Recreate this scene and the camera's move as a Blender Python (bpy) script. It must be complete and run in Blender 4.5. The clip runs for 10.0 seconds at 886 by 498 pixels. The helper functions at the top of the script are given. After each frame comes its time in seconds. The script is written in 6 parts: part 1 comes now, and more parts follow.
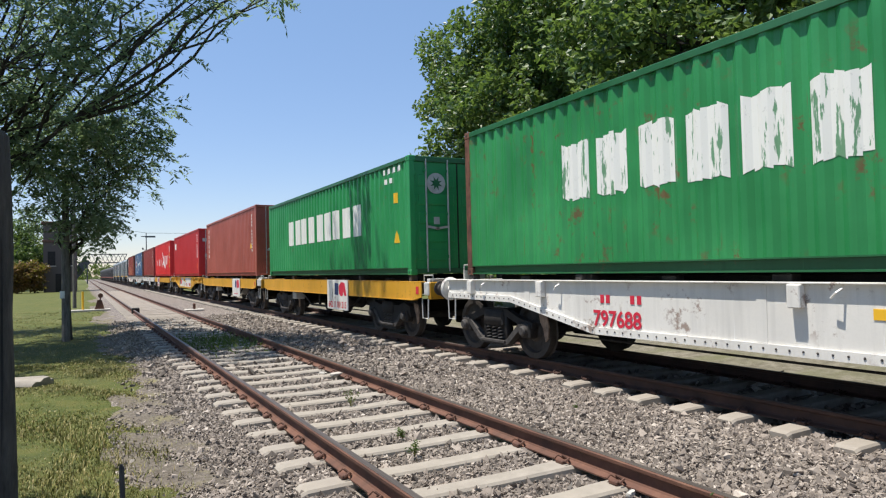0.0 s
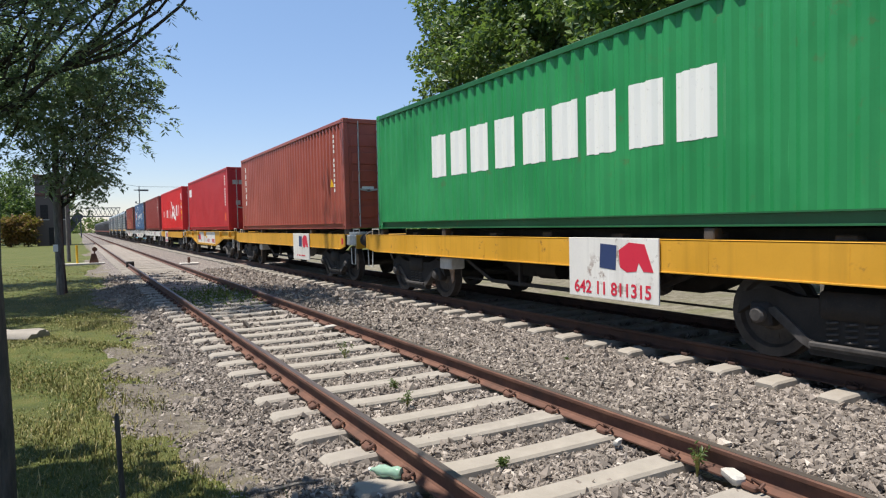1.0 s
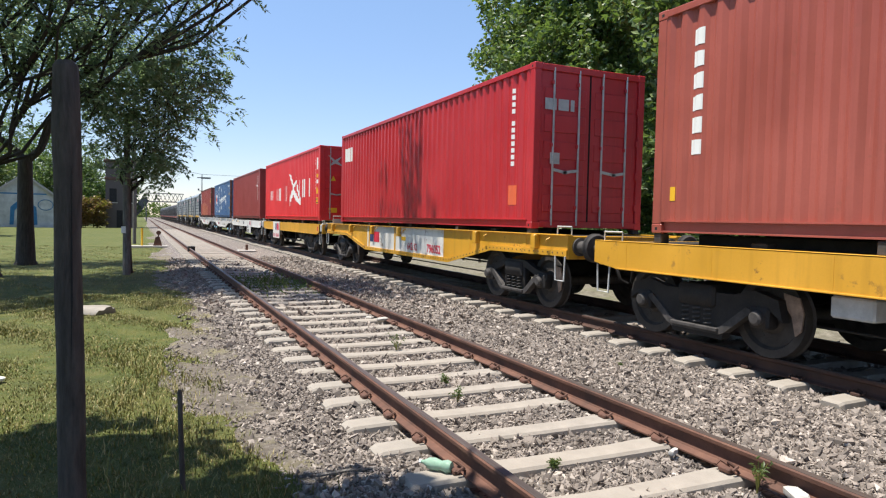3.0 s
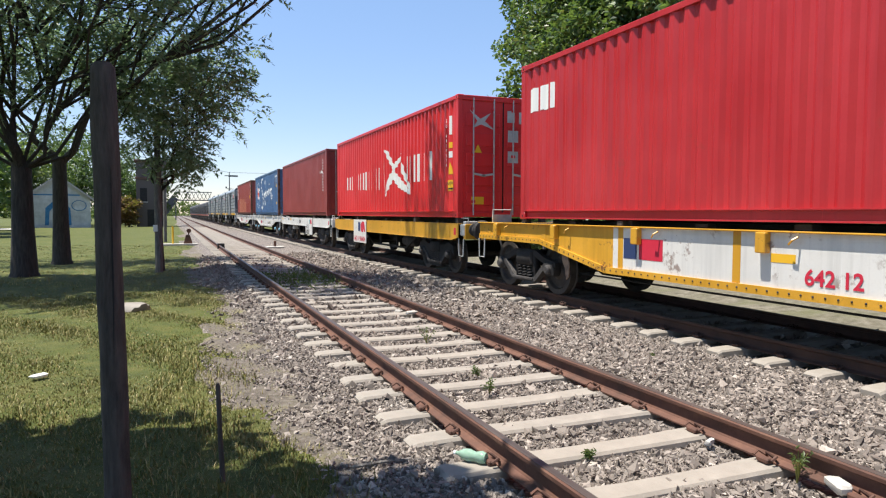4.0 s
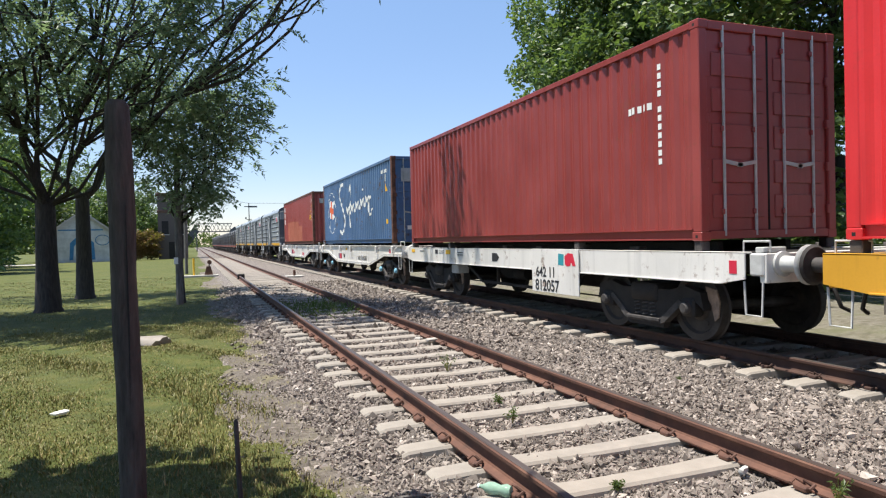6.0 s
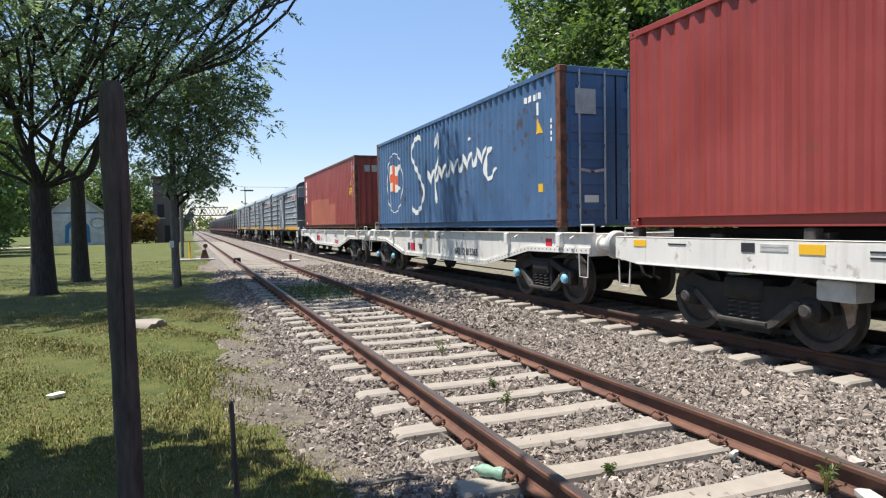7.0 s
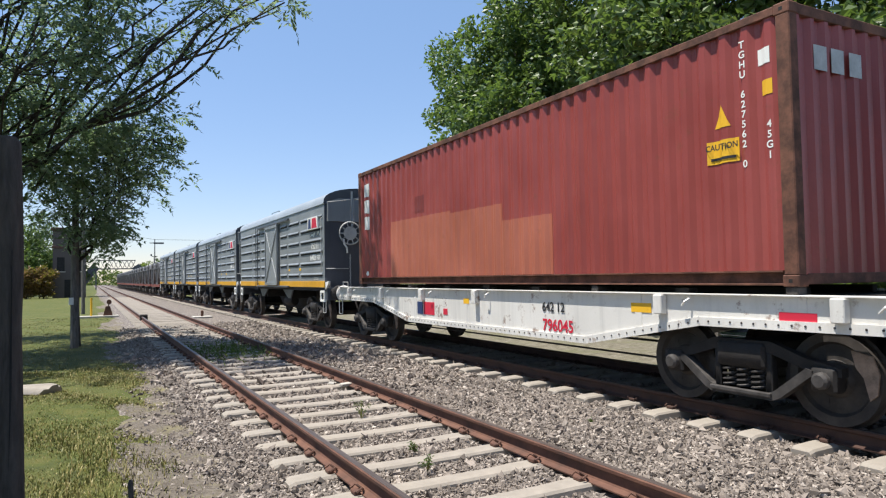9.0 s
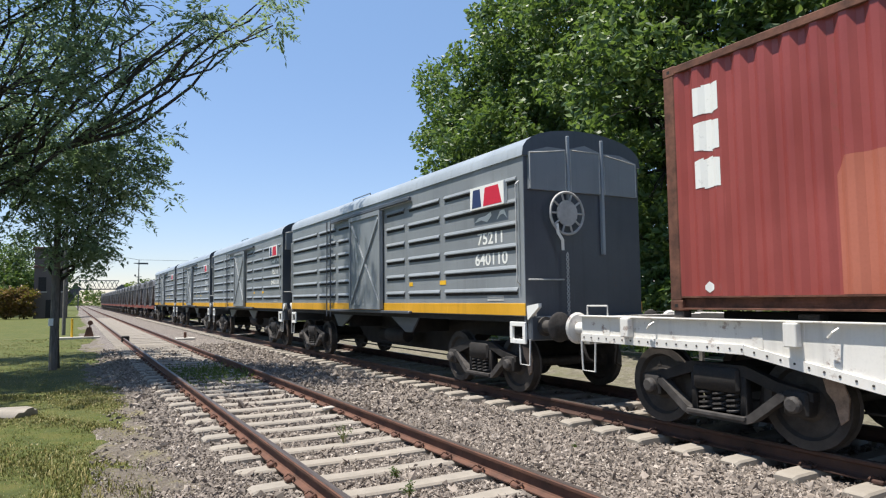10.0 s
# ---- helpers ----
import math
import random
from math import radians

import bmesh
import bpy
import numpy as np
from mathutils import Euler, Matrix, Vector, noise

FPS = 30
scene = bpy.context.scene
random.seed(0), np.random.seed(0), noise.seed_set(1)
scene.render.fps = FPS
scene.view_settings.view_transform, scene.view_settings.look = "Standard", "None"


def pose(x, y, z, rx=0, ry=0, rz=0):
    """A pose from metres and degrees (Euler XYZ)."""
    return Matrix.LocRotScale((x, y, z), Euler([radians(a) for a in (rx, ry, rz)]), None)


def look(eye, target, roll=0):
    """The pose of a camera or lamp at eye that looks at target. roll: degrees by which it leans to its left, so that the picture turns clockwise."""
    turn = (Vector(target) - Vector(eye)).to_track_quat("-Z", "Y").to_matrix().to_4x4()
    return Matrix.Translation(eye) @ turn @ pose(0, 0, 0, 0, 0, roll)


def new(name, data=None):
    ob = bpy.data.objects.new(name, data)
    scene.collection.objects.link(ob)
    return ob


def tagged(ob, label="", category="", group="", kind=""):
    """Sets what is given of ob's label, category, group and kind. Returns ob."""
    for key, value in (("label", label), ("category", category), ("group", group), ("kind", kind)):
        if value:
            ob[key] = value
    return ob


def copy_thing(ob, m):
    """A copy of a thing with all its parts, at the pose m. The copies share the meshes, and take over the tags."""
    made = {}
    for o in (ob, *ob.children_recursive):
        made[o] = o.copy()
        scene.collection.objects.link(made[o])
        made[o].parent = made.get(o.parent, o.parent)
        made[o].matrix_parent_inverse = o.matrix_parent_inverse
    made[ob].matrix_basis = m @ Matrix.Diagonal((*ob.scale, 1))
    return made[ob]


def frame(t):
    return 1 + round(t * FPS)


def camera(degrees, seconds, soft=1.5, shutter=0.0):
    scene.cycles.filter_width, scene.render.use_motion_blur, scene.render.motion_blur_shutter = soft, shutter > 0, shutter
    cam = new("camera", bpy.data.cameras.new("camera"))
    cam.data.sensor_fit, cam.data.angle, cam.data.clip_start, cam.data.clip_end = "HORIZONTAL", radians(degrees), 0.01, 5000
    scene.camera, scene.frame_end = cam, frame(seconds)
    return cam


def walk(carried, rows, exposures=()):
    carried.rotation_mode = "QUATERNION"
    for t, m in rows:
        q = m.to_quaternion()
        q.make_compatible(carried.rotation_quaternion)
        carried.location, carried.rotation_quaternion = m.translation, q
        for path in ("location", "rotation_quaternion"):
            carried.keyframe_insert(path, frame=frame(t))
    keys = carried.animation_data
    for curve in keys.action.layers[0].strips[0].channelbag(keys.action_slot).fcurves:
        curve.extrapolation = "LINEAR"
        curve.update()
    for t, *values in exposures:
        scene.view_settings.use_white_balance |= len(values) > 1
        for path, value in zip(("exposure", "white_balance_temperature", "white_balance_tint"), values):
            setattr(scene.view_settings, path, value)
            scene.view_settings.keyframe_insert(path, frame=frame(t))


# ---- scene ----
# x: across the tracks to the right, y: along the tracks, z: up from the sleeper tops of the empty track
cam = camera(67.70, 10.0, soft=1.2)
ROWS = [  # seconds, eye x, y, z, yaw, pitch, roll
    (0.0, 0.016, -0.059, 1.721, -28.57, 1.62, 1.39),
    (0.5, 0.030, -0.074, 1.718, -28.50, -0.95, 1.65),
    (1.0, 0.042, -0.065, 1.709, -28.99, -2.34, 1.28),
    (1.5, 0.037, -0.037, 1.694, -30.42, -5.15, 0.93),
    (2.0, 0.018, -0.041, 1.708, -30.49, -4.92, -0.20),
    (2.5, 0.011, -0.032, 1.696, -26.97, -2.67, -1.41),
    (4.0, -0.046, -0.015, 1.675, -22.30, -3.06, -0.17),
    (4.5, -0.035, -0.038, 1.683, -23.81, -3.99, -0.38),
    (5.0, -0.041, -0.015, 1.683, -23.68, -2.52, 1.06),
    (6.5, -0.002, 0.057, 1.697, -20.01, -0.78, 1.12),
    (7.0, -0.008, 0.032, 1.688, -21.03, -2.19, 1.01),
    (7.5, -0.016, 0.025, 1.691, -20.68, -2.91, 2.14),
    (8.0, -0.032, 0.031, 1.703, -21.36, -1.03, 1.71),
    (8.5, -0.037, 0.028, 1.719, -21.99, 1.61, 1.00),
    (9.0, 0.003, 0.076, 1.744, -27.98, 2.36, 0.97),
    (9.5, 0.020, 0.056, 1.747, -28.76, 3.21, -0.22),
    (10.0, 0.039, 0.071, 1.753, -29.12, 4.27, 0.65),
]
walk(cam, [(t, pose(x, y, z, 90 + pitch, roll, yaw)) for t, x, y, z, yaw, pitch, roll in ROWS],
     exposures=[(0.0, 0.64), (1.5, 0.64), (2.2, 0.86), (8.0, 0.82), (9.0, 0.74), (10.0, 0.72)])

# ---------------------------------------------------------------- light
TO_SUN = Vector((-0.275, 0.05, 0.960)).normalized()
world = bpy.data.worlds.new("sky_world")
scene.world = world
world.use_nodes = True
wn = world.node_tree
for n in list(wn.nodes):
    wn.nodes.remove(n)
sky = wn.nodes.new("ShaderNodeTexSky")
sky.sky_type = "NISHITA"
sky.sun_disc = False
sky.sun_elevation = math.asin(TO_SUN.z)
sky.sun_rotation = math.atan2(TO_SUN.x, TO_SUN.y)
sky.altitude = 50
sky.air_density, sky.dust_density, sky.ozone_density = 1.0, 0.0, 3.0
bg = wn.nodes.new("ShaderNodeBackground")
bg.inputs["Strength"].default_value = 0.126
wo = wn.nodes.new("ShaderNodeOutputWorld")
tint = wn.nodes.new("ShaderNodeMix")          # a hazy blue summer day
tint.data_type, tint.blend_type = "RGBA", "MULTIPLY"
tint.inputs[0].default_value = 1.0
up = wn.nodes.new("ShaderNodeTexCoord")       # summer haze dulls the sky towards the horizon, all round
height = wn.nodes.new("ShaderNodeSeparateXYZ")
haze = wn.nodes.new("ShaderNodeValToRGB")
haze.color_ramp.elements[0].position, haze.color_ramp.elements[0].color = 0.0, (0.62, 0.58, 0.66, 1)
haze.color_ramp.elements[1].position, haze.color_ramp.elements[1].color = 0.45, (1.02, 1.00, 0.97, 1)
wn.links.new(up.outputs["Generated"], height.inputs[0])
wn.links.new(height.outputs[2], haze.inputs[0])
wn.links.new(haze.outputs[0], tint.inputs[7])
wn.links.new(sky.outputs[0], tint.inputs[6])
wn.links.new(tint.outputs[2], bg.inputs[0])
wn.links.new(bg.outputs[0], wo.inputs[0])

sun_data = bpy.data.lights.new("sun", "SUN")
sun_data.energy, sun_data.angle, sun_data.color = 5.0, radians(0.55), (1.0, 0.95, 0.87)
sun = new("sun", sun_data)
sun.matrix_world = look(TO_SUN * 80, (0, 0, 0))


# ---------------------------------------------------------------- materials
class Nodes:
    """A small builder for node materials."""

    def __init__(self, name, rough=0.6, metal=0.0, spec=0.5):
        self.mat = bpy.data.materials.new(name)
        self.mat.use_nodes = True
        self.t = self.mat.node_tree
        self.b = self.t.nodes["Principled BSDF"]
        self.b.inputs["Roughness"].default_value = rough
        self.b.inputs["Metallic"].default_value = metal
        self.b.inputs["Specular IOR Level"].default_value = spec
        self.co = self.t.nodes.new("ShaderNodeTexCoord").outputs["Object"]

    def scaled(self, sx, sy, sz):
        n = self.t.nodes.new("ShaderNodeMapping")
        n.inputs["Scale"].default_value = (sx, sy, sz)
        self.t.links.new(self.co, n.inputs["Vector"])
        return n.outputs[0]

    def noise(self, scale, detail=4, rough=0.55, co=None):
        n = self.t.nodes.new("ShaderNodeTexNoise")
        n.inputs["Scale"].default_value = scale
        n.inputs["Detail"].default_value = detail
        n.inputs["Roughness"].default_value = rough
        self.t.links.new(co or self.co, n.inputs["Vector"])
        return n.outputs["Fac"]

    def voronoi(self, scale, co=None, feature="F1", out="Distance"):
        n = self.t.nodes.new("ShaderNodeTexVoronoi")
        n.inputs["Scale"].default_value = scale
        n.feature = feature
        self.t.links.new(co or self.co, n.inputs["Vector"])
        return n.outputs[out]

    def ramp(self, fac, stops):
        n = self.t.nodes.new("ShaderNodeValToRGB")
        e = n.color_ramp.elements
        while len(e) < len(stops):
            e.new(0.5)
        for el, (p, c) in zip(e, stops):
            el.position = p
            el.color = (*c, 1) if len(c) == 3 else c
        self.t.links.new(fac, n.inputs[0])
        return n.outputs[0]

    def mask(self, fac, lo, hi):
        n = self.t.nodes.new("ShaderNodeMapRange")
        n.inputs["From Min"].default_value, n.inputs["From Max"].default_value = lo, hi
        self.t.links.new(fac, n.inputs["Value"])
        return n.outputs["Result"]

    def math(self, op, a, b):
        n = self.t.nodes.new("ShaderNodeMath")
        n.operation = op
        for i, v in enumerate((a, b)):
            if isinstance(v, (int, float)):
                n.inputs[i].default_value = v
            else:
                self.t.links.new(v, n.inputs[i])
        return n.outputs[0]

    def mix(self, fac, a, b, blend="MIX"):
        n = self.t.nodes.new("ShaderNodeMix")
        n.data_type = "RGBA"
        n.blend_type = blend
        for i, v in ((0, fac), (6, a), (7, b)):
            if isinstance(v, (int, float)):
                n.inputs[i].default_value = v
            elif isinstance(v, tuple):
                n.inputs[i].default_value = (*v, 1)
            else:
                self.t.links.new(v, n.inputs[i])
        return n.outputs[2]

    def random(self, island=False):
        if island:
            return self.t.nodes.new("ShaderNodeNewGeometry").outputs["Random Per Island"]
        return self.t.nodes.new("ShaderNodeObjectInfo").outputs["Random"]

    def axis(self, i):
        n = self.t.nodes.new("ShaderNodeSeparateXYZ")
        self.t.links.new(self.co, n.inputs[0])
        return n.outputs[i]

    def bump(self, h, strength=0.3, dist=0.01):
        n = self.t.nodes.new("ShaderNodeBump")
        n.inputs["Strength"].default_value = strength
        n.inputs["Distance"].default_value = dist
        self.t.links.new(h, n.inputs["Height"])
        self.t.links.new(n.outputs[0], self.b.inputs["Normal"])

    def done(self, col, rough=None):
        if isinstance(col, tuple):
            self.b.inputs["Base Color"].default_value = (*col, 1)
        else:
            self.t.links.new(col, self.b.inputs["Base Color"])
        if rough is not None:
            self.t.links.new(rough, self.b.inputs["Roughness"])
        return self.mat


def shade(c, k):
    return tuple(min(1.0, v * k) for v in c)


def painted_steel(name, c, rust=0.35, fade=0.12, rough=0.5, rust_col=(0.16, 0.065, 0.03), worn=0.0):
    """Weathered paint: faded patches, runs of dirt and small rust spots."""
    n = Nodes(name, rough)
    big = n.noise(0.7, 4)
    runs = n.noise(1.0, 4, 0.6, n.scaled(7, 7, 0.45))
    fine = n.noise(38, 5)
    col = n.mix(n.mask(big, 0.35, 0.7), shade(c, 1 - fade), tuple(min(1, v * (1 + fade) + 0.015) for v in c))
    col = n.mix(n.math("MULTIPLY", n.mask(runs, 0.52, 0.8), 0.45), col, shade(c, 0.55))
    col = n.mix(n.math("MULTIPLY", n.mask(fine, 0.45, 0.8), 0.2), col, shade(c, 0.75))
    spots = n.math("MULTIPLY", n.mask(n.noise(5.5, 8, 0.7), 0.585 - worn, 0.66 - worn), n.mask(n.noise(0.9, 3), 0.44, 0.58))
    drip = n.math("MULTIPLY", n.mask(n.noise(1.0, 6, 0.7, n.scaled(16, 16, 0.9)), 0.66 - worn, 0.76 - worn), n.mask(big, 0.5 - worn, 0.62 - worn))
    scuff = n.mask(n.noise(1.0, 3, 0.6, n.scaled(34, 34, 0.8)), 0.69, 0.73)
    col = n.mix(n.math("MULTIPLY", scuff, 0.35), col, tuple(min(1.0, v * 1.5 + 0.05) for v in c))
    r = n.math("MULTIPLY", n.math("MAXIMUM", spots, drip), rust)
    col = n.mix(r, col, rust_col)
    n.bump(fine, 0.12, 0.004)
    return n.done(col, n.mask(fine, -0.6, 2.2))


def plain_paint(name, c, rough=0.55, metal=0.0, var=0.25, scale=6.0):
    n = Nodes(name, rough, metal)
    a = n.noise(scale, 5, 0.6)
    f = n.noise(scale * 9, 4)
    col = n.mix(n.mask(a, 0.3, 0.72), shade(c, 1 - var), shade(c, 1 + var * 0.6))
    col = n.mix(n.math("MULTIPLY", n.mask(f, 0.5, 0.8), 0.35), col, shade(c, 0.55))
    n.bump(f, 0.15, 0.004)
    return n.done(col)


def dirty_iron(name, c=(0.013, 0.011, 0.010), rough=0.75):
    n = Nodes(name, rough, 0.0)
    a, f = n.noise(4.5, 6, 0.65), n.noise(45, 4)
    col = n.mix(n.mask(a, 0.38, 0.68), shade(c, 0.6), shade(c, 1.7))
    col = n.mix(n.math("MULTIPLY", n.mask(f, 0.55, 0.8), 0.3), col, (0.09, 0.055, 0.035))
    n.bump(f, 0.35, 0.006)
    return n.done(col)


def worn_lettering(name, c, under=None, loss=0.55):
    """Flaked paint of markings; under: the paint that shows where it has flaked off."""
    n = Nodes(name, 0.55)
    f = n.noise(14, 7, 0.7)
    col = n.mix(n.math("MULTIPLY", n.mask(f, 0.6, 0.72), 0.55), c, shade(c, 0.5))
    if under:
        strips = n.noise(1.0, 5, 0.65, n.scaled(9, 9, 1.6))
        col = n.mix(n.math("MULTIPLY", n.mask(strips, 0.57, 0.60), loss), col, under)
    return n.done(col)


GREEN_A = painted_steel("green_paint_worn", (0.022, 0.25, 0.072), 0.85, 0.2, worn=0.03)
GREEN_B = painted_steel("green_paint", (0.018, 0.27, 0.078), 0.3)
BROWN = painted_steel("red_brown_paint", (0.37, 0.082, 0.055), 0.25, 0.12)
RED_A = painted_steel("crimson_paint", (0.50, 0.020, 0.026), 0.15, 0.08)
RED_B = painted_steel("bright_red_paint", (0.70, 0.024, 0.027), 0.15, 0.08)
MAROON = painted_steel("maroon_paint", (0.285, 0.043, 0.037), 0.4, 0.12)
BLUE = painted_steel("blue_paint_rusty", (0.070, 0.146, 0.285), 0.85, 0.16, rust_col=(0.085, 0.05, 0.036), worn=0.045)
OXIDE = painted_steel("oxide_red_paint", (0.305, 0.056, 0.047), 0.35, 0.12)
REPAIR_PAINT = painted_steel("dark_repair_paint", (0.20, 0.035, 0.03), 0.2)
OXIDE_PATCH = painted_steel("oxide_primer_patch", (0.42, 0.125, 0.075), 0.2, 0.12)
RUSTY = dirty_iron("rusty_corner_steel", (0.125, 0.052, 0.032), 0.8)
DARK_GREEN = painted_steel("dark_green_rail_paint", (0.014, 0.12, 0.04), 0.4)
YELLOW = painted_steel("yellow_wagon_paint", (0.66, 0.33, 0.022), 0.9, 0.12)
WHITE_W = painted_steel("white_wagon_paint", (0.74, 0.715, 0.665), 0.7, 0.08, worn=0.02)
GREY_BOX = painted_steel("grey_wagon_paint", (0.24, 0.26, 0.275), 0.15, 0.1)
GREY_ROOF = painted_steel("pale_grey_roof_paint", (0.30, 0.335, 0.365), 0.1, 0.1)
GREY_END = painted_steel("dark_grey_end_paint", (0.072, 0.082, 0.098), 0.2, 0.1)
STRIPE = painted_steel("yellow_stripe_paint", (0.72, 0.37, 0.02), 0.2)
IRON = dirty_iron("dirty_black_iron")
IRON_GREY = dirty_iron("grey_bogie_iron", (0.048, 0.043, 0.040))
WHEEL = dirty_iron("wheel_steel", (0.036, 0.030, 0.026), 0.7)
PLATE_TAN = dirty_iron("tan_plate_iron", (0.24, 0.17, 0.125), 0.8)
HOPPER = dirty_iron("hopper_grey_steel", (0.10, 0.10, 0.105), 0.6)
RED_FRAME = dirty_iron("red_underframe", (0.20, 0.045, 0.03), 0.8)
MARK_WHITE = worn_lettering("white_marking_paint", (0.82, 0.82, 0.78))
MARK_FLAKED = worn_lettering("flaked_white_paint", (0.80, 0.80, 0.76), (0.06, 0.24, 0.10), 0.9)
MARK_RED = worn_lettering("red_marking_paint", (0.60, 0.02, 0.05))
MARK_NAVY = worn_lettering("navy_marking_paint", (0.025, 0.045, 0.13))
MARK_BLACK = worn_lettering("black_marking_paint", (0.025, 0.025, 0.028))
MARK_ORANGE = worn_lettering("orange_marking_paint", (0.75, 0.14, 0.05))
MARK_TEAL = worn_lettering("teal_marking_paint", (0.03, 0.28, 0.33))
MARK_YELLOW = worn_lettering("yellow_label", (0.82, 0.46, 0.02))
PALE_STEEL = plain_paint("pale_grey_rod_paint", (0.5, 0.5, 0.48))


def concrete(name, c):
    n = Nodes(name, 0.85)
    a, f = n.noise(5, 6, 0.65), n.noise(60, 5, 0.65)
    col = n.mix(n.mask(a, 0.3, 0.7), shade(c, 0.78), shade(c, 1.15))
    col = n.mix(n.math("MULTIPLY", n.mask(f, 0.5, 0.75), 0.45), col, shade(c, 0.6))
    col = n.mix(n.mask(n.random(), -0.6, 3.0), col, (0.30, 0.26, 0.21))
    n.bump(f, 0.4, 0.006)
    return n.done(col)


SLEEPER = concrete("sleeper_concrete", (0.27, 0.24, 0.205))
PALE_CONCRETE = concrete("pale_concrete", (0.5, 0.48, 0.44))


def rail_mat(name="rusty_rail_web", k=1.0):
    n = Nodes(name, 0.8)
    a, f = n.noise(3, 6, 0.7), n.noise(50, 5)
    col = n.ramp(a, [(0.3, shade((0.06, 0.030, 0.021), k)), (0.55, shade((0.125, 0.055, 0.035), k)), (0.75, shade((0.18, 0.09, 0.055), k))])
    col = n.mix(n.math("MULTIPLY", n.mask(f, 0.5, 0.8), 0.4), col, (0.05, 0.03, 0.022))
    n.bump(f, 0.3, 0.004)
    return n.done(col)


def rail_top_mat():
    n = Nodes("dull_rail_head", 0.5, 0.35)
    f = n.noise(1.0, 5, 0.6, n.scaled(60, 1.2, 60))
    return n.done(n.ramp(f, [(0.3, (0.055, 0.043, 0.037)), (0.7, (0.12, 0.098, 0.085))]))


RAIL, RAIL_TOP = rail_mat(), rail_top_mat()
# same rust at half brightness: the train's shade put into the colour
RAIL_SHADED = rail_mat("shaded_rail_web", 0.5)


def stone_mat():
    n = Nodes("ballast_stone", 0.85)
    r = n.random(island=True)
    col = n.ramp(r, [(0.0, (0.100, 0.082, 0.068)), (0.35, (0.184, 0.153, 0.128)), (0.7, (0.256, 0.214, 0.180)), (0.93, (0.33, 0.28, 0.238)), (1.0, (0.50, 0.44, 0.38))])
    f = n.noise(70, 4)
    col = n.mix(n.math("MULTIPLY", n.mask(f, 0.45, 0.75), 0.4), col, (0.12, 0.107, 0.098))
    n.bump(f, 0.4, 0.004)
    return n.done(col)


def ballast_mat():
    """The bed below and beyond the loose stones: angular cells in the same greys, with dark gaps painted between."""
    n = Nodes("ballast_bed", 0.9)
    c = n.voronoi(19, out="Color")
    sep = n.t.nodes.new("ShaderNodeSeparateColor")
    n.t.links.new(c, sep.inputs[0])
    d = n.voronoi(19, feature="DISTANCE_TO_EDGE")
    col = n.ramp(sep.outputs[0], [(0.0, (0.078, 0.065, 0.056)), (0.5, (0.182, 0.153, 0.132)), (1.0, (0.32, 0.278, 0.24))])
    # shade in the gaps between stones, painted along the cell edges
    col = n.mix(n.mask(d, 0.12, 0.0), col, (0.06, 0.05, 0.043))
    col = n.mix(n.math("MULTIPLY", n.mask(n.noise(1.2, 4), 0.5, 0.75), 0.35), col, (0.21, 0.18, 0.145))
    n.bump(d, 0.9, 0.02)
    return n.done(col)


def soil_mat():
    n = Nodes("grassy_ground", 0.95)
    a, b, f = n.noise(0.5, 5, 0.6), n.noise(3.2, 6, 0.65), n.noise(42, 5, 0.7)
    col = n.ramp(b, [(0.3, (0.041, 0.055, 0.006)), (0.5, (0.068, 0.083, 0.008)), (0.7, (0.114, 0.106, 0.020))])
    col = n.mix(n.math("MULTIPLY", n.mask(a, 0.45, 0.75), 0.40), col, (0.16, 0.14, 0.05))
    col = n.mix(n.math('MULTIPLY', n.mask(f, 0.45, 0.8), 0.5), col, (0.045, 0.065, 0.014))
    n.bump(f, 0.9, 0.03)
    return n.done(col)


def blade_mat():
    n = Nodes("grass_blade", 0.6)
    r = n.random(island=True)
    col = n.ramp(r, [(0.0, (0.044, 0.060, 0.006)), (0.28, (0.086, 0.104, 0.010)), (0.56, (0.138, 0.142, 0.017)), (0.80, (0.225, 0.185, 0.05)), (1.0, (0.36, 0.28, 0.115))])
    patch = n.mask(n.noise(0.55, 4, 0.6), 0.40, 0.60)
    return n.done(n.mix(n.math("MULTIPLY", patch, 0.38), col, (0.28, 0.235, 0.09)))


def leaf_mat(name, dark, mid, light, through_col=(0.25, 0.33, 0.04), share=0.4):
    n = Nodes(name, 0.45)
    r = n.random(island=True)
    col = n.ramp(r, [(0.0, dark), (0.55, mid), (1.0, light)])
    bsdf = n.b
    tr = n.t.nodes.new("ShaderNodeBsdfTranslucent")
    ms = n.t.nodes.new("ShaderNodeMixShader")
    ms.inputs[0].default_value = share
    out = n.t.nodes["Material Output"]
    n.t.links.new(n.mix(0.6, col, through_col, "MIX"), tr.inputs["Color"])
    n.t.links.new(bsdf.outputs[0], ms.inputs[1])
    n.t.links.new(tr.outputs[0], ms.inputs[2])
    n.t.links.new(ms.outputs[0], out.inputs["Surface"])
    return n.done(col)


def bark_mat(name, c):
    n = Nodes(name, 0.9)
    s = n.noise(1.0, 6, 0.65, n.scaled(22, 22, 3.5))
    b = n.noise(2.0, 4)
    col = n.mix(n.mask(s, 0.35, 0.7), shade(c, 0.45), shade(c, 1.5))
    col = n.mix(n.mask(b, 0.4, 0.9), col, shade(c, 0.7))
    n.bump(s, 0.9, 0.03)
    return n.done(col)




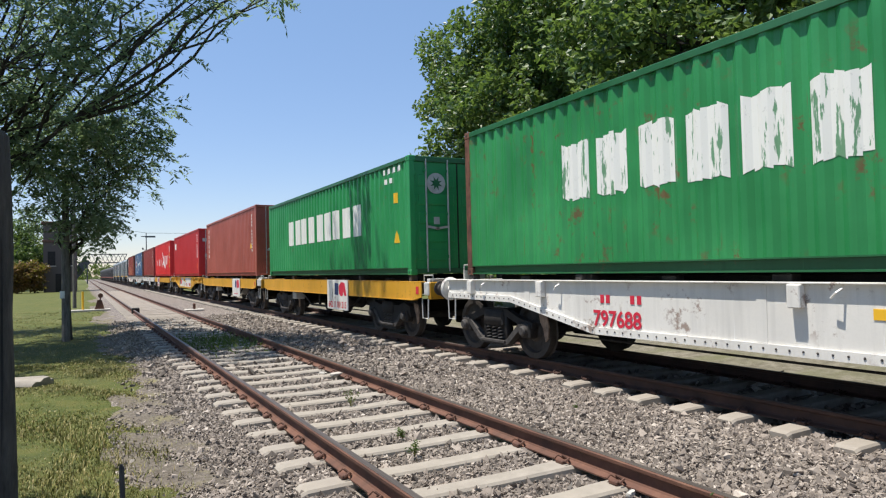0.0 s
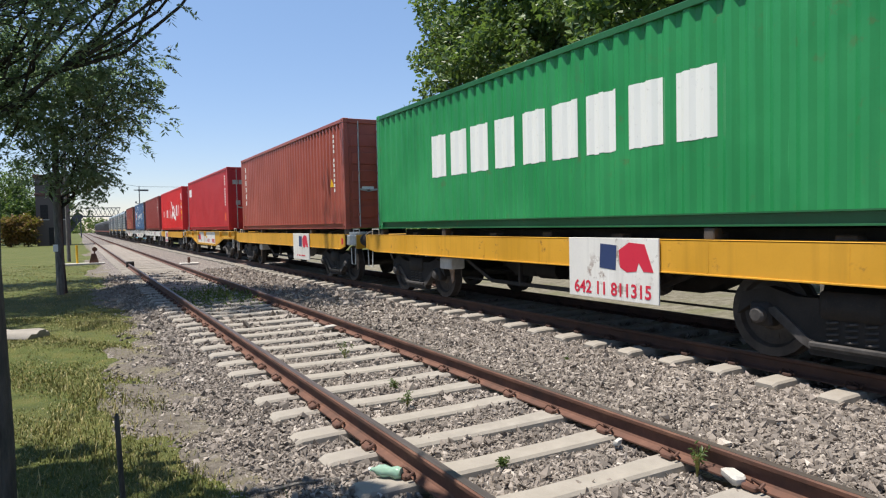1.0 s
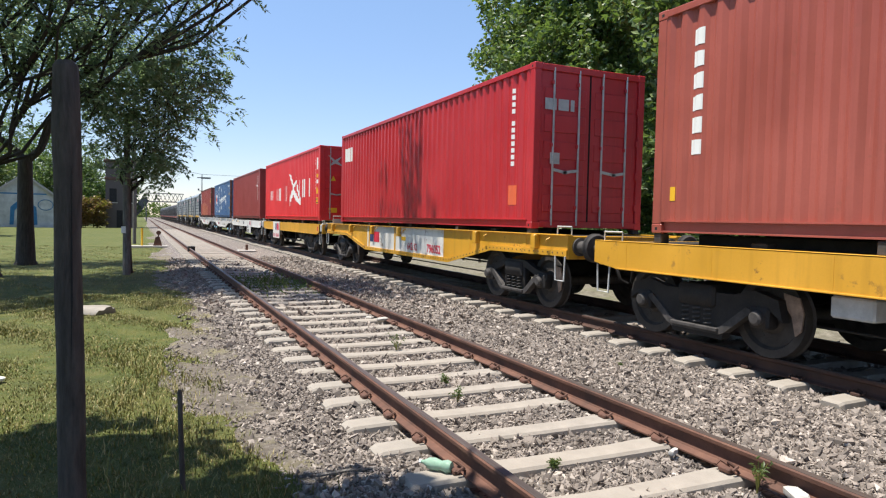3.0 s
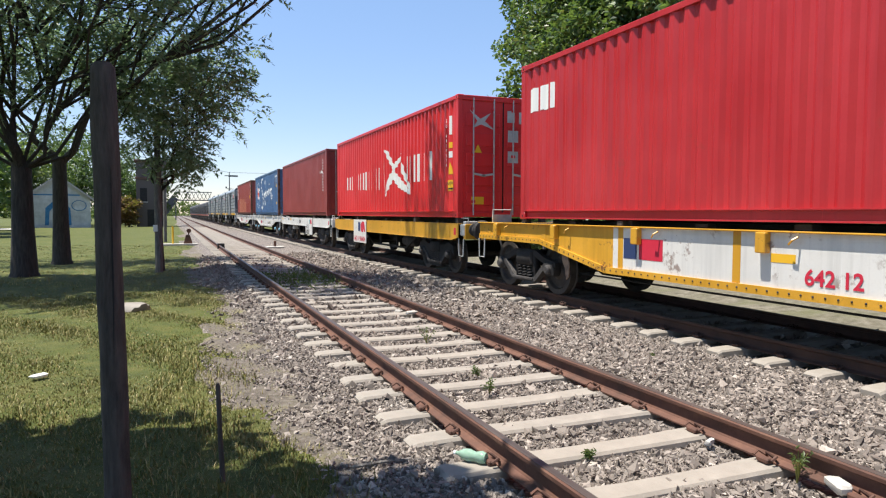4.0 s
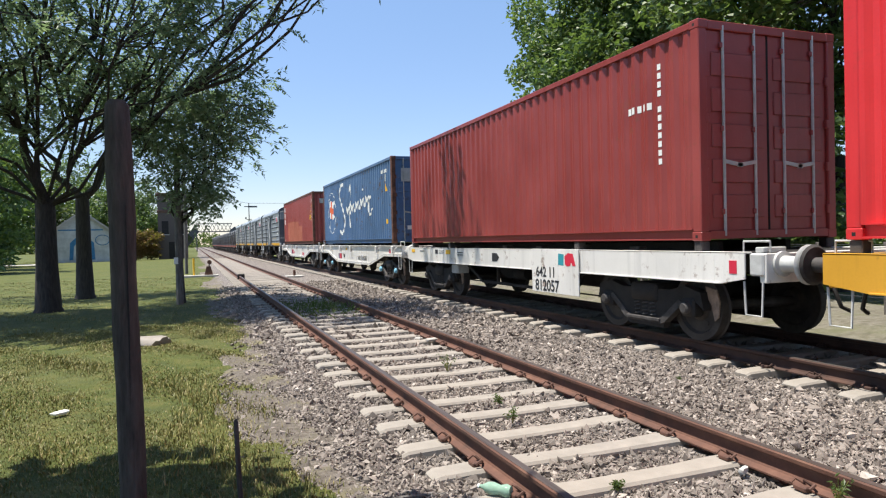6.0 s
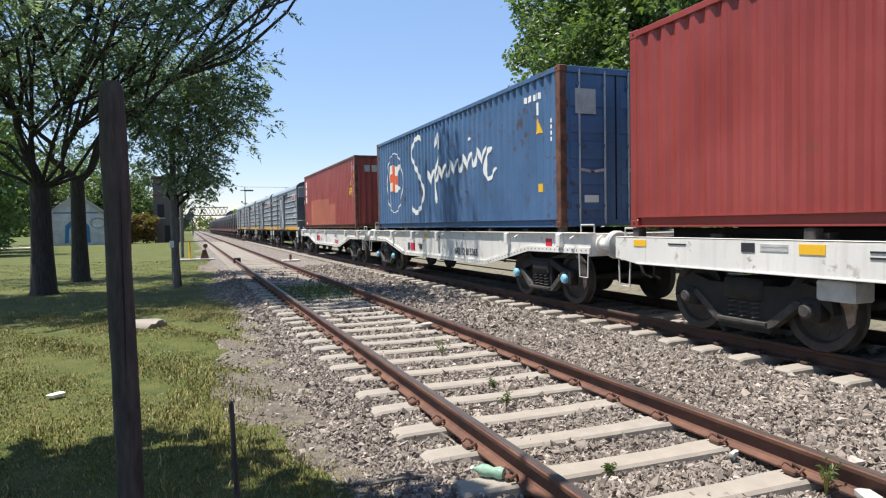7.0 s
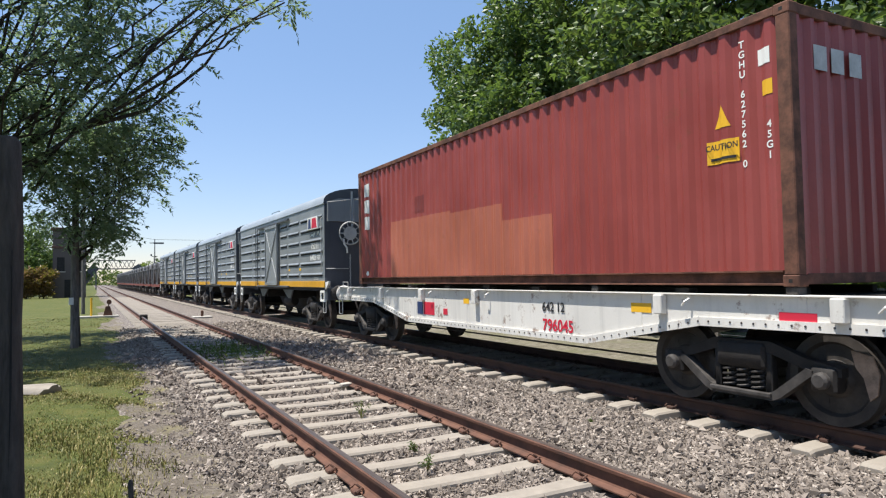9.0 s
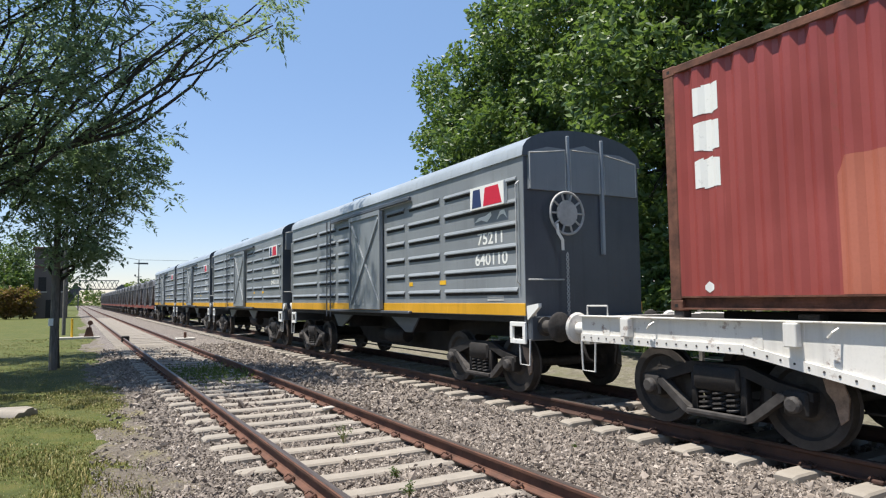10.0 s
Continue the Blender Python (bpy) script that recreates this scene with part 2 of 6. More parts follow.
def verge_mat():
    n = Nodes("dry_gravel_verge", 0.95)
    a, b, f = n.noise(0.9, 5, 0.6), n.noise(6, 6, 0.7), n.noise(38, 5, 0.7)
    col = n.ramp(b, [(0.3, (0.075, 0.07, 0.046)), (0.5, (0.155, 0.14, 0.105)), (0.7, (0.25, 0.228, 0.185))])
    col = n.mix(n.mask(a, 0.5, 0.75), col, (0.12, 0.125, 0.06))
    col = n.mix(n.math("MULTIPLY", n.mask(f, 0.45, 0.75), 0.6), col, (0.12, 0.10, 0.06))
    n.bump(f, 0.8, 0.03)
    return n.done(col)


def dirt_mat():
    n = Nodes("dusty_dirt", 0.95)
    a, b, f = n.noise(2.2, 5, 0.6), n.noise(14, 6, 0.7), n.noise(70, 5, 0.7)
    col = n.ramp(b, [(0.3, (0.07, 0.057, 0.044)), (0.5, (0.13, 0.108, 0.085)), (0.7, (0.22, 0.19, 0.152))])
    col = n.mix(n.mask(a, 0.5, 0.75), col, (0.21, 0.185, 0.085))
    col = n.mix(n.math("MULTIPLY", n.mask(f, 0.45, 0.75), 0.6), col, (0.09, 0.075, 0.055))
    n.bump(f, 0.9, 0.02)
    return n.done(col)


DIRT = dirt_mat()
STONE, BED, SOIL, BLADE, VERGE = stone_mat(), ballast_mat(), soil_mat(), blade_mat(), verge_mat()
PALE_BLUE = worn_lettering("pale_blue_paint", (0.22, 0.48, 0.62))
LEAF_ASH = leaf_mat("ash_leaf", (0.08, 0.118, 0.075), (0.15, 0.21, 0.13), (0.28, 0.33, 0.22), (0.30, 0.43, 0.16), 0.48)
LEAF_DENSE = leaf_mat("broad_leaf", (0.036, 0.070, 0.024), (0.080, 0.140, 0.042), (0.20, 0.26, 0.08), (0.22, 0.34, 0.05), 0.36)
LEAF_FAR = leaf_mat("far_leaf", (0.03, 0.06, 0.015), (0.06, 0.10, 0.025), (0.12, 0.15, 0.05))
LEAF_BROWN = leaf_mat("russet_leaf", (0.10, 0.05, 0.02), (0.19, 0.09, 0.03), (0.28, 0.15, 0.05))
BARK = bark_mat("dark_bark", (0.045, 0.038, 0.034))
POST_WOOD = bark_mat("weathered_post_wood", (0.088, 0.074, 0.062))
GREY_WOOD = bark_mat("grey_pole_wood", (0.16, 0.145, 0.13))


# ---------------------------------------------------------------- mesh helpers
class Mesh:
    """Collects simple solids into one mesh."""

    def __init__(self):
        self.v, self.f = [], []

    def add(self, verts, faces):
        o = len(self.v)
        self.v += [tuple(p) for p in verts]
        self.f += [tuple(o + i for i in face) for face in faces]
        return self

    def box(self, x0, x1, y0, y1, z0, z1, c=0.0):
        """A box; c: its chamfer."""
        x0, x1, y0, y1, z0, z1 = min(x0, x1), max(x0, x1), min(y0, y1), max(y0, y1), min(z0, z1), max(z0, z1)
        if c <= 0:
            return self.add([(x, y, z) for x in (x0, x1) for y in (y0, y1) for z in (z0, z1)],
                            [(0, 1, 3, 2), (4, 6, 7, 5), (0, 4, 5, 1), (2, 3, 7, 6), (0, 2, 6, 4), (1, 5, 7, 3)])
        c = min(c, (x1 - x0) * 0.45, (y1 - y0) * 0.45, (z1 - z0) * 0.45)
        ring = lambda z, i: [(x0 + i + c, y0 + i, z), (x1 - i - c, y0 + i, z), (x1 - i, y0 + i + c, z), (x1 - i, y1 - i - c, z),
                             (x1 - i - c, y1 - i, z), (x0 + i + c, y1 - i, z), (x0 + i, y1 - i - c, z), (x0 + i, y0 + i + c, z)]
        vs = ring(z0, c * 0.7) + ring(z0 + c, 0) + ring(z1 - c, 0) + ring(z1, c * 0.7)
        fs = [tuple(range(7, -1, -1)), tuple(range(24, 32))]
        for k in range(3):
            fs += [(8 * k + i, 8 * k + (i + 1) % 8, 8 * k + 8 + (i + 1) % 8, 8 * k + 8 + i) for i in range(8)]
        return self.add(vs, fs)

    def prism(self, outline, lo, hi, axis="x"):
        """An outline of points in the two other axes, drawn out between lo and hi."""
        n = len(outline)
        put = {"x": lambda a, b, h: (h, a, b), "y": lambda a, b, h: (a, h, b), "z": lambda a, b, h: (a, b, h)}[axis]
        vs = [put(a, b, lo) for a, b in outline] + [put(a, b, hi) for a, b in outline]
        return self.add(vs, [tuple(range(n - 1, -1, -1)), tuple(range(n, 2 * n))] + [(i, (i + 1) % n, n + (i + 1) % n, n + i) for i in range(n)])

    def tube(self, points, radii, n=8, caps=True):
        """A round tube through points."""
        pts = [Vector(p) for p in points]
        if isinstance(radii, (int, float)):
            radii = [radii] * len(pts)
        o, ref = len(self.v), None
        for i, (p, r) in enumerate(zip(pts, radii)):
            d = (pts[min(i + 1, len(pts) - 1)] - pts[max(i - 1, 0)]).normalized()
            a = (ref - d * ref.dot(d)) if ref is not None else d.orthogonal()
            a = a.normalized() if a.length > 1e-6 else d.orthogonal().normalized()
            ref, b = a, d.cross(a)
            self.v += [tuple(p + (a * math.cos(2 * math.pi * k / n) + b * math.sin(2 * math.pi * k / n)) * r) for k in range(n)]
        for i in range(len(pts) - 1):
            self.f += [(o + i * n + k, o + i * n + (k + 1) % n, o + (i + 1) * n + (k + 1) % n, o + (i + 1) * n + k) for k in range(n)]
        if caps:
            e = o + (len(pts) - 1) * n
            self.f += [tuple(o + k for k in range(n - 1, -1, -1)), tuple(e + k for k in range(n))]
        return self

    def lathe(self, profile, centre=(0, 0, 0), axis="x", n=24):
        """A profile of (along, radius) turned about an axis."""
        cx, cy, cz = centre
        o = len(self.v)
        for h, r in profile:
            for k in range(n):
                a, b = r * math.cos(2 * math.pi * k / n), r * math.sin(2 * math.pi * k / n)
                self.v.append({"x": (cx + h, cy + a, cz + b), "y": (cx + a, cy + h, cz + b), "z": (cx + a, cy + b, cz + h)}[axis])
        for i in range(len(profile) - 1):
            self.f += [(o + i * n + k, o + i * n + (k + 1) % n, o + (i + 1) * n + (k + 1) % n, o + (i + 1) * n + k) for k in range(n)]
        e = o + (len(profile) - 1) * n
        self.f += [tuple(o + k for k in range(n)), tuple(e + k for k in range(n - 1, -1, -1))]
        return self

    def beam(self, p, q, w, h):
        """A bar of section w (across x) by h between two points."""
        p, q = Vector(p), Vector(q)
        d = (q - p).normalized()
        s = Vector((1, 0, 0)) if abs(d.x) < 0.9 else Vector((0, 1, 0))
        u = d.cross(s).normalized() * h / 2
        s = u.normalized().cross(d).normalized() * w / 2
        vs = [e + a * s + b * u for e in (p, q) for a, b in ((-1, -1), (1, -1), (1, 1), (-1, 1))]
        return self.add(vs, [(3, 2, 1, 0), (4, 5, 6, 7), (0, 1, 5, 4), (1, 2, 6, 5), (2, 3, 7, 6), (3, 0, 4, 7)])

    def data(self, name, mat=None, smooth=False):
        me = bpy.data.meshes.new(name)
        me.from_pydata(self.v, [], self.f)
        bm = bmesh.new()
        bm.from_mesh(me)
        bmesh.ops.recalc_face_normals(bm, faces=bm.faces)
        bm.to_mesh(me)
        bm.free()
        if mat:
            me.materials.append(mat)
        if smooth:
            me.shade_smooth()
            me.set_sharp_from_angle(angle=radians(38))
        return me


def part(name, mesh, mat, parent, label="", smooth=False, at=None):
    """One mesh object under a thing or a part. mesh: a Mesh, or mesh data shared with others."""
    me = mesh.data(name, mat, smooth) if isinstance(mesh, Mesh) else mesh
    ob = new(name, me)
    if not isinstance(mesh, Mesh) and mat:
        ob.material_slots[0].link = "OBJECT"
        ob.material_slots[0].material = mat
    ob.parent = parent
    if at:
        ob.location = at
    return tagged(ob, label)


def bulk(name, verts, faces, mat, flat=True):
    """A mesh from arrays, for stuff of many small pieces."""
    me = bpy.data.meshes.new(name)
    verts, faces = np.asarray(verts, np.float32), np.asarray(faces, np.int32)
    k = faces.shape[1]
    me.vertices.add(len(verts))
    me.vertices.foreach_set("co", verts.ravel())
    me.loops.add(faces.size)
    me.loops.foreach_set("vertex_index", faces.ravel())
    me.polygons.add(len(faces))
    me.polygons.foreach_set("loop_start", np.arange(0, faces.size, k, dtype=np.int32))
    me.materials.append(mat)
    me.update(calc_edges=True)
    me.validate()
    if flat:
        me.shade_flat()
    return me


def words(text, size, mat, parent, where, label="", width=None, name="lettering", spin=(90, 0, -90)):
    """Writing as a flat mesh that faces -x, centred at a place."""
    cu = bpy.data.curves.new("text", "FONT")
    cu.body, cu.size, cu.align_x, cu.align_y, cu.offset = text, size, "CENTER", "CENTER", size * 0.022
    tmp = bpy.data.objects.new("text", cu)
    whole = bpy.data.meshes.new_from_object(tmp)
    bpy.data.objects.remove(tmp)
    root = list(range(len(whole.vertices)))       # one part for each character

    def top(i):
        while root[i] != i:
            i = root[i]
        return i

    for e in whole.edges:
        root[top(e.vertices[0])] = top(e.vertices[1])
    groups = {}
    for f in whole.polygons:
        groups.setdefault(top(f.vertices[0]), []).append(list(f.vertices))
    for faces in groups.values():
        used = sorted({i for f in faces for i in f})
        at = {i: k for k, i in enumerate(used)}
        me = bpy.data.meshes.new(name)
        me.from_pydata([whole.vertices[i].co for i in used], [], [[at[i] for i in f] for f in faces])
        me.materials.append(mat)
        ob = new(name, me)
        ob.parent = parent
        ob.matrix_basis = pose(*where, *spin)
        if width:
            ob.scale.x = width
        tagged(ob, label)
    return ob

# ---------------------------------------------------------------- ground and tracks
RAIL_L, GAUGE, PITCH = 1.993, 1.746, 0.66          # head centres of the empty track
TRACK_A, TRACK_B = RAIL_L + GAUGE / 2, 7.405       # track middles
LIFT_B = 0.03                                      # the train's track lies a little higher


def ease(a, b, v):
    t = np.clip((v - a) / (b - a), 0, 1)
    return t * t * (3 - 2 * t)


def bed_height(x, y):
    """Top of the ballast across both tracks."""
    z = -0.105 + 0.05 * ease(0.6, 1.35, x) + 0.035 * ease(3.9, 4.5, x) - 0.045 * ease(5.6, 6.2, x) - 0.20 * ease(8.9, 9.9, x)
    return z + 0.012 * np.sin(x * 5.1 + y * 1.7) + 0.010 * np.sin(y * 4.3 - x * 2.2)


def soil_height(x, y):
    return -0.085 + 0.03 * np.sin(x * 0.9 + 1.0) * np.sin(y * 0.55) + 0.012 * np.sin(x * 3.1 + y * 2.3) - 0.05 * ease(0.5, 1.5, x) * (1 - ease(10.2, 11.0, x))


def sheet(name, xs, ys, height, mat):
    X, Y = np.meshgrid(np.array(xs), np.array(ys), indexing="ij")
    V = np.stack([X, Y, height(X, Y)], -1).reshape(-1, 3)
    i = np.arange(len(xs) - 1)[:, None] * len(ys) + np.arange(len(ys) - 1)[None]
    i = i.ravel()
    return new(name, bulk(name, V, np.stack([i, i + len(ys), i + len(ys) + 1, i + 1], -1), mat, False))


spread = [-2500, -900, -300, -120, -60, -35] + list(np.arange(-24, 30.1, 0.6)) + [40, 70, 130, 300, 900, 2500]
ahead = [-1500, -300, -80, -30, -12] + list(np.arange(-6, 60, 0.6)) + [70, 85, 110, 150, 220, 400, 900, 2600]
ground = tagged(sheet("ground", spread, ahead, soil_height, SOIL), "mown green grass with dry straw patches", "grass", kind="structure")
verge = tagged(sheet("verge", np.arange(9.5, 15.1, 0.35), np.arange(-10, 70, 0.8), lambda x, y: soil_height(x, y) + 0.035 + 0.05 * ease(9.8, 11.0, x) - 0.12 * ease(14.2, 15.0, x), VERGE),
               "dry straw and gravel strip behind the train", "ground", kind="structure")
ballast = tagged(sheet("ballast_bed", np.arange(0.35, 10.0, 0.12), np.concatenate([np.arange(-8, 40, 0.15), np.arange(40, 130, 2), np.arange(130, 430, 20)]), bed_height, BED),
                 "grey crushed stone ballast under the tracks", "ballast", kind="structure")


cess = tagged(sheet("cess", np.arange(0.15, 1.45, 0.07), np.concatenate([np.arange(-6, 30, 0.12), np.arange(30, 90, 1.0)]),
                    lambda x, y: bed_height(x, y) + 0.014 + 0.012 * np.sin(x * 9 + y * 5) - 0.06 * ease(0.95, 1.40, x + 0.08 * np.sin(y * 4.1)) - 0.035 * ease(0.5, 0.2, x), DIRT),
              "brown dusty dirt between grass and ballast", "dirt", kind="structure")


def loose_stones(count, x0, x1, y0, y1, size, seed):
    """Angular stones scattered over the bed, but not on rails or sleepers."""
    r = np.random.default_rng(seed)
    x, y = r.uniform(x0, x1, count), r.uniform(y0, y1, count)
    ka = np.abs((y - 3.88 + PITCH / 2) % PITCH - PITCH / 2) < 0.11
    kb = np.abs((y - 4.16 + PITCH / 2) % PITCH - PITCH / 2) < 0.11
    ina = (np.abs(x - TRACK_A) < 1.33) & ka & (r.random(count) > 0.05)
    inb = (np.abs(x - TRACK_B) < 1.33) & kb & (r.random(count) > 0.04)
    rail = (np.abs(np.abs(x - TRACK_A) - GAUGE / 2) < 0.085) | (np.abs(np.abs(x - TRACK_B) - GAUGE / 2) < 0.085)
    fringe = (x < 1.6) & (r.random(count) > 0.16 + 0.84 * ease(0.50, 1.15, x + 0.12 * np.sin(y * 2.7) + 0.06 * np.sin(y * 9.1)))
    ok = ~(ina | inb | rail | fringe)
    x, y = x[ok], y[ok]
    m = len(x)
    base = np.array([(1, 0.2, 0.1), (-1, -0.2, 0.1), (0.1, 1, -0.1), (-0.1, -1, 0.1), (0.2, 0, 1), (0, 0.2, -1)], float)
    v = (base[None] + r.uniform(-0.38, 0.38, (m, 6, 3))) * r.uniform(0.75, 1.08, (m, 6, 1))
    s = size * r.lognormal(0, 0.33, m) * np.where(x < 1.5, 0.88, 1.0)
    v *= (s[:, None] * np.stack([r.uniform(0.9, 1.6, m), r.uniform(0.7, 1.1, m), r.uniform(0.40, 0.75, m)], -1))[:, None, :]
    q = r.normal(size=(m, 4))
    q[:, :2] *= 0.7
    q /= np.linalg.norm(q, axis=1, keepdims=True)
    a, b, c, d = q.T[2], q.T[0], q.T[1], q.T[3]
    R = np.stack([1 - 2 * (c * c + d * d), 2 * (b * c - d * a), 2 * (b * d + c * a), 2 * (b * c + d * a), 1 - 2 * (b * b + d * d), 2 * (c * d - b * a),
                  2 * (b * d - c * a), 2 * (c * d + b * a), 1 - 2 * (b * b + c * c)], -1).reshape(m, 3, 3)
    v = np.einsum("mij,mkj->mki", R, v)
    v += np.stack([x, y, bed_height(x, y) + s * r.uniform(0.0, 0.75, m)], -1)[:, None]
    f = np.array([(0, 2, 4), (2, 1, 4), (1, 3, 4), (3, 0, 4), (2, 0, 5), (1, 2, 5), (3, 1, 5), (0, 3, 5)])
    return v.reshape(-1, 3), (f[None] + 6 * np.arange(m)[:, None, None]).reshape(-1, 3)


va, fa = loose_stones(130000, 0.25, 6.5, 1.2, 9.5, 0.0185, 1)
vb, fb = loose_stones(42000, 0.4, 6.5, 9.5, 28.0, 0.029, 2)
vc, fc = loose_stones(6500, 6.5, 9.6, 2.0, 16.0, 0.036, 3)
stones = new("ballast_stones", bulk("ballast_stones", np.concatenate([va, vb, vc]), np.concatenate([fa, fb + len(va), fc + len(va) + len(vb)]), STONE))
tagged(stones, "loose angular grey ballast stones between the rails", "gravel", kind="stuff")


def rail_mesh(y0, y1):
    """Flat-bottomed rail, its foot at z 0, its head 0.17 m up."""
    half = [(0.070, 0.0), (0.070, 0.012), (0.018, 0.030), (0.009, 0.045), (0.009, 0.120), (0.034, 0.135), (0.036, 0.160), (0.028, 0.170)]
    return Mesh().prism(half + [(-a, b) for a, b in reversed(half)], y0, y1, "y")


def sleeper_mesh():
    """Concrete sleeper, 2.7 m long, waisted in the middle, with sloped rail seats and chamfered edges."""
    m = Mesh()
    xs = [-1.35, -1.30, -1.05, -0.60, -0.35, 0.35, 0.60, 1.05, 1.30, 1.35]
    w = [0.105, 0.118, 0.12, 0.118, 0.108, 0.108, 0.118, 0.12, 0.118, 0.105]
    t = [-0.03, -0.006, 0.0, 0.0, -0.006, -0.006, 0.0, 0.0, -0.006, -0.03]
    for x, a, z in zip(xs, w, t):
        m.v += [(x, -a - 0.02, -0.2), (x, -a, z - 0.02), (x, -a + 0.02, z), (x, a - 0.02, z), (x, a, z - 0.02), (x, a + 0.02, -0.2)]
    for i in range(len(xs) - 1):
        m.f += [(6 * i + k, 6 * i + k + 1, 6 * i + 7 + k, 6 * i + 6 + k) for k in range(5)]
    m.f += [tuple(range(6)), tuple(range(6 * len(xs) - 1, 6 * len(xs) - 7, -1))]
    return m


def clip_mesh():
    """Spring clip: a bent rod on a small shoulder."""
    m = Mesh().box(0.075, 0.13, -0.05, 0.05, 0.0, 0.035, 0.008)
    m.tube([(0.12, -0.075, 0.03), (0.075, -0.075, 0.055), (0.045, -0.03, 0.03), (0.085, 0.0, 0.065), (0.045, 0.03, 0.03), (0.075, 0.075, 0.055), (0.12, 0.075, 0.03)], 0.011, 5)
    return m


SLEEPER_ME, CLIP_ME = sleeper_mesh().data("sleeper", SLEEPER), clip_mesh().data("rail_clip", RAIL)


def lay_track(name, mid, lift, phase, label, web):
    tr = tagged(new(name), label, "railway track", kind="structure")
    tr.location = (mid, 0, lift)
    for side in (-1, 1):
        r = part("rail", rail_mesh(-10, 420), web, tr, "rusty steel rail")
        r.location = (side * GAUGE / 2, 0, 0.0)
        part("rail_head", Mesh().box(-0.027, 0.027, -10, 420, 0.165, 0.173), RAIL_TOP, r, "dull worn running surface")
    rnd = random.Random(7)
    for k in range(-4, 120):
        y = phase + k * PITCH
        s = part("sleeper", SLEEPER_ME, None, tr, at=(rnd.uniform(-0.02, 0.02), y + rnd.uniform(-0.015, 0.015), rnd.uniform(-0.006, 0.008)))
        s.rotation_euler.z = radians(rnd.uniform(-0.5, 0.5))
        if k < 32:
            for side in (-1, 1):
                for way in (-1, 1):
                    c = part("rail_clip", CLIP_ME, web, tr, at=(side * GAUGE / 2, y, 0.004))
                    c.rotation_euler.z = 0 if way > 0 else math.pi
    return tr


# ---------------------------------------------------------------- containers
LEN, HALF_W = 12.192, 1.219
FLAT, SLOPE = 0.072, 0.068
PERIOD = 2 * (FLAT + SLOPE)


def wave(y):
    """Depth of the corrugated wall at y from the container's middle: 0 on the outer flats, 0.036 in the grooves."""
    u = (y + 200 * PERIOD) % PERIOD
    if u < FLAT:
        return 0.0
    if u < FLAT + SLOPE:
        return 0.036 * (u - FLAT) / SLOPE
    if u < 2 * FLAT + SLOPE:
        return 0.036
    return 0.036 * (1 - (u - 2 * FLAT - SLOPE) / SLOPE)


def breaks(y0, y1):
    """Fold lines of the corrugation between y0 and y1."""
    out, k = {round(y0, 5), round(y1, 5)}, math.floor(y0 / PERIOD) - 1
    while k * PERIOD < y1:
        out |= {round(k * PERIOD + d, 5) for d in (0, FLAT, FLAT + SLOPE, 2 * FLAT + SLOPE) if y0 < k * PERIOD + d < y1}
        k += 1
    return sorted(out)


FACE = -HALF_W + 0.014      # outer flats of a side wall


def side_wall_mesh(h, sign):
    m, ys = Mesh(), breaks(-LEN / 2 + 0.10, LEN / 2 - 0.10)
    m.v = [(sign * (HALF_W - 0.014 - wave(y)), y, z) for y in ys for z in (0.15, h - 0.09)]
    m.f = [(2 * i, 2 * i + 2, 2 * i + 3, 2 * i + 1) for i in range(len(ys) - 1)]
    return m


def painted(shapes, lift=0.004):
    """Paint that follows the corrugation. shapes: quads (y0, z0 bottom, z0 top, y1, z1 bottom, z1 top), edges straight."""
    m = Mesh()
    for ya, ba, ta, yb, bb, tb in shapes:
        if ya > yb:
            ya, ba, ta, yb, bb, tb = yb, bb, tb, ya, ba, ta
        ys = breaks(ya, yb)
        o = len(m.v)
        for y in ys:
            k = (y - ya) / max(yb - ya, 1e-6)
            m.v += [(FACE - lift + wave(y), y, ba + (bb - ba) * k), (FACE - lift + wave(y), y, ta + (tb - ta) * k)]
        m.f += [(o + 2 * i, o + 2 * i + 2, o + 2 * i + 3, o + 2 * i + 1) for i in range(len(ys) - 1)]
    return m


def bar(y0, y1, z0, z1):
    return (y0, z0, z1, y1, z0, z1)


def rough_block(y0, y1, z0, z1, rnd, e=0.02, n=4):
    """A block with uneven brushed edges."""
    out = []
    for i in range(n):
        a, b = y0 + (y1 - y0) * i / n, y0 + (y1 - y0) * (i + 1) / n
        out.append((a, z0 + rnd.uniform(-e, e), z1 + rnd.uniform(-e, e), b, z0 + rnd.uniform(-e, e), z1 + rnd.uniform(-e, e)))
    return out


def ribbon(points, w):
    """A brushed stroke through (y, z) points, as slanted quads."""
    out = []
    for (a, za), (b, zb) in zip(points, points[1:]):
        slope = abs(zb - za) / max(abs(b - a), 1e-3)
        hw = w / 2 * math.sqrt(1 + min(slope, 6) ** 2)
        if abs(b - a) < 0.03:
            out.append(bar(min(a, b) - w / 2, max(a, b) + w / 2, min(za, zb), max(za, zb)))
        else:
            out.append((a, za - hw, za + hw, b, zb - hw, zb + hw))
    return out


WALLS = {}


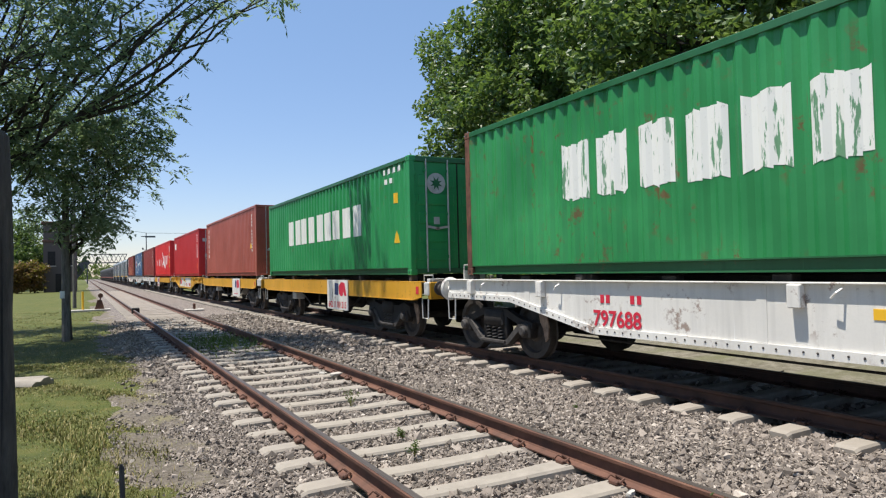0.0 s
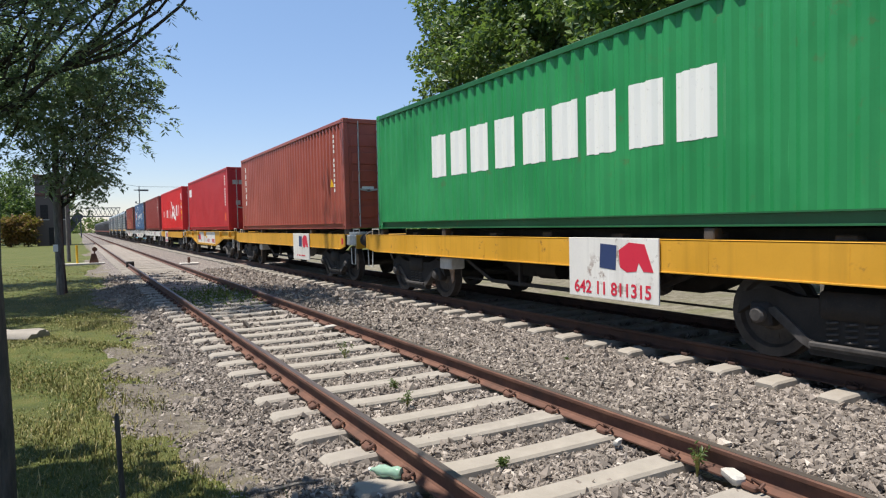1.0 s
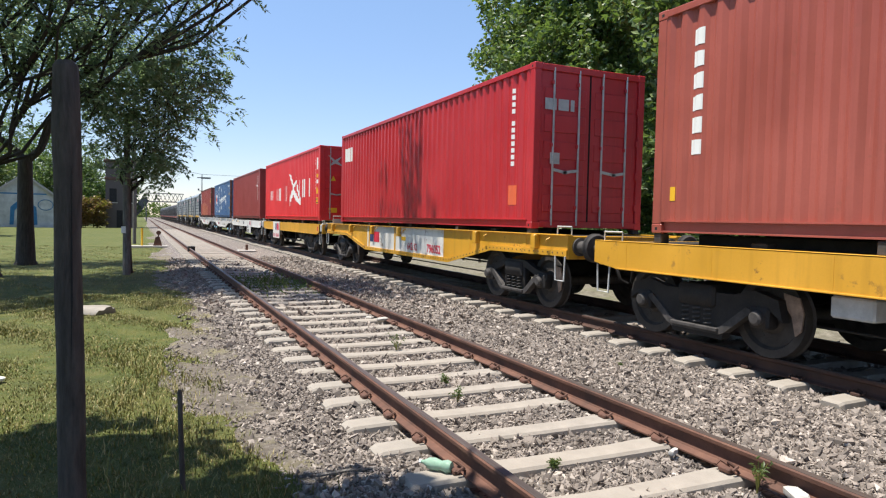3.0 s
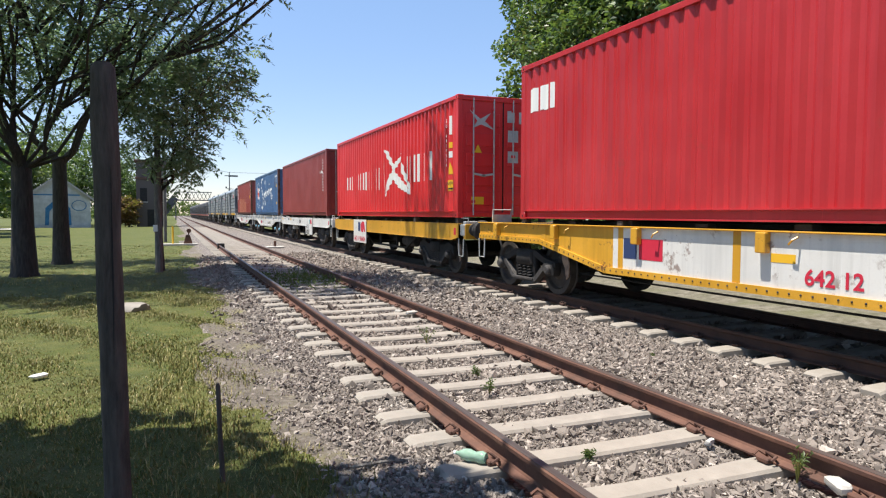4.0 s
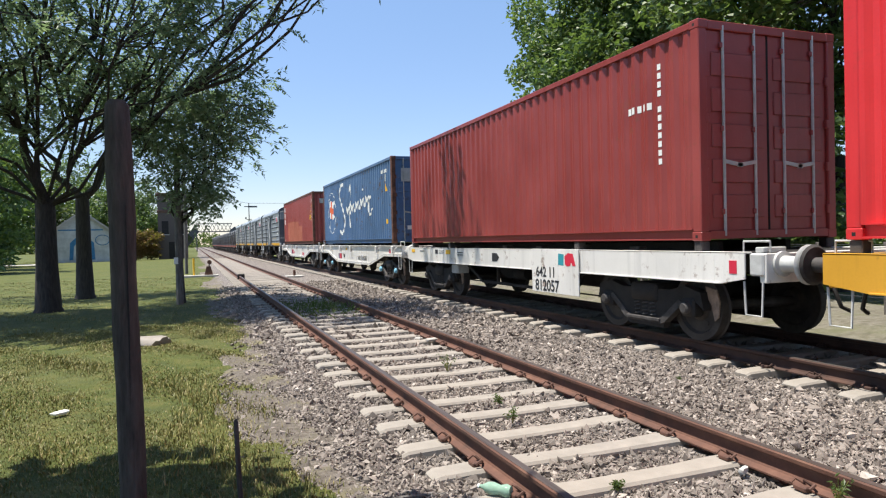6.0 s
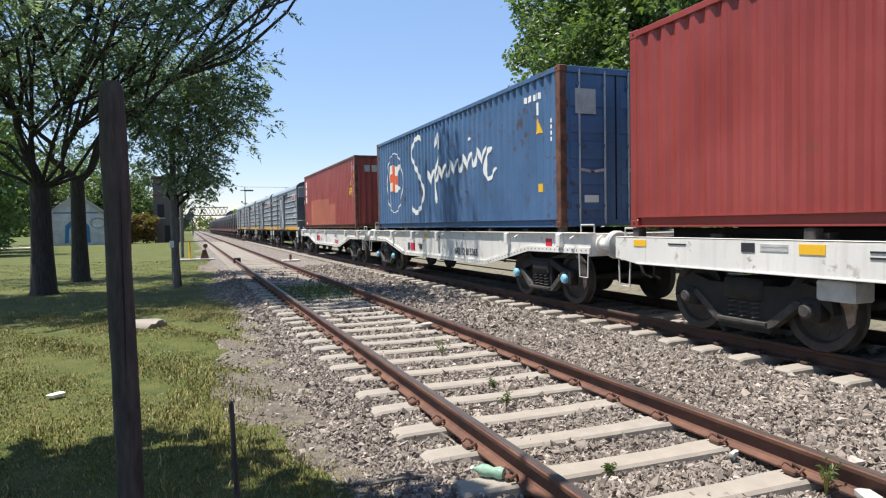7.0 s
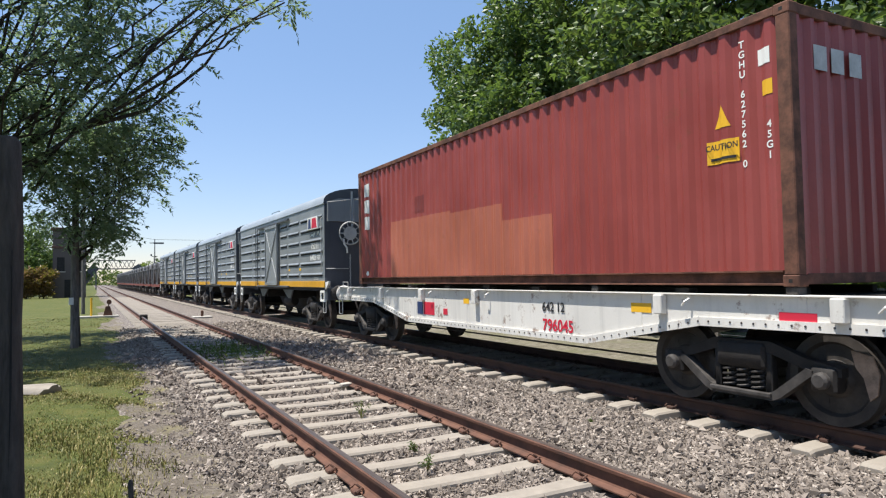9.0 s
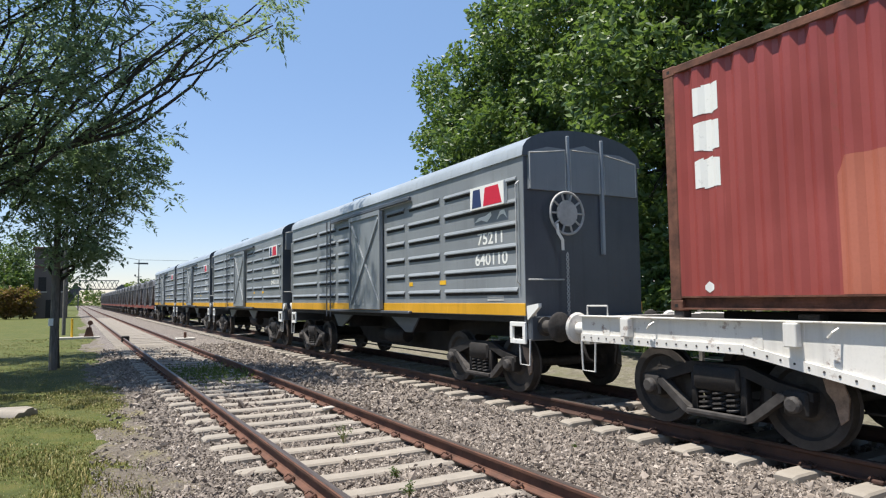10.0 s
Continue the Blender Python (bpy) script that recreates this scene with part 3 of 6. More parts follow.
def container(h, mat, label, doors=True, post=None, rail=None, door_mat=None):
    """A 40-foot box, its base middle at the origin; the end at -y faces the head of the train."""
    th = tagged(new("shipping_container"), label, "container", "containers on the train")
    post, rail = post or mat, rail or mat
    for sign in (-1, 1):
        if (h, sign) not in WALLS:
            WALLS[h, sign] = side_wall_mesh(h, sign).data("side_wall", mat)
        part("side_wall", WALLS[h, sign], mat, th)
        x = sign * HALF_W
        part("top_rail", Mesh().box(x, x - sign * 0.07, -LEN / 2 + 0.17, LEN / 2 - 0.17, h - 0.10, h - 0.012, 0.006), rail, th)
        lip = [(0.002, 0.166), (0.002, 0.148), (0.055, 0.144), (0.055, 0.034), (0.004, 0.030), (0.004, 0.012), (0.075, 0.012), (0.075, 0.166)]
        part("bottom_rail", Mesh().prism([(x - sign * a, b) for a, b in lip], -LEN / 2 + 0.17, LEN / 2 - 0.17, "y"), rail, th)
        for end in (-1, 1):
            y = end * LEN / 2
            part("corner_post", Mesh().box(x - sign * 0.003, x - sign * 0.14, y - end * 0.003, y - end * 0.16, 0.115, h - 0.115, 0.012), post, th)
            for z in (0, h - 0.118):
                c = Mesh().box(x, x - sign * 0.162, y, y - end * 0.178, z, z + 0.118, 0.01)
                cast = part("corner_casting", c, post, th)
                part("casting_hole", Mesh().box(x + sign * 0.001, x - sign * 0.02, y - end * 0.06, y - end * 0.12, z + 0.03, z + 0.085, 0.012), IRON, cast)
    # roof of shallow transverse folds
    rf = Mesh()
    step = (LEN - 0.34) / 116
    for i in range(116):
        z = h - (0.045 if i % 2 else 0.03)
        for y in (i * step + 0.01, (i + 1) * step - 0.01):
            rf.v += [(x, y - LEN / 2 + 0.17, z) for x in (-HALF_W + 0.05, HALF_W - 0.05)]
    rf.f = [(2 * i, 2 * i + 1, 2 * i + 3, 2 * i + 2) for i in range(231)]
    part("roof", rf, mat, th)
    part("floor", Mesh().box(-HALF_W + 0.06, HALF_W - 0.06, -LEN / 2 + 0.1, LEN / 2 - 0.1, 0.03, 0.15), IRON, th)
    for end in (-1, 1):
        y = end * LEN / 2
        part("end_sill", Mesh().box(-HALF_W + 0.16, HALF_W - 0.16, y - end * 0.01, y - end * 0.12, 0.02, 0.13, 0.006), rail, th)
        part("end_header", Mesh().box(-HALF_W + 0.16, HALF_W - 0.16, y - end * 0.006, y - end * 0.10, h - 0.12, h - 0.008, 0.006), rail, th)
        if end < 0 and doors:
            for s in (-1, 1):
                dm = Mesh().box(s * 0.012, s * (HALF_W - 0.14), y + 0.05, y + 0.10, 0.13, h - 0.12, 0.008)
                leaf = part("door", dm, door_mat or mat, th)
                for k in range(5):          # pressed folds of the leaf
                    z0 = 0.30 + k * (h - 0.55) / 5
                    part("door_panel", Mesh().box(s * 0.10, s * (HALF_W - 0.24), y + 0.032, y + 0.052, z0, z0 + (h - 0.55) / 5 - 0.16, 0.014), door_mat or mat, leaf)
                for xr in (0.26, 0.80):
                    part("lock_rod", Mesh().tube([(s * xr, y + 0.018, 0.06), (s * xr, y + 0.018, h - 0.06)], 0.019, 8), PALE_STEEL, leaf, "pale locking rod", True)
                    part("rod_handle", Mesh().beam((s * xr, y + 0.012, 1.05), (s * (xr - 0.30 if xr > 0.5 else xr + 0.32), y + 0.012, 1.0), 0.02, 0.05), PALE_STEEL, leaf)
                    for zc in (0.35, h / 2, h - 0.35):
                        part("rod_bracket", Mesh().box(s * (xr - 0.05), s * (xr + 0.05), y + 0.004, y + 0.05, zc, zc + 0.07, 0.008), door_mat or mat, leaf)
                for zc in (0.35, 0.95, 1.55, 2.15):
                    part("hinge", Mesh().box(s * (HALF_W - 0.17), s * (HALF_W - 0.09), y + 0.002, y + 0.05, zc, zc + 0.12, 0.01), post, leaf)
                part("door_seal", Mesh().box(s * 0.004, s * 0.014, y + 0.045, y + 0.06, 0.13, h - 0.12), IRON, leaf)
        else:
            em = Mesh()
            xs = [-HALF_W + 0.13 + i * (2 * HALF_W - 0.26) / 36 for i in range(37)]
            em.v = [(x, y - end * (0.015 + 0.045 * (i % 4 in (2, 3))), z) for i, x in enumerate(xs) for z in (0.12, h - 0.11)]
            em.f = [(2 * i, 2 * i + 2, 2 * i + 3, 2 * i + 1) for i in range(36)]
            part("end_wall", em, mat, th)
    return th


def decal(th, quads, mat, label, name="marking", lift=0.004):
    """Painted marks: quads that touch make one part, separate marks are parts of their own."""
    boxes = [(min(q[0], q[3]) - 0.004, max(q[0], q[3]) + 0.004, min(q[1], q[4]) - 0.004, max(q[2], q[5]) + 0.004) for q in quads]
    groups = []
    for i, b in enumerate(boxes):
        near = [g for g in groups if any(boxes[j][0] < b[1] and b[0] < boxes[j][1] and boxes[j][2] < b[3] and b[2] < boxes[j][3] for j in g)]
        groups = [g for g in groups if g not in near] + [sum(near, []) + [i]]
    return [part(name, painted([quads[i] for i in sorted(g)], lift), mat, th, label) for g in groups][0]


def number_column(th, y, z_top, n, size=0.10, mat=None, gap=4):
    """A column of small worn characters, as plain bars."""
    if isinstance(n, str):
        gap_text = "\n".join(n)
        return words(gap_text, size * 1.1, mat or MARK_WHITE, th, (FACE - 0.004, y, z_top - len(n) * size * 0.55), "column of white registration characters")
    q, z = [], z_top
    for i in range(n):
        if i == gap:
            z -= size * 0.9
        q.append(bar(y - size * 0.30, y + size * 0.30, z - size * 0.75, z))
        z -= size * 1.12
    return decal(th, q, mat or MARK_WHITE, "column of small white registration marks")


def warning(th, y, z, s=0.26, plate=True, dy=0.0):
    tri = part("warning_triangle", painted([(y - s / 2, z, z + 0.004, y, z, z + s * 1.15), (y, z, z + s * 1.15, y + s / 2, z, z + 0.004)]), MARK_YELLOW, th, "yellow warning triangle")
    if plate:
        p = part("caution_plate", painted([bar(y - 0.20 + dy, y + 0.20 + dy, z - 0.40, z - 0.14)], 0.006), MARK_YELLOW, th, "yellow caution label")
        words("CAUTION", 0.095, MARK_BLACK, p, (FACE - 0.012, y + dy, z - 0.22))
        part("small_print", painted([bar(y - 0.16 + dy, y + 0.16 + dy, z - 0.36, z - 0.33)], 0.012), MARK_BLACK, p)
    return tri


# ---------------------------------------------------------------- wagons
AXLE_Z, WHEEL_R = 0.665, 0.462


def wheelset_mesh():
    m = Mesh()
    for s in (-1, 1):
        prof = [(-0.07, 0.10), (-0.07, 0.15), (-0.025, 0.19), (-0.02, 0.34), (-0.065, 0.37), (-0.065, WHEEL_R), (0.045, WHEEL_R + 0.002), (0.065, WHEEL_R + 0.028), (0.075, WHEEL_R + 0.02),
                (0.075, 0.37), (0.03, 0.34), (0.02, 0.19), (0.09, 0.14), (0.09, 0.10)]
        m.lathe([(s * (GAUGE / 2 - p), r) for p, r in prof], (0, 0, 0), "x", 28)
        # grease smears as thin raised patches that show the turning
        for k in range(3):
            t = k * 2.1 + (0.4 if s > 0 else 0)
            m.box(s * (GAUGE / 2 + 0.022), s * (GAUGE / 2 + 0.029), 0.25 * math.cos(t) - 0.03, 0.25 * math.cos(t) + 0.03, 0.25 * math.sin(t) - 0.03, 0.25 * math.sin(t) + 0.03)
    m.tube([(-1.08, 0, 0), (1.08, 0, 0)], 0.075, 12)
    return m


WHEELSET_ME = wheelset_mesh().data("wheelset", WHEEL, True)
SPINNING = []


def coil(m, x, y, z0, z1, r=0.055, turns=5):
    n = turns * 8
    m.tube([(x + r * math.cos(2 * math.pi * i / 8), y + r * math.sin(2 * math.pi * i / 8), z0 + (z1 - z0) * i / n) for i in range(n + 1)], 0.013, 5)


def bogie_frame_mesh(kind):
    m, a = Mesh(), AXLE_Z
    for s in (-1, 1):
        x = s * 1.03
        if kind == "bar":       # cast side frame: arch over, slanted bars down to the spring seat
            m.prism([(-1.10, a + 0.13), (-0.72, a + 0.20), (-0.36, a + 0.33), (0.36, a + 0.33), (0.72, a + 0.20), (1.10, a + 0.13), (1.10, a + 0.04), (0.70, a + 0.09), (0.34, a + 0.21), (-0.34, a + 0.21), (-0.70, a + 0.09), (-1.10, a + 0.04)], x - 0.055, x + 0.055)
            m.box(s * 0.90, s * 0.93, -0.30, 0.30, a - 0.22, a + 0.24)
            m.box(x - 0.05, x + 0.05, -0.36, -0.28, a - 0.24, a + 0.26, 0.01).box(x - 0.05, x + 0.05, 0.28, 0.36, a - 0.24, a + 0.26, 0.01)
        else:                   # pressed frame with hooded ends and low belly
            m.prism([(-1.22, a - 0.02), (-1.16, a + 0.22), (-0.85, a + 0.30), (-0.55, a + 0.22), (0.55, a + 0.22), (0.85, a + 0.30), (1.16, a + 0.22), (1.22, a - 0.02), (1.08, a + 0.08), (0.80, a + 0.10), (0.46, a - 0.18), (0.40, a - 0.34), (-0.40, a - 0.34), (-0.46, a - 0.18), (-0.80, a + 0.10), (-1.08, a + 0.08)], x - 0.06, x + 0.06)
        for e in (-1, 1):
            m.box(x - 0.09, x + 0.09, e * 0.93 - 0.13, e * 0.93 + 0.13, a - 0.12, a + 0.13, 0.025)
            m.beam((s * 0.87, e * 0.43, a - 0.14), (s * 0.87, e * 0.50, a + 0.22), 0.08, 0.10)
    m.box(-1.13, 1.13, -0.30, 0.30, a + 0.03, a + 0.30, 0.03)
    m.box(-0.87, 0.87, 0.40, 0.47, a - 0.05, a + 0.03).box(-0.87, 0.87, -0.47, -0.40, a - 0.05, a + 0.03)
    return m


def spring_mesh():
    m = Mesh()
    coil(m, 0, 0, AXLE_Z - 0.20, AXLE_Z + 0.03, 0.068, 4)
    return m


def lower_frame_mesh(s):
    """Lower truss of a bogie side, paler as dusty and sunlit: two slanted bars and the spring seat."""
    m, a, x = Mesh(), AXLE_Z, s * 1.06
    m.prism([(-0.84, a + 0.08), (-0.76, a + 0.10), (-0.40, a - 0.18), (-0.34, a - 0.20), (0.34, a - 0.20), (0.40, a - 0.18), (0.76, a + 0.10), (0.84, a + 0.08), (0.82, a + 0.03), (0.47, a - 0.24), (0.38, a - 0.28), (-0.38, a - 0.28), (-0.47, a - 0.24), (-0.82, a + 0.03)], x - 0.06, x + 0.06)
    m.box(x - 0.10, x + 0.10, -0.38, 0.38, a - 0.25, a - 0.20, 0.01)
    return m


# paler iron puts dust and the sun on these lower bars into colour
LOWER_ME = {s: lower_frame_mesh(s).data("lower_frame", IRON_GREY) for s in (-1, 1)}
BOGIE = {k: bogie_frame_mesh(k).data("bogie", IRON, True) for k in ("bar", "pressed")}
SPRING_ME = spring_mesh().data("spring", IRON_GREY, True)
# pale tan plate, fixed over the outer edge of one wheel
WHEEL_PLATE_ME = Mesh().prism([(-0.20, 0.30), (-0.40, 0.26), (-0.455, 0.10), (-0.43, -0.10), (-0.36, -0.16), (-0.31, 0.05), (-0.24, 0.14)], -0.975, -0.955).data("brake_hanger", PLATE_TAN)
CAP_ME = Mesh().lathe([(0.0, 0.085), (-0.05, 0.085), (-0.075, 0.06), (-0.08, 0.0)], (0, 0, 0), "x", 12).data("axle_cap", IRON_GREY, True)


def add_bogie(wagon, y, kind, z=0.0, cap=None):
    b = part("bogie", BOGIE[kind], None, wagon, "dirty black two-axle bogie", at=(0, y, z))
    for s in (-1, 1):
        part("lower_frame", LOWER_ME[s], None, b, "dusty grey lower frame, paler as if lit")
        for dy in (-0.18, 0.0, 0.18):
            part("spring", SPRING_ME, None, b, at=(s * 1.05, dy, 0))
    part("brake_hanger", WHEEL_PLATE_ME, None, b, "tan plate over the wheel's edge", at=(0, -0.93, AXLE_Z))
    for e in (-1, 1):
        w = part("wheelset", WHEELSET_ME, None, b, "brown dusty steel wheels on an axle", at=(0, e * 0.93, AXLE_Z))
        SPINNING.append((w, e * 0.93, AXLE_Z))
        for s in (-1, 1):
            c = part("axle_cap", CAP_ME, cap, b, at=(s * 1.12, e * 0.93, AXLE_Z))
            c.rotation_euler.z = 0 if s < 0 else math.pi


BUFFER_ME = Mesh().lathe([(0.0, 0.15), (-0.04, 0.15), (-0.05, 0.10), (-0.34, 0.085), (-0.34, 0.20), (-0.365, 0.23), (-0.39, 0.20), (-0.40, 0.0)], (0, 0, 0), "y", 18).data("buffer", IRON_GREY, True)
STEP_ME = Mesh().tube([(0, -0.14, 0.40), (0, -0.12, 0.0), (0, 0.12, 0.0), (0, 0.14, 0.40)], 0.014, 6).data("foot_step", PALE_STEEL, True)
RAILING_ME = Mesh().tube([(0, -0.2, 0), (0, -0.2, 0.13), (0, 0.2, 0.13), (0, 0.2, 0)], 0.013, 6).data("hand_rail", PALE_STEEL, True)


def running_gear(th, half, bogie_at, kind, deck, buffer_mat=None, cap=None, rails=(-1, 1)):
    """Bogies, buffers, coupling, steps, brake gear and hoses common to the wagons."""
    for s in (-1, 1):
        add_bogie(th, s * bogie_at, kind, 0.0, cap)
        for x in (-0.95, 0.95):
            b = part("buffer", BUFFER_ME, buffer_mat, th, at=(x, s * half, 1.30))
            b.rotation_euler.z = 0 if s < 0 else math.pi
        part("coupler", Mesh().box(-0.12, 0.12, s * half, s * (half + 0.22), 1.12, 1.32, 0.03).box(-0.16, 0.16, s * (half + 0.18), s * (half + 0.34), 1.08, 1.36, 0.05), IRON, th)
        part("brake_hose", Mesh().tube([(-0.35, s * half, 1.15), (-0.37, s * (half + 0.18), 1.05), (-0.33, s * (half + 0.27), 0.78), (-0.2, s * (half + 0.30), 0.72)], 0.025, 6), IRON, th, smooth=True)
        part("foot_step", STEP_ME, None, th, "white rod foot step", at=(-1.22, s * (half - 0.16), deck - 0.75))
        if s in rails:
            part("hand_rail", RAILING_ME, None, th, at=(-1.10, s * (half - 0.22), deck))
    part("brake_cylinder", Mesh().lathe([(-0.3, 0.0), (-0.3, 0.15), (0.22, 0.16), (0.3, 0.08), (0.3, 0.0)], (-0.35, 0.9, 0.86), "y", 14), IRON, th, smooth=True)
    part("brake_rod", Mesh().tube([(0.1, -bogie_at + 0.6, 0.72), (0.1, bogie_at - 0.6, 0.72)], 0.02, 6).tube([(-0.75, -bogie_at + 0.9, 0.62), (-0.75, bogie_at - 0.9, 0.62)], 0.016, 6), IRON, th)


def twist_locks(th, c, top, mat):
    """Container seats between deck and box."""
    for y in (-6.0, -3.05, 3.05, 6.0):
        for s in (-1, 1):
            part("container_seat", Mesh().box(s * 1.05, s * 1.20, c + y - 0.07, c + y + 0.07, top, 1.578, 0.012), IRON_GREY, th)
    for x in (-0.62, 0.62):
        part("deck_rail", Mesh().box(x - 0.05, x + 0.05, c - 5.8, c + 5.8, top - 0.02, 1.565, 0.01), IRON, th)
    for k in range(7):          # stubs and cables between the seats
        y = c - 4.6 + k * 1.5
        part("deck_bracket", Mesh().box(-1.08, -0.92, y, y + 0.22, top, top + 0.06 + 0.02 * (k % 2), 0.01), IRON_GREY, th)


def straight_wagon(half, c, mat, label, plate_y, marks, logo=(0.0, 0.0, 1.0), first=None, bogie_at=None, cut=0.25):
    """Container flat with a straight side sill and a hanging number plate. c: the container's middle."""
    th = tagged(new("container_wagon"), label, "railway wagon", "wagons of the train")
    for s in (-1, 1):
        x = s * 1.265
        m = Mesh().prism([(-half + cut, 1.12), (-half + cut + 0.4, 1.05), (half - 0.5, 1.05), (half, 1.12), (half, 1.44), (-half + cut, 1.44)], x, x - s * 0.02)
        m.box(x, x - s * 0.12, -half + cut, half, 1.425, 1.445, 0.004).box(x + s * 0.012, x - s * 0.12, -half + cut + 0.4, half - 0.5, 1.045, 1.065, 0.004)
        part("side_sill", m, mat, th)
        for k in range(9):
            y = -half + cut + 0.5 + k * (2 * half - cut - 1.2) / 8
            part("sill_rib", Mesh().box(x + s * 0.003, x - s * 0.10, y - 0.012, y + 0.012, 1.07, 1.42), mat, th)
        part("end_beam", Mesh().box(-1.19, 1.19, s * (half - 0.10), s * half, 1.08, 1.43, 0.01), mat, th)
    part("end_platform", Mesh().box(-1.22, -0.72, -half + 0.02, -half + cut - 0.02, 1.16, 1.43, 0.02).box(-1.16, -0.80, -half + 0.06, -half + cut - 0.06, 1.43, 1.50, 0.01), PALE_STEEL, th, "pale steel end platform")
    part("reflector", Mesh().box(-1.270, -1.264, -half + cut + 0.12, -half + cut + 0.24, 1.18, 1.34), MARK_RED, th, "small red reflector")
    part("deck", Mesh().box(-1.06, 1.06, -half + 0.1, half - 0.1, 1.40, 1.43), IRON, th, "dark deck plates")
    part("centre_sill", Mesh().prism([(-half + 0.1, 1.10), (-3.0, 1.10), (-2.1, 0.70), (2.1, 0.70), (3.0, 1.10), (half - 0.1, 1.10), (half - 0.1, 1.40), (-half + 0.1, 1.40)], -0.22, 0.22), IRON, th)
    for k in range(8):
        y = -half + 0.6 + k * (2 * half - 1.2) / 7
        part("cross_beam", Mesh().box(-1.16, 1.16, y - 0.06, y + 0.06, 1.18, 1.40), IRON, th)
    # trussed queen posts under the belly
    part("under_truss", Mesh().beam((-1.0, -2.7, 1.06), (-1.0, -1.7, 0.66), 0.05, 0.06).beam((-1.0, 2.7, 1.06), (-1.0, 1.7, 0.66), 0.05, 0.06).beam((-1.0, -1.7, 0.66), (-1.0, 1.7, 0.66), 0.05, 0.06)
         .box(-1.03, -0.97, -0.9, -0.84, 0.66, 1.06).box(-1.03, -0.97, 0.84, 0.90, 0.66, 1.06), IRON, th)
    part("air_tank", Mesh().lathe([(-0.5, 0.0), (-0.5, 0.13), (-0.42, 0.17), (0.42, 0.17), (0.5, 0.13), (0.5, 0.0)], (-0.75, -1.5, 0.86), "y", 16), PALE_STEEL if cut > 0.5 else IRON_GREY, th, "air tank", True)
    part("equipment_box", Mesh().box(-1.16, -0.85, 2.9, 3.35, 0.80, 1.02, 0.02), PALE_STEEL, th, "small white metal box")
    # number plate with a coloured mark
    p = part("number_plate", Mesh().box(-1.305, -1.280, plate_y - 0.82, plate_y + 0.82, 0.65, 1.455, 0.004), WHITE_W, th, "white plate with coloured mark and wagon number")
    for args, mt in marks:
        words(*args[:2], mt, p, (-1.3085, plate_y + args[2], args[3]), width=args[4] if len(args) > 4 else None)
    ly, lz, lk = plate_y + logo[0], 1.21 + logo[1], logo[2]
    for name_, outline, paint in (("navy" if first is None else "teal", [(0.20, -0.15), (-0.10, -0.17), (-0.12, 0.15), (0.18, 0.17)], first or MARK_NAVY),
                                  ("red", [(-0.18, -0.13), (-0.30, -0.19), (-0.46, -0.17), (-0.50, -0.06), (-0.58, -0.17), (-0.74, -0.17), (-0.60, 0.17), (-0.34, 0.19), (-0.16, 0.09)], MARK_RED)):
        part("mark_block", Mesh().prism([(ly + a * lk, lz + b * lk) for a, b in outline], -1.308, -1.3055), paint, p, name_ + " painted mark")
    twist_locks(th, c, 1.44, mat)
    running_gear(th, half, bogie_at or min(4.5, half - 2.35), "pressed", 1.44, PALE_STEEL if mat is WHITE_W else None)
    return th


def belly_outline(half):
    return [(-half, 1.15), (-5.0, 1.13), (-3.0, 0.76), (3.0, 0.76), (5.0, 1.13), (half, 1.15)]


RIVET = Mesh().lathe([(0.0, 0.014), (-0.008, 0.011), (-0.011, 0.0)], (0, 0, 0), "x", 6)


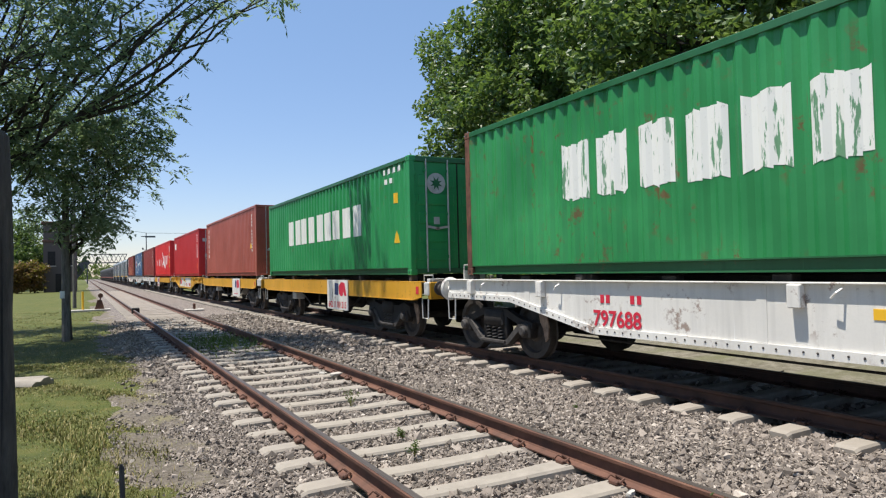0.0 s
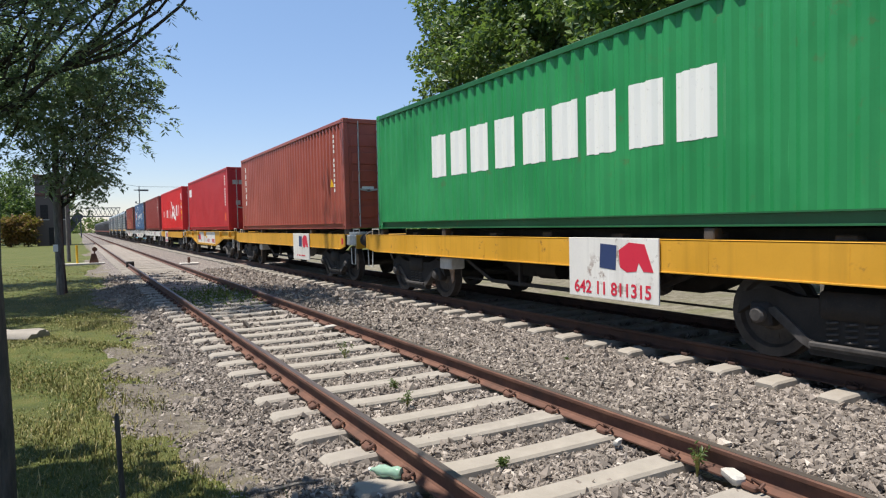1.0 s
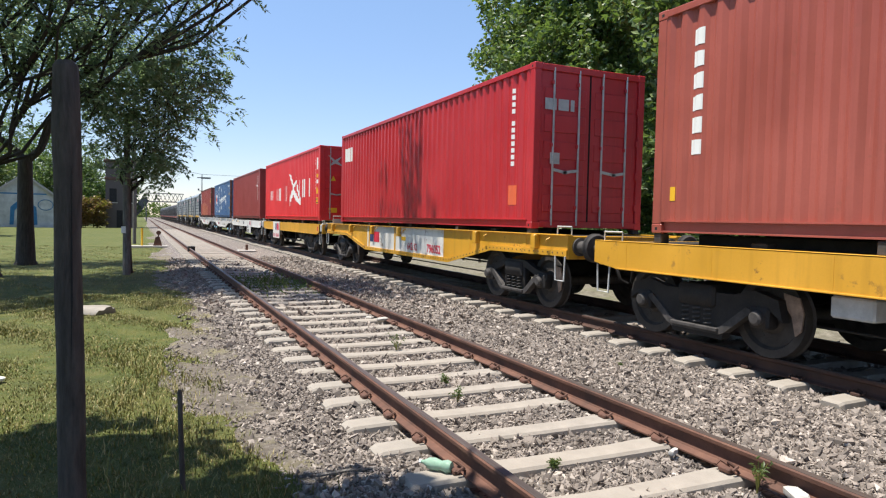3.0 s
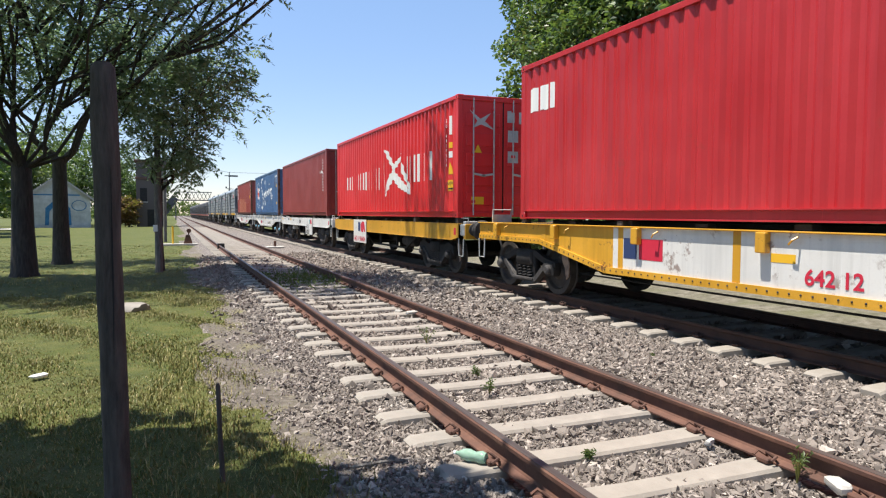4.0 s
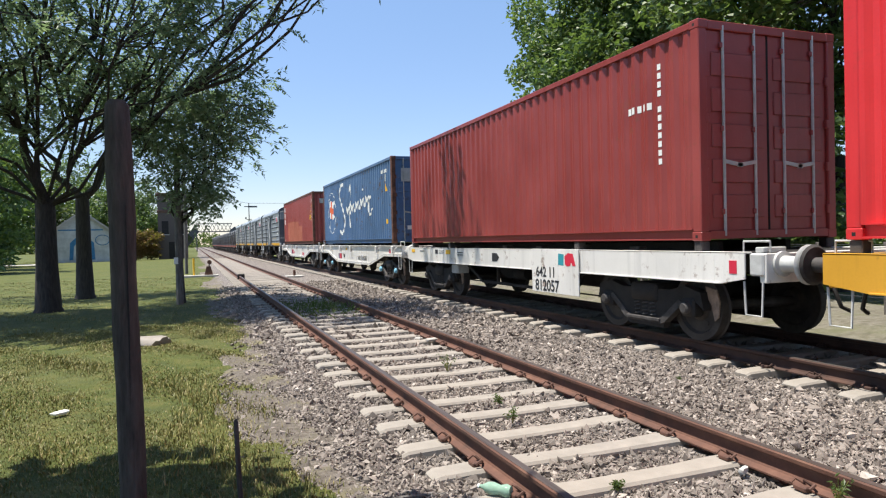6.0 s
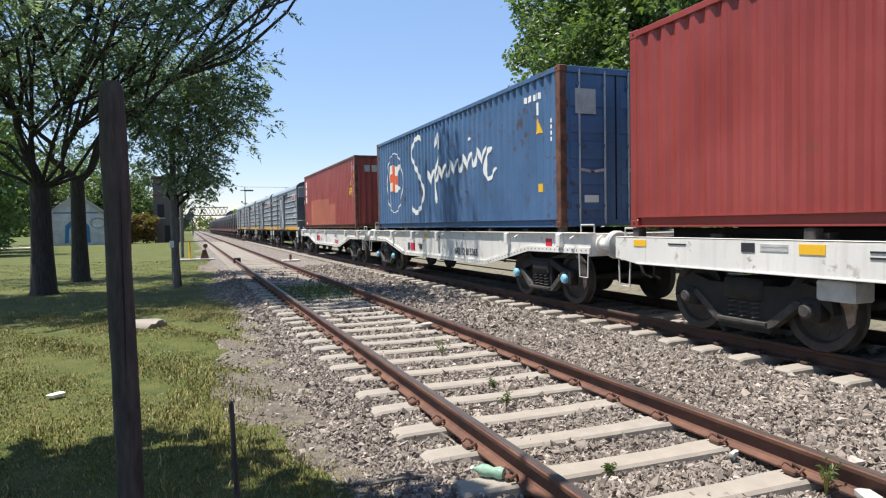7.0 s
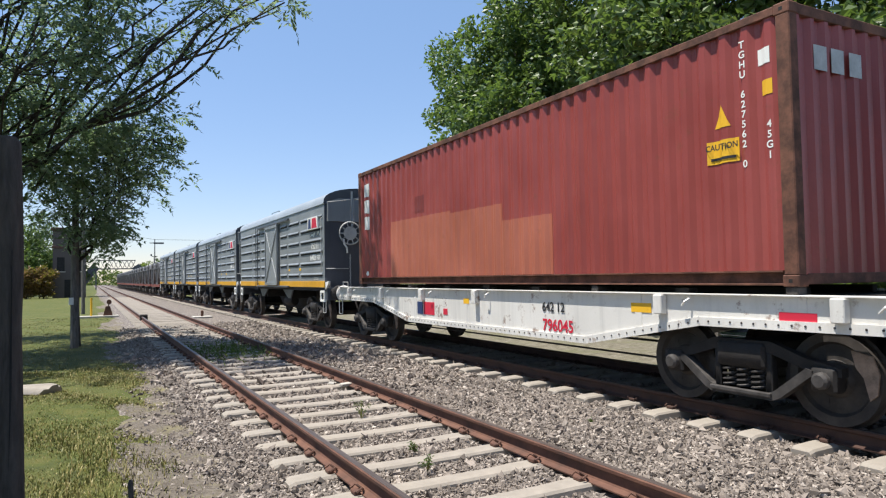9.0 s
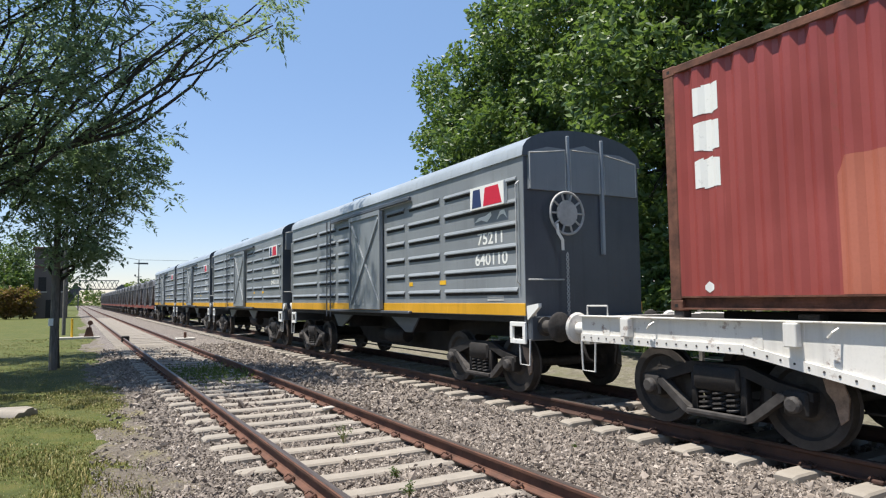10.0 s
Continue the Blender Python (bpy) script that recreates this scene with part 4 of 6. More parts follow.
def belly_wagon(half, c, mat, label, marks, blocks=(), bracket=None, cap=None, bogie_at=None, plate=True):
    """Riveted container flat with fish-bellied side girders."""
    th = tagged(new("container_wagon"), label, "railway wagon", "wagons of the train")
    low = belly_outline(half)
    for s in (-1, 1):
        x = s * 1.19
        part("side_girder", Mesh().prism(low + [(half, 1.48), (-half, 1.48)], x, x - s * 0.016), mat, th)
        part("top_flange", Mesh().box(x + s * 0.055, x - s * 0.10, -half, half, 1.478, 1.496, 0.004), mat, th)
        fl = Mesh()
        for (a, za), (b, zb) in zip(low, low[1:]):
            fl.beam((x + s * 0.012, a, za + 0.045), (x + s * 0.012, b, zb + 0.045), 0.020, 0.10)
        part("bottom_angle", fl, mat, th)
        if s < 0:
            rv = Mesh()
            y = -half + 0.1
            while y < half - 0.05:
                z = np.interp(y, [q[0] for q in low], [q[1] for q in low]) + 0.05
                rv.add([(v[0] + x - 0.021, v[1] + y, v[2] + z) for v in RIVET.v], RIVET.f)
                y += 0.145
            tagged(part("riveting", rv, IRON_GREY, th, "row of dark rivets"), kind="stuff")
            for k in range(7):
                y = -half + 0.9 + k * (2 * half - 1.8) / 6
                if any(abs(y + 0.2 - q[0][2]) < 1.0 for q in marks):
                    continue
                part("stake_pocket", Mesh().box(x - 0.10, x, y - 0.07, y + 0.07, 1.24, 1.475, 0.01), bracket or mat, th)
                part("girder_strap", Mesh().box(x - 0.006, x + 0.002, y + 0.35, y + 0.47, np.interp(y + 0.4, [q[0] for q in low], [q[1] for q in low]) + 0.10, 1.476), mat, th)
                part("lashing_ring", Mesh().tube([(x - 0.03, y - 0.45, 1.44), (x - 0.09, y - 0.42, 1.40), (x - 0.07, y - 0.36, 1.35)], 0.012, 5), mat, th)
        part("end_beam", Mesh().box(-1.17, 1.17, s * (half - 0.12), s * half, 1.10, 1.478, 0.01), mat, th)
        if s > 0 and plate:
            part("end_stanchion", Mesh().box(-1.12, -0.66, half - 0.47, half - 0.44, 1.494, 1.66, 0.006).tube([(-1.11, half - 0.455, 1.65), (-1.11, half - 0.455, 1.76), (-0.67, half - 0.455, 1.76), (-0.67, half - 0.455, 1.65)], 0.013, 6), PALE_STEEL, th, "upright pale end plate with rail")
    part("deck", Mesh().box(-1.04, 1.04, -half + 0.1, half - 0.1, 1.445, 1.475), IRON, th, "dark deck plates")
    part("centre_sill", Mesh().prism([(-half + 0.1, 1.10), (-4.6, 1.10), (-3.0, 0.80), (3.0, 0.80), (4.6, 1.10), (half - 0.1, 1.10), (half - 0.1, 1.44), (-half + 0.1, 1.44)], -0.2, 0.2), IRON, th)
    for k in range(9):
        y = -half + 0.5 + k * (2 * half - 1.0) / 8
        part("cross_beam", Mesh().box(-1.09, 1.09, y - 0.05, y + 0.05, 1.16, 1.44), IRON, th)
    for args, mt in marks:
        words(*args[:2], mt, th, (-1.199, args[2], args[3]), width=args[4] if len(args) > 4 else None)
    for (y0, y1, z0, z1), mt in blocks:
        part("paint_mark", Mesh().box(-1.1965 if mt is not WHITE_W else -1.1935, -1.18, y0, y1, z0, z1), mt, th)
    twist_locks(th, c, 1.496, mat)
    running_gear(th, half, bogie_at or half - 1.42, "bar", 1.496, mat if bracket is None else None, cap, (-1,) if plate else (-1, 1))
    return th


def logo_blocks(y, z0, h, first=None, second=None):
    """Two coloured blocks of a company mark on a girder."""
    return [((y, y + 0.30 * h / 0.3, z0, z0 + h), first or MARK_NAVY), ((y - 0.62 * h / 0.3, y - 0.04, z0, z0 + h), second or MARK_RED)]


def vented_wagon(half, label):
    """Grey covered wagon with ribbed walls, sliding doors, rounded roof and a yellow sill stripe."""
    th = tagged(new("covered_wagon"), label, "railway wagon", "wagons of the train")
    z0, z1, w = 1.46, 4.02, 1.24
    for s in (-1, 1):
        x = s * w
        part("side_wall", Mesh().box(x, x - s * 0.04, -half, half, z0, z1, 0.006), GREY_BOX, th)
        part("sill_stripe", Mesh().box(x + s * 0.012, x - s * 0.02, -half, half, 1.47, 1.66, 0.004), STRIPE, th, "yellow painted sill")
        if s > 0:
            continue
        for a, b in ((-half + 0.15, -3.75), (-3.6, -2.2), (-2.05, -1.08), (1.08, 2.05), (2.2, 3.6), (3.75, half - 0.15)):
            for k in range(6):      # pressed louvre ribs
                z = 1.815 + k * 0.355
                rib = part("louvre", Mesh().prism([(x, z + 0.03), (x - 0.030, z + 0.034), (x - 0.032, z + 0.05), (x - 0.012, z + 0.09), (x, z + 0.10)], a + 0.02, b - 0.02, "y"), GREY_BOX, th)
                part("slot", Mesh().prism([(a + 0.04, z + 0.005), (a + 0.07, z - 0.02), (b - 0.07, z - 0.02), (b - 0.04, z + 0.005), (b - 0.07, z + 0.03), (a + 0.07, z + 0.03)], x - 0.006, x - 0.001), IRON, rib, "dark open vent slot")
        door = part("sliding_door", Mesh().box(x - 0.09, x - 0.03, -0.95, 0.95, 1.52, 3.78, 0.01), GREY_BOX, th, "grey sliding door with diagonal braces")
        part("door_frame", Mesh().box(x - 0.12, x - 0.09, -0.95, -0.87, 1.52, 3.78).box(x - 0.12, x - 0.09, 0.87, 0.95, 1.52, 3.78).box(x - 0.12, x - 0.09, -0.87, 0.87, 3.68, 3.78).box(x - 0.12, x - 0.09, -0.87, 0.87, 1.52, 1.62), GREY_BOX, door)
        part("brace", Mesh().beam((x - 0.10, -0.85, 1.65), (x - 0.10, 0.85, 3.6), 0.02, 0.06), GREY_BOX, door)
        part("brace", Mesh().beam((x - 0.115, 0.85, 1.65), (x - 0.115, -0.85, 3.6), 0.02, 0.06), GREY_ROOF, door)
        part("door_rail", Mesh().box(x - 0.10, x - 0.02, -2.4, 2.4, 3.80, 3.88, 0.01).box(x - 0.10, x - 0.02, -2.4, 2.4, 1.44, 1.50, 0.01), GREY_END, th)
        for y in (2.45, 2.75):
            part("ladder_rail", Mesh().tube([(x - 0.07, y, 1.3), (x - 0.07, y, 3.9)], 0.016, 6), GREY_END, th)
        for k in range(8):
            part("ladder_rung", Mesh().tube([(x - 0.07, 2.45, 1.45 + 0.31 * k), (x - 0.07, 2.75, 1.45 + 0.31 * k)], 0.012, 6), GREY_END, th)
        for y in (-half + 0.12, half - 0.12):
            part("grab_rail", Mesh().tube([(x, y, 1.95), (x - 0.06, y, 2.0), (x - 0.06, y, 3.55), (x, y, 3.6)], 0.013, 6), PALE_STEEL, th)
    # arched roof
    arc = [(w * 1.02 * math.cos(t), z1 - 0.03 + 0.50 * math.sin(t) ** 0.75) for t in np.linspace(0, math.pi, 17)]
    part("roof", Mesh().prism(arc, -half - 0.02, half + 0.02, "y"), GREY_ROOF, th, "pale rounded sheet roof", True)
    part("roof_hatch", Mesh().lathe([(0.0, 0.30), (0.10, 0.26), (0.14, 0.0)], (0, -half + 0.9, 4.46), "z", 12), GREY_END, th)
    part("roof_walk", Mesh().tube([(-0.75, 1.0, 4.30), (-0.75, 1.0, 4.48), (-0.75, 2.2, 4.48), (-0.75, 2.2, 4.30)], 0.014, 5), GREY_END, th)
    for s in (-1, 1):
        y = s * half
        inner = [(a * 0.97, b - 0.02) for a, b in arc]
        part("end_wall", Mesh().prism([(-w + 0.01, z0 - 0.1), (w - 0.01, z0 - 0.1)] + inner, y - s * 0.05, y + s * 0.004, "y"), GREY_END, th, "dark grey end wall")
        for a, b in ((-1.16, -0.40), (-0.33, 0.33), (0.40, 1.16)):
            part("end_panel", Mesh().prism([(a, 3.46), (b, 3.46), (b, 4.22 - 0.14 * abs(b)), ((a + b) / 2, 4.26 - 0.12 * abs((a + b) / 2)), (a, 4.22 - 0.14 * abs(a))], y + s * 0.002, y + s * 0.045, "y"), GREY_BOX, th, "raised grey end panel")
        part("roof_rim", Mesh().prism([(a * 1.004, b + 0.004) for a, b in arc], y + s * 0.022, y + s * 0.032, "y"), GREY_END, th, "dark rim of the roof end")
        for xx in (-0.365, 0.365):
            part("end_post", Mesh().box(xx - 0.03, xx + 0.03, y, y + s * 0.07, (2.95 if xx < 0 else 2.45) if s < 0 else 1.6, 4.38, 0.008), GREY_ROOF, th)
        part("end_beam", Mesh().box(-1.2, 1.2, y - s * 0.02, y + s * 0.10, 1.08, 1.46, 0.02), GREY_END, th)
        for a, b in ((-1.14, -0.42), (-0.31, 0.31), (0.42, 1.14)):
            part("panel_rim", Mesh().tube([(a, y + s * 0.047, 3.47), (a, y + s * 0.047, 4.20 - 0.14 * abs(a)), (b, y + s * 0.047, 4.20 - 0.14 * abs(b)), (b, y + s * 0.047, 3.47)], 0.012, 5), PALE_STEEL, th)
        part("rod_rail", Mesh().tube([(-1.2, y + s * 0.05, 2.03), (-0.5, y + s * 0.05, 2.03)], 0.013, 6), PALE_STEEL, th)
        part("step_bracket", Mesh().box(-1.25, -1.21, y - s * 0.42, y - s * 0.01, 1.30, 1.37, 0.006).box(-1.25, -1.21, y - s * 0.42, y - s * 0.01, 1.03, 1.10, 0.006)
             .box(-1.25, -1.21, y - s * 0.42, y - s * 0.35, 1.10, 1.30).box(-1.25, -1.21, y - s * 0.08, y - s * 0.01, 1.10, 1.30), MARK_WHITE, th, "white pierced step bracket")
        part("corner_bracket", Mesh().prism([(y + s * 0.0, 1.62), (y + s * 0.30, 1.66), (y + s * 0.30, 1.60), (y + s * 0.02, 1.40)], -1.22, -1.16), MARK_WHITE, th, "white corner bracket")
    hw = Mesh()
    yy = -half - 0.10
    hw.tube([(-0.45 + 0.34 * math.cos(t), yy, 3.10 + 0.34 * math.sin(t)) for t in np.linspace(0, 2 * math.pi, 29)], 0.022, 6, False)
    wheel = part("hand_brake_wheel", hw, PALE_STEEL, th, "pale spoked hand brake wheel", True)
    part("hub", Mesh().lathe([(-0.012, 0.21), (0.012, 0.21)], (-0.45, yy, 3.10), "y", 18), PALE_STEEL, wheel)
    for k in range(10):
        t = k * math.pi / 5
        part("spoke", Mesh().tube([(-0.45 + 0.20 * math.cos(t), yy, 3.10 + 0.20 * math.sin(t)), (-0.45 + 0.33 * math.cos(t), yy, 3.10 + 0.33 * math.sin(t))], 0.018, 5), PALE_STEEL, wheel)
    part("chain_rope", Mesh().tube([(-0.66, yy, 2.92), (-0.66, yy - 0.02, 2.78), (-0.57, yy - 0.02, 2.66), (-0.55, yy, 2.50)], 0.028, 6), MARK_WHITE, th, "white rag tied to the wheel", True)
    chain = Mesh()
    for k in range(15):
        z2 = 2.42 - 0.068 * k
        w2, d2 = (0.026, 0.0) if k % 2 else (0.0, 0.026)
        chain.tube([(-0.46 - w2, yy - d2, z2), (-0.46, yy, z2 + 0.048), (-0.46 + w2, yy + d2, z2), (-0.46, yy, z2 - 0.048), (-0.46 - w2, yy - d2, z2)], 0.010, 5, False)
    part("brake_chain", chain, PALE_STEEL, th, "pale hanging brake chain")
    # emblem panel and numbers
    y = -half + 0.95
    e = part("emblem_panel", Mesh().box(-w - 0.076, -w - 0.002, y - 0.52, y + 0.52, 3.28, 3.66), MARK_WHITE, th, "white panel with navy and red blocks")
    part("mark_block", Mesh().prism([(y + 0.46, 3.31), (y + 0.16, 3.31), (y + 0.20, 3.62), (y + 0.42, 3.62)], -w - 0.079, -w - 0.0762), MARK_NAVY, e)
    part("mark_block", Mesh().prism([(y + 0.10, 3.31), (y - 0.46, 3.31), (y - 0.36, 3.62), (y + 0.04, 3.62)], -w - 0.079, -w - 0.0762), MARK_RED, e)
    words("75211", 0.29, MARK_WHITE, th, (-w - 0.004, y, 2.755), width=1.15)
    words("640110", 0.29, MARK_WHITE, th, (-w - 0.004, y, 2.40), width=1.15)
    for y0, wd in ((y + 1.55, 0.24), (y + 2.95, 0.16)):
        part("paint_mark", Mesh().box(-w - 0.006, -w - 0.001, y0, y0 + wd, 2.01, 2.09), MARK_YELLOW, th, "yellow paint dab")
    part("emblem_shape", Mesh().prism([(y + 0.50, 3.06), (y + 0.36, 3.14), (y + 0.16, 3.15), (y - 0.02, 3.20), (y - 0.04, 3.14), (y + 0.10, 3.04), (y + 0.28, 3.09)], -w - 0.005, -w - 0.001), MARK_WHITE, th, "white long shape")
    part("emblem_shape", Mesh().prism([(y - 0.20, 3.05), (y - 0.30, 3.19), (y - 0.42, 3.20), (y - 0.50, 3.05), (y - 0.40, 3.13), (y - 0.30, 3.12)], -w - 0.005, -w - 0.001), MARK_WHITE, th, "white arched shape")
    for k in range(2):
        part("small_print", Mesh().box(-w - 0.005, -w - 0.001, y - 0.36, y + 0.12, 1.70 + 0.055 * k, 1.735 + 0.055 * k), PALE_STEEL, th, "bar of small white print")
    for s in (-1, 1):
        part("floor_bracket", Mesh().prism([(s * 1.0, 1.44), (s * 2.6, 1.44), (s * 2.2, 1.05), (s * 1.9, 1.05)], -1.18, -1.14), GREY_END, th)
    part("floor", Mesh().box(-1.2, 1.2, -half + 0.05, half - 0.05, 1.36, 1.47), IRON, th)
    part("centre_sill", Mesh().prism([(-half, 1.02), (-3.2, 1.02), (-2.5, 0.60), (2.5, 0.60), (3.2, 1.02), (half, 1.02), (half, 1.38), (-half, 1.38)], -0.2, 0.2), IRON, th)
    part("air_tank", Mesh().lathe([(-0.5, 0.0), (-0.5, 0.14), (-0.42, 0.18), (0.42, 0.18), (0.5, 0.14), (0.5, 0.0)], (-0.72, -0.6, 0.92), "y", 16), IRON, th, smooth=True)
    for yb in (-2.0, 1.6):
        part("cross_beam", Mesh().box(-1.1, 1.1, yb - 0.06, yb + 0.06, 1.05, 1.36), IRON, th)
    running_gear(th, half + 0.10, 4.7, "bar", 1.46, None)
    return th


def hopper_wagon(half, label):
    """Dark grey hopper with a round-topped tub on a rust-red frame."""
    th = tagged(new("hopper_wagon"), label, "railway wagon", "wagons of the train")
    for k in (-1, 1):
        tub = [(k * half * 0.48 - half * 0.44, 3.1), (k * half * 0.48 - half * 0.16, 1.35), (k * half * 0.48 + half * 0.16, 1.35), (k * half * 0.48 + half * 0.44, 3.1)]
        part("tub", Mesh().prism(tub + [(k * half * 0.48 + half * 0.40, 3.55), (k * half * 0.48, 3.78), (k * half * 0.48 - half * 0.40, 3.55)], -1.22, 1.22), HOPPER, th, "dark grey hopper tub")
        for s in (-1, 1):
            part("tub_rib", Mesh().box(-1.28, -1.22, k * half * 0.48 + s * 0.6 - 0.05, k * half * 0.48 + s * 0.6 + 0.05, 1.6, 3.5), HOPPER, th)
    part("top_rim", Mesh().box(-1.26, 1.26, -half * 0.94, half * 0.94, 3.06, 3.16, 0.01), HOPPER, th)
    part("frame", Mesh().box(-1.2, -1.05, -half, half, 1.12, 1.40, 0.01).box(1.05, 1.2, -half, half, 1.12, 1.40, 0.01).box(-1.2, 1.2, -half, -half + 0.15, 1.1, 1.42).box(-1.2, 1.2, half - 0.15, half, 1.1, 1.42), RED_FRAME, th, "rust-red underframe")
    for s in (-1, 1):
        part("end_post", Mesh().beam((-1.1, s * (half - 0.1), 1.4), (-1.1, s * (half * 0.90), 3.1), 0.08, 0.08).beam((1.1, s * (half - 0.1), 1.4), (1.1, s * (half * 0.90), 3.1), 0.08, 0.08), HOPPER, th)
        add_bogie(th, s * (half - 1.9), "bar")
    SPINNING[-4:] = []
    return th

# ---------------------------------------------------------------- trees and plants
def leaves(centres, spread_r, per, length, width, seed, flat=0.6):
    """Folded leaves scattered in clumps round the centres."""
    r = np.random.default_rng(seed)
    c = np.repeat(np.asarray(centres, float), per, 0)
    m = len(c)
    d = r.normal(size=(m, 3))
    d /= np.linalg.norm(d, axis=1, keepdims=True)
    p = c + d * (spread_r * r.random(m) ** 0.45)[:, None] * np.array([1, 1, 0.75])
    a = r.normal(size=(m, 3)) * np.array([1, 1, flat]) + np.array([0, 0, -0.35])
    a /= np.linalg.norm(a, axis=1, keepdims=True)
    b = np.cross(a, r.normal(size=(m, 3)))
    b /= np.linalg.norm(b, axis=1, keepdims=True)
    n = np.cross(a, b)
    L, W = (length * r.uniform(0.6, 1.3, m))[:, None], (width * r.uniform(0.7, 1.25, m))[:, None]
    v = np.stack([p, p + a * L * 0.45 + b * W / 2 + n * W * 0.22, p + a * L, p + a * L * 0.45 - b * W / 2 + n * W * 0.22], 1).reshape(-1, 3)
    i = 4 * np.arange(m)[:, None]
    return v, np.concatenate([i + [0, 1, 2], i + [0, 2, 3]])


def sprays(centres, spread_r, twigs, pairs, length, width, seed):
    """Drooping feathered leaves: leaflets in pairs along thin stalks that fan out of every centre."""
    r = np.random.default_rng(seed)
    c = np.repeat(np.asarray(centres, float), twigs, 0)
    m = len(c)
    d = r.normal(size=(m, 3)) * np.array([1, 1, 0.7])
    d /= np.linalg.norm(d, axis=1, keepdims=True)
    start = c + d * (spread_r * 0.55 * r.random(m))[:, None]
    reach = spread_r * r.uniform(0.45, 0.95, m)
    k = np.linspace(0.25, 1.0, pairs)
    p = start[:, None] + d[:, None] * (reach[:, None] * k)[..., None]
    p[..., 2] -= 0.30 * reach[:, None] * k ** 2
    side = np.cross(d, r.normal(size=(m, 3)) * 0.35 + np.array([0, 0, 1]))
    side /= np.linalg.norm(side, axis=1, keepdims=True)
    p = np.repeat(p, 2, 1)
    sign = np.tile([1.0, -1.0], pairs)
    a = side[:, None] * sign[None, :, None] + d[:, None] * 0.55 + r.normal(size=(m, 2 * pairs, 3)) * 0.28 + np.array([0, 0, -0.30])
    a = a.reshape(-1, 3)
    a /= np.linalg.norm(a, axis=1, keepdims=True)
    p = p.reshape(-1, 3)
    b = np.cross(a, np.array([0, 0, 1]) + r.normal(size=a.shape) * 0.45)
    b /= np.linalg.norm(b, axis=1, keepdims=True)
    n = np.cross(a, b)
    L, W = (length * r.uniform(0.7, 1.3, len(p)))[:, None], (width * r.uniform(0.75, 1.25, len(p)))[:, None]
    v = np.stack([p, p + a * L * 0.42 + b * W / 2 + n * W * 0.15, p + a * L, p + a * L * 0.42 - b * W / 2 + n * W * 0.15], 1).reshape(-1, 3)
    i = 4 * np.arange(len(p))[:, None]
    return v, np.concatenate([i + [0, 1, 2], i + [0, 2, 3]])


def limb(m, p, q, r0, r1, rnd, bend=0.12, n=5, sides=7):
    """A crooked tapered limb from p to q."""
    p, q = Vector(p), Vector(q)
    k = (q - p).length * bend
    pts = [p.lerp(q, i / n) + (Vector((rnd.uniform(-k, k), rnd.uniform(-k, k), rnd.uniform(-k, k) * 0.6)) if 0 < i < n else Vector()) for i in range(n + 1)]
    m.tube(pts, [r0 + (r1 - r0) * i / n for i in range(n + 1)], sides)
    return pts


def tree(label, base, fork, r, lobes, clumps, per, leaf, leaf_m, seed, clump_r=0.65, name="tree", lean=(0, 0), shell=0.55, feather=None):
    """A tapered, forking trunk with limbs to every leaf clump. lobes: (centre offset, radii) ellipsoids of the crown."""
    rnd = random.Random(seed)
    th = tagged(new(name), label, "tree")
    th.location = base
    m = Mesh()
    top = Vector((lean[0], lean[1], fork))
    pts = [Vector((0, 0, -0.15)), Vector((0, 0, 0.12)), Vector((lean[0] * 0.3 + rnd.uniform(-.05, .05), lean[1] * 0.3, fork * 0.4)), top]
    m.tube(pts, [r * 1.5, r * 1.12, r * 0.92, r * 0.8], 12)
    cs, vol = [], [l[1][0] * l[1][1] * l[1][2] for l in lobes]
    for (c, rad), w in zip(lobes, vol):
        c = Vector(c)
        k = max(3, round(clumps * w / sum(vol)))
        main = limb(m, top - Vector((0, 0, 0.2)), c - Vector((0, 0, rad[2] * 0.25)), r * (0.5 if (c - top).length < 5.5 else 0.17), r * 0.06, rnd, 0.05, 8)
        cs += [p + Vector((rnd.uniform(-.6, .6), rnd.uniform(-.6, .6), rnd.uniform(-.2, .6))) for p in main[3:]]
        subs = []
        for j in range(max(4, k // 9)):
            d = Vector((rnd.gauss(0, 1), rnd.gauss(0, 1), rnd.gauss(0.3, 0.8))).normalized()
            q = c + Vector((d.x * rad[0], d.y * rad[1], d.z * rad[2])) * rnd.uniform(0.45, 0.75)
            subs.append(limb(m, main[rnd.choice((2, 3, 4, 5, 6))], q, r * 0.18, r * 0.05, rnd, 0.10, 4, 6))
        for j in range(k):
            d = Vector((rnd.gauss(0, 1), rnd.gauss(0, 1), rnd.gauss(0, 1))).normalized() * rnd.random() ** (1 - shell)
            q = c + Vector((d.x * rad[0], d.y * rad[1], d.z * rad[2]))
            cs.append(q)
            best = min((s for sub in subs for s in sub), key=lambda s: (s - q).length)
            limb(m, best, q, max(0.012, r * 0.07), 0.008, rnd, 0.10, 3, 4)
    part("trunk", m, BARK, th, smooth=True)
    v, f = sprays(cs, clump_r, *feather, leaf[0], leaf[1], seed) if feather else leaves(cs, clump_r, per, leaf[0], leaf[1], seed)
    part("crown", bulk("crown", v, f, leaf_m), None, th)
    return th


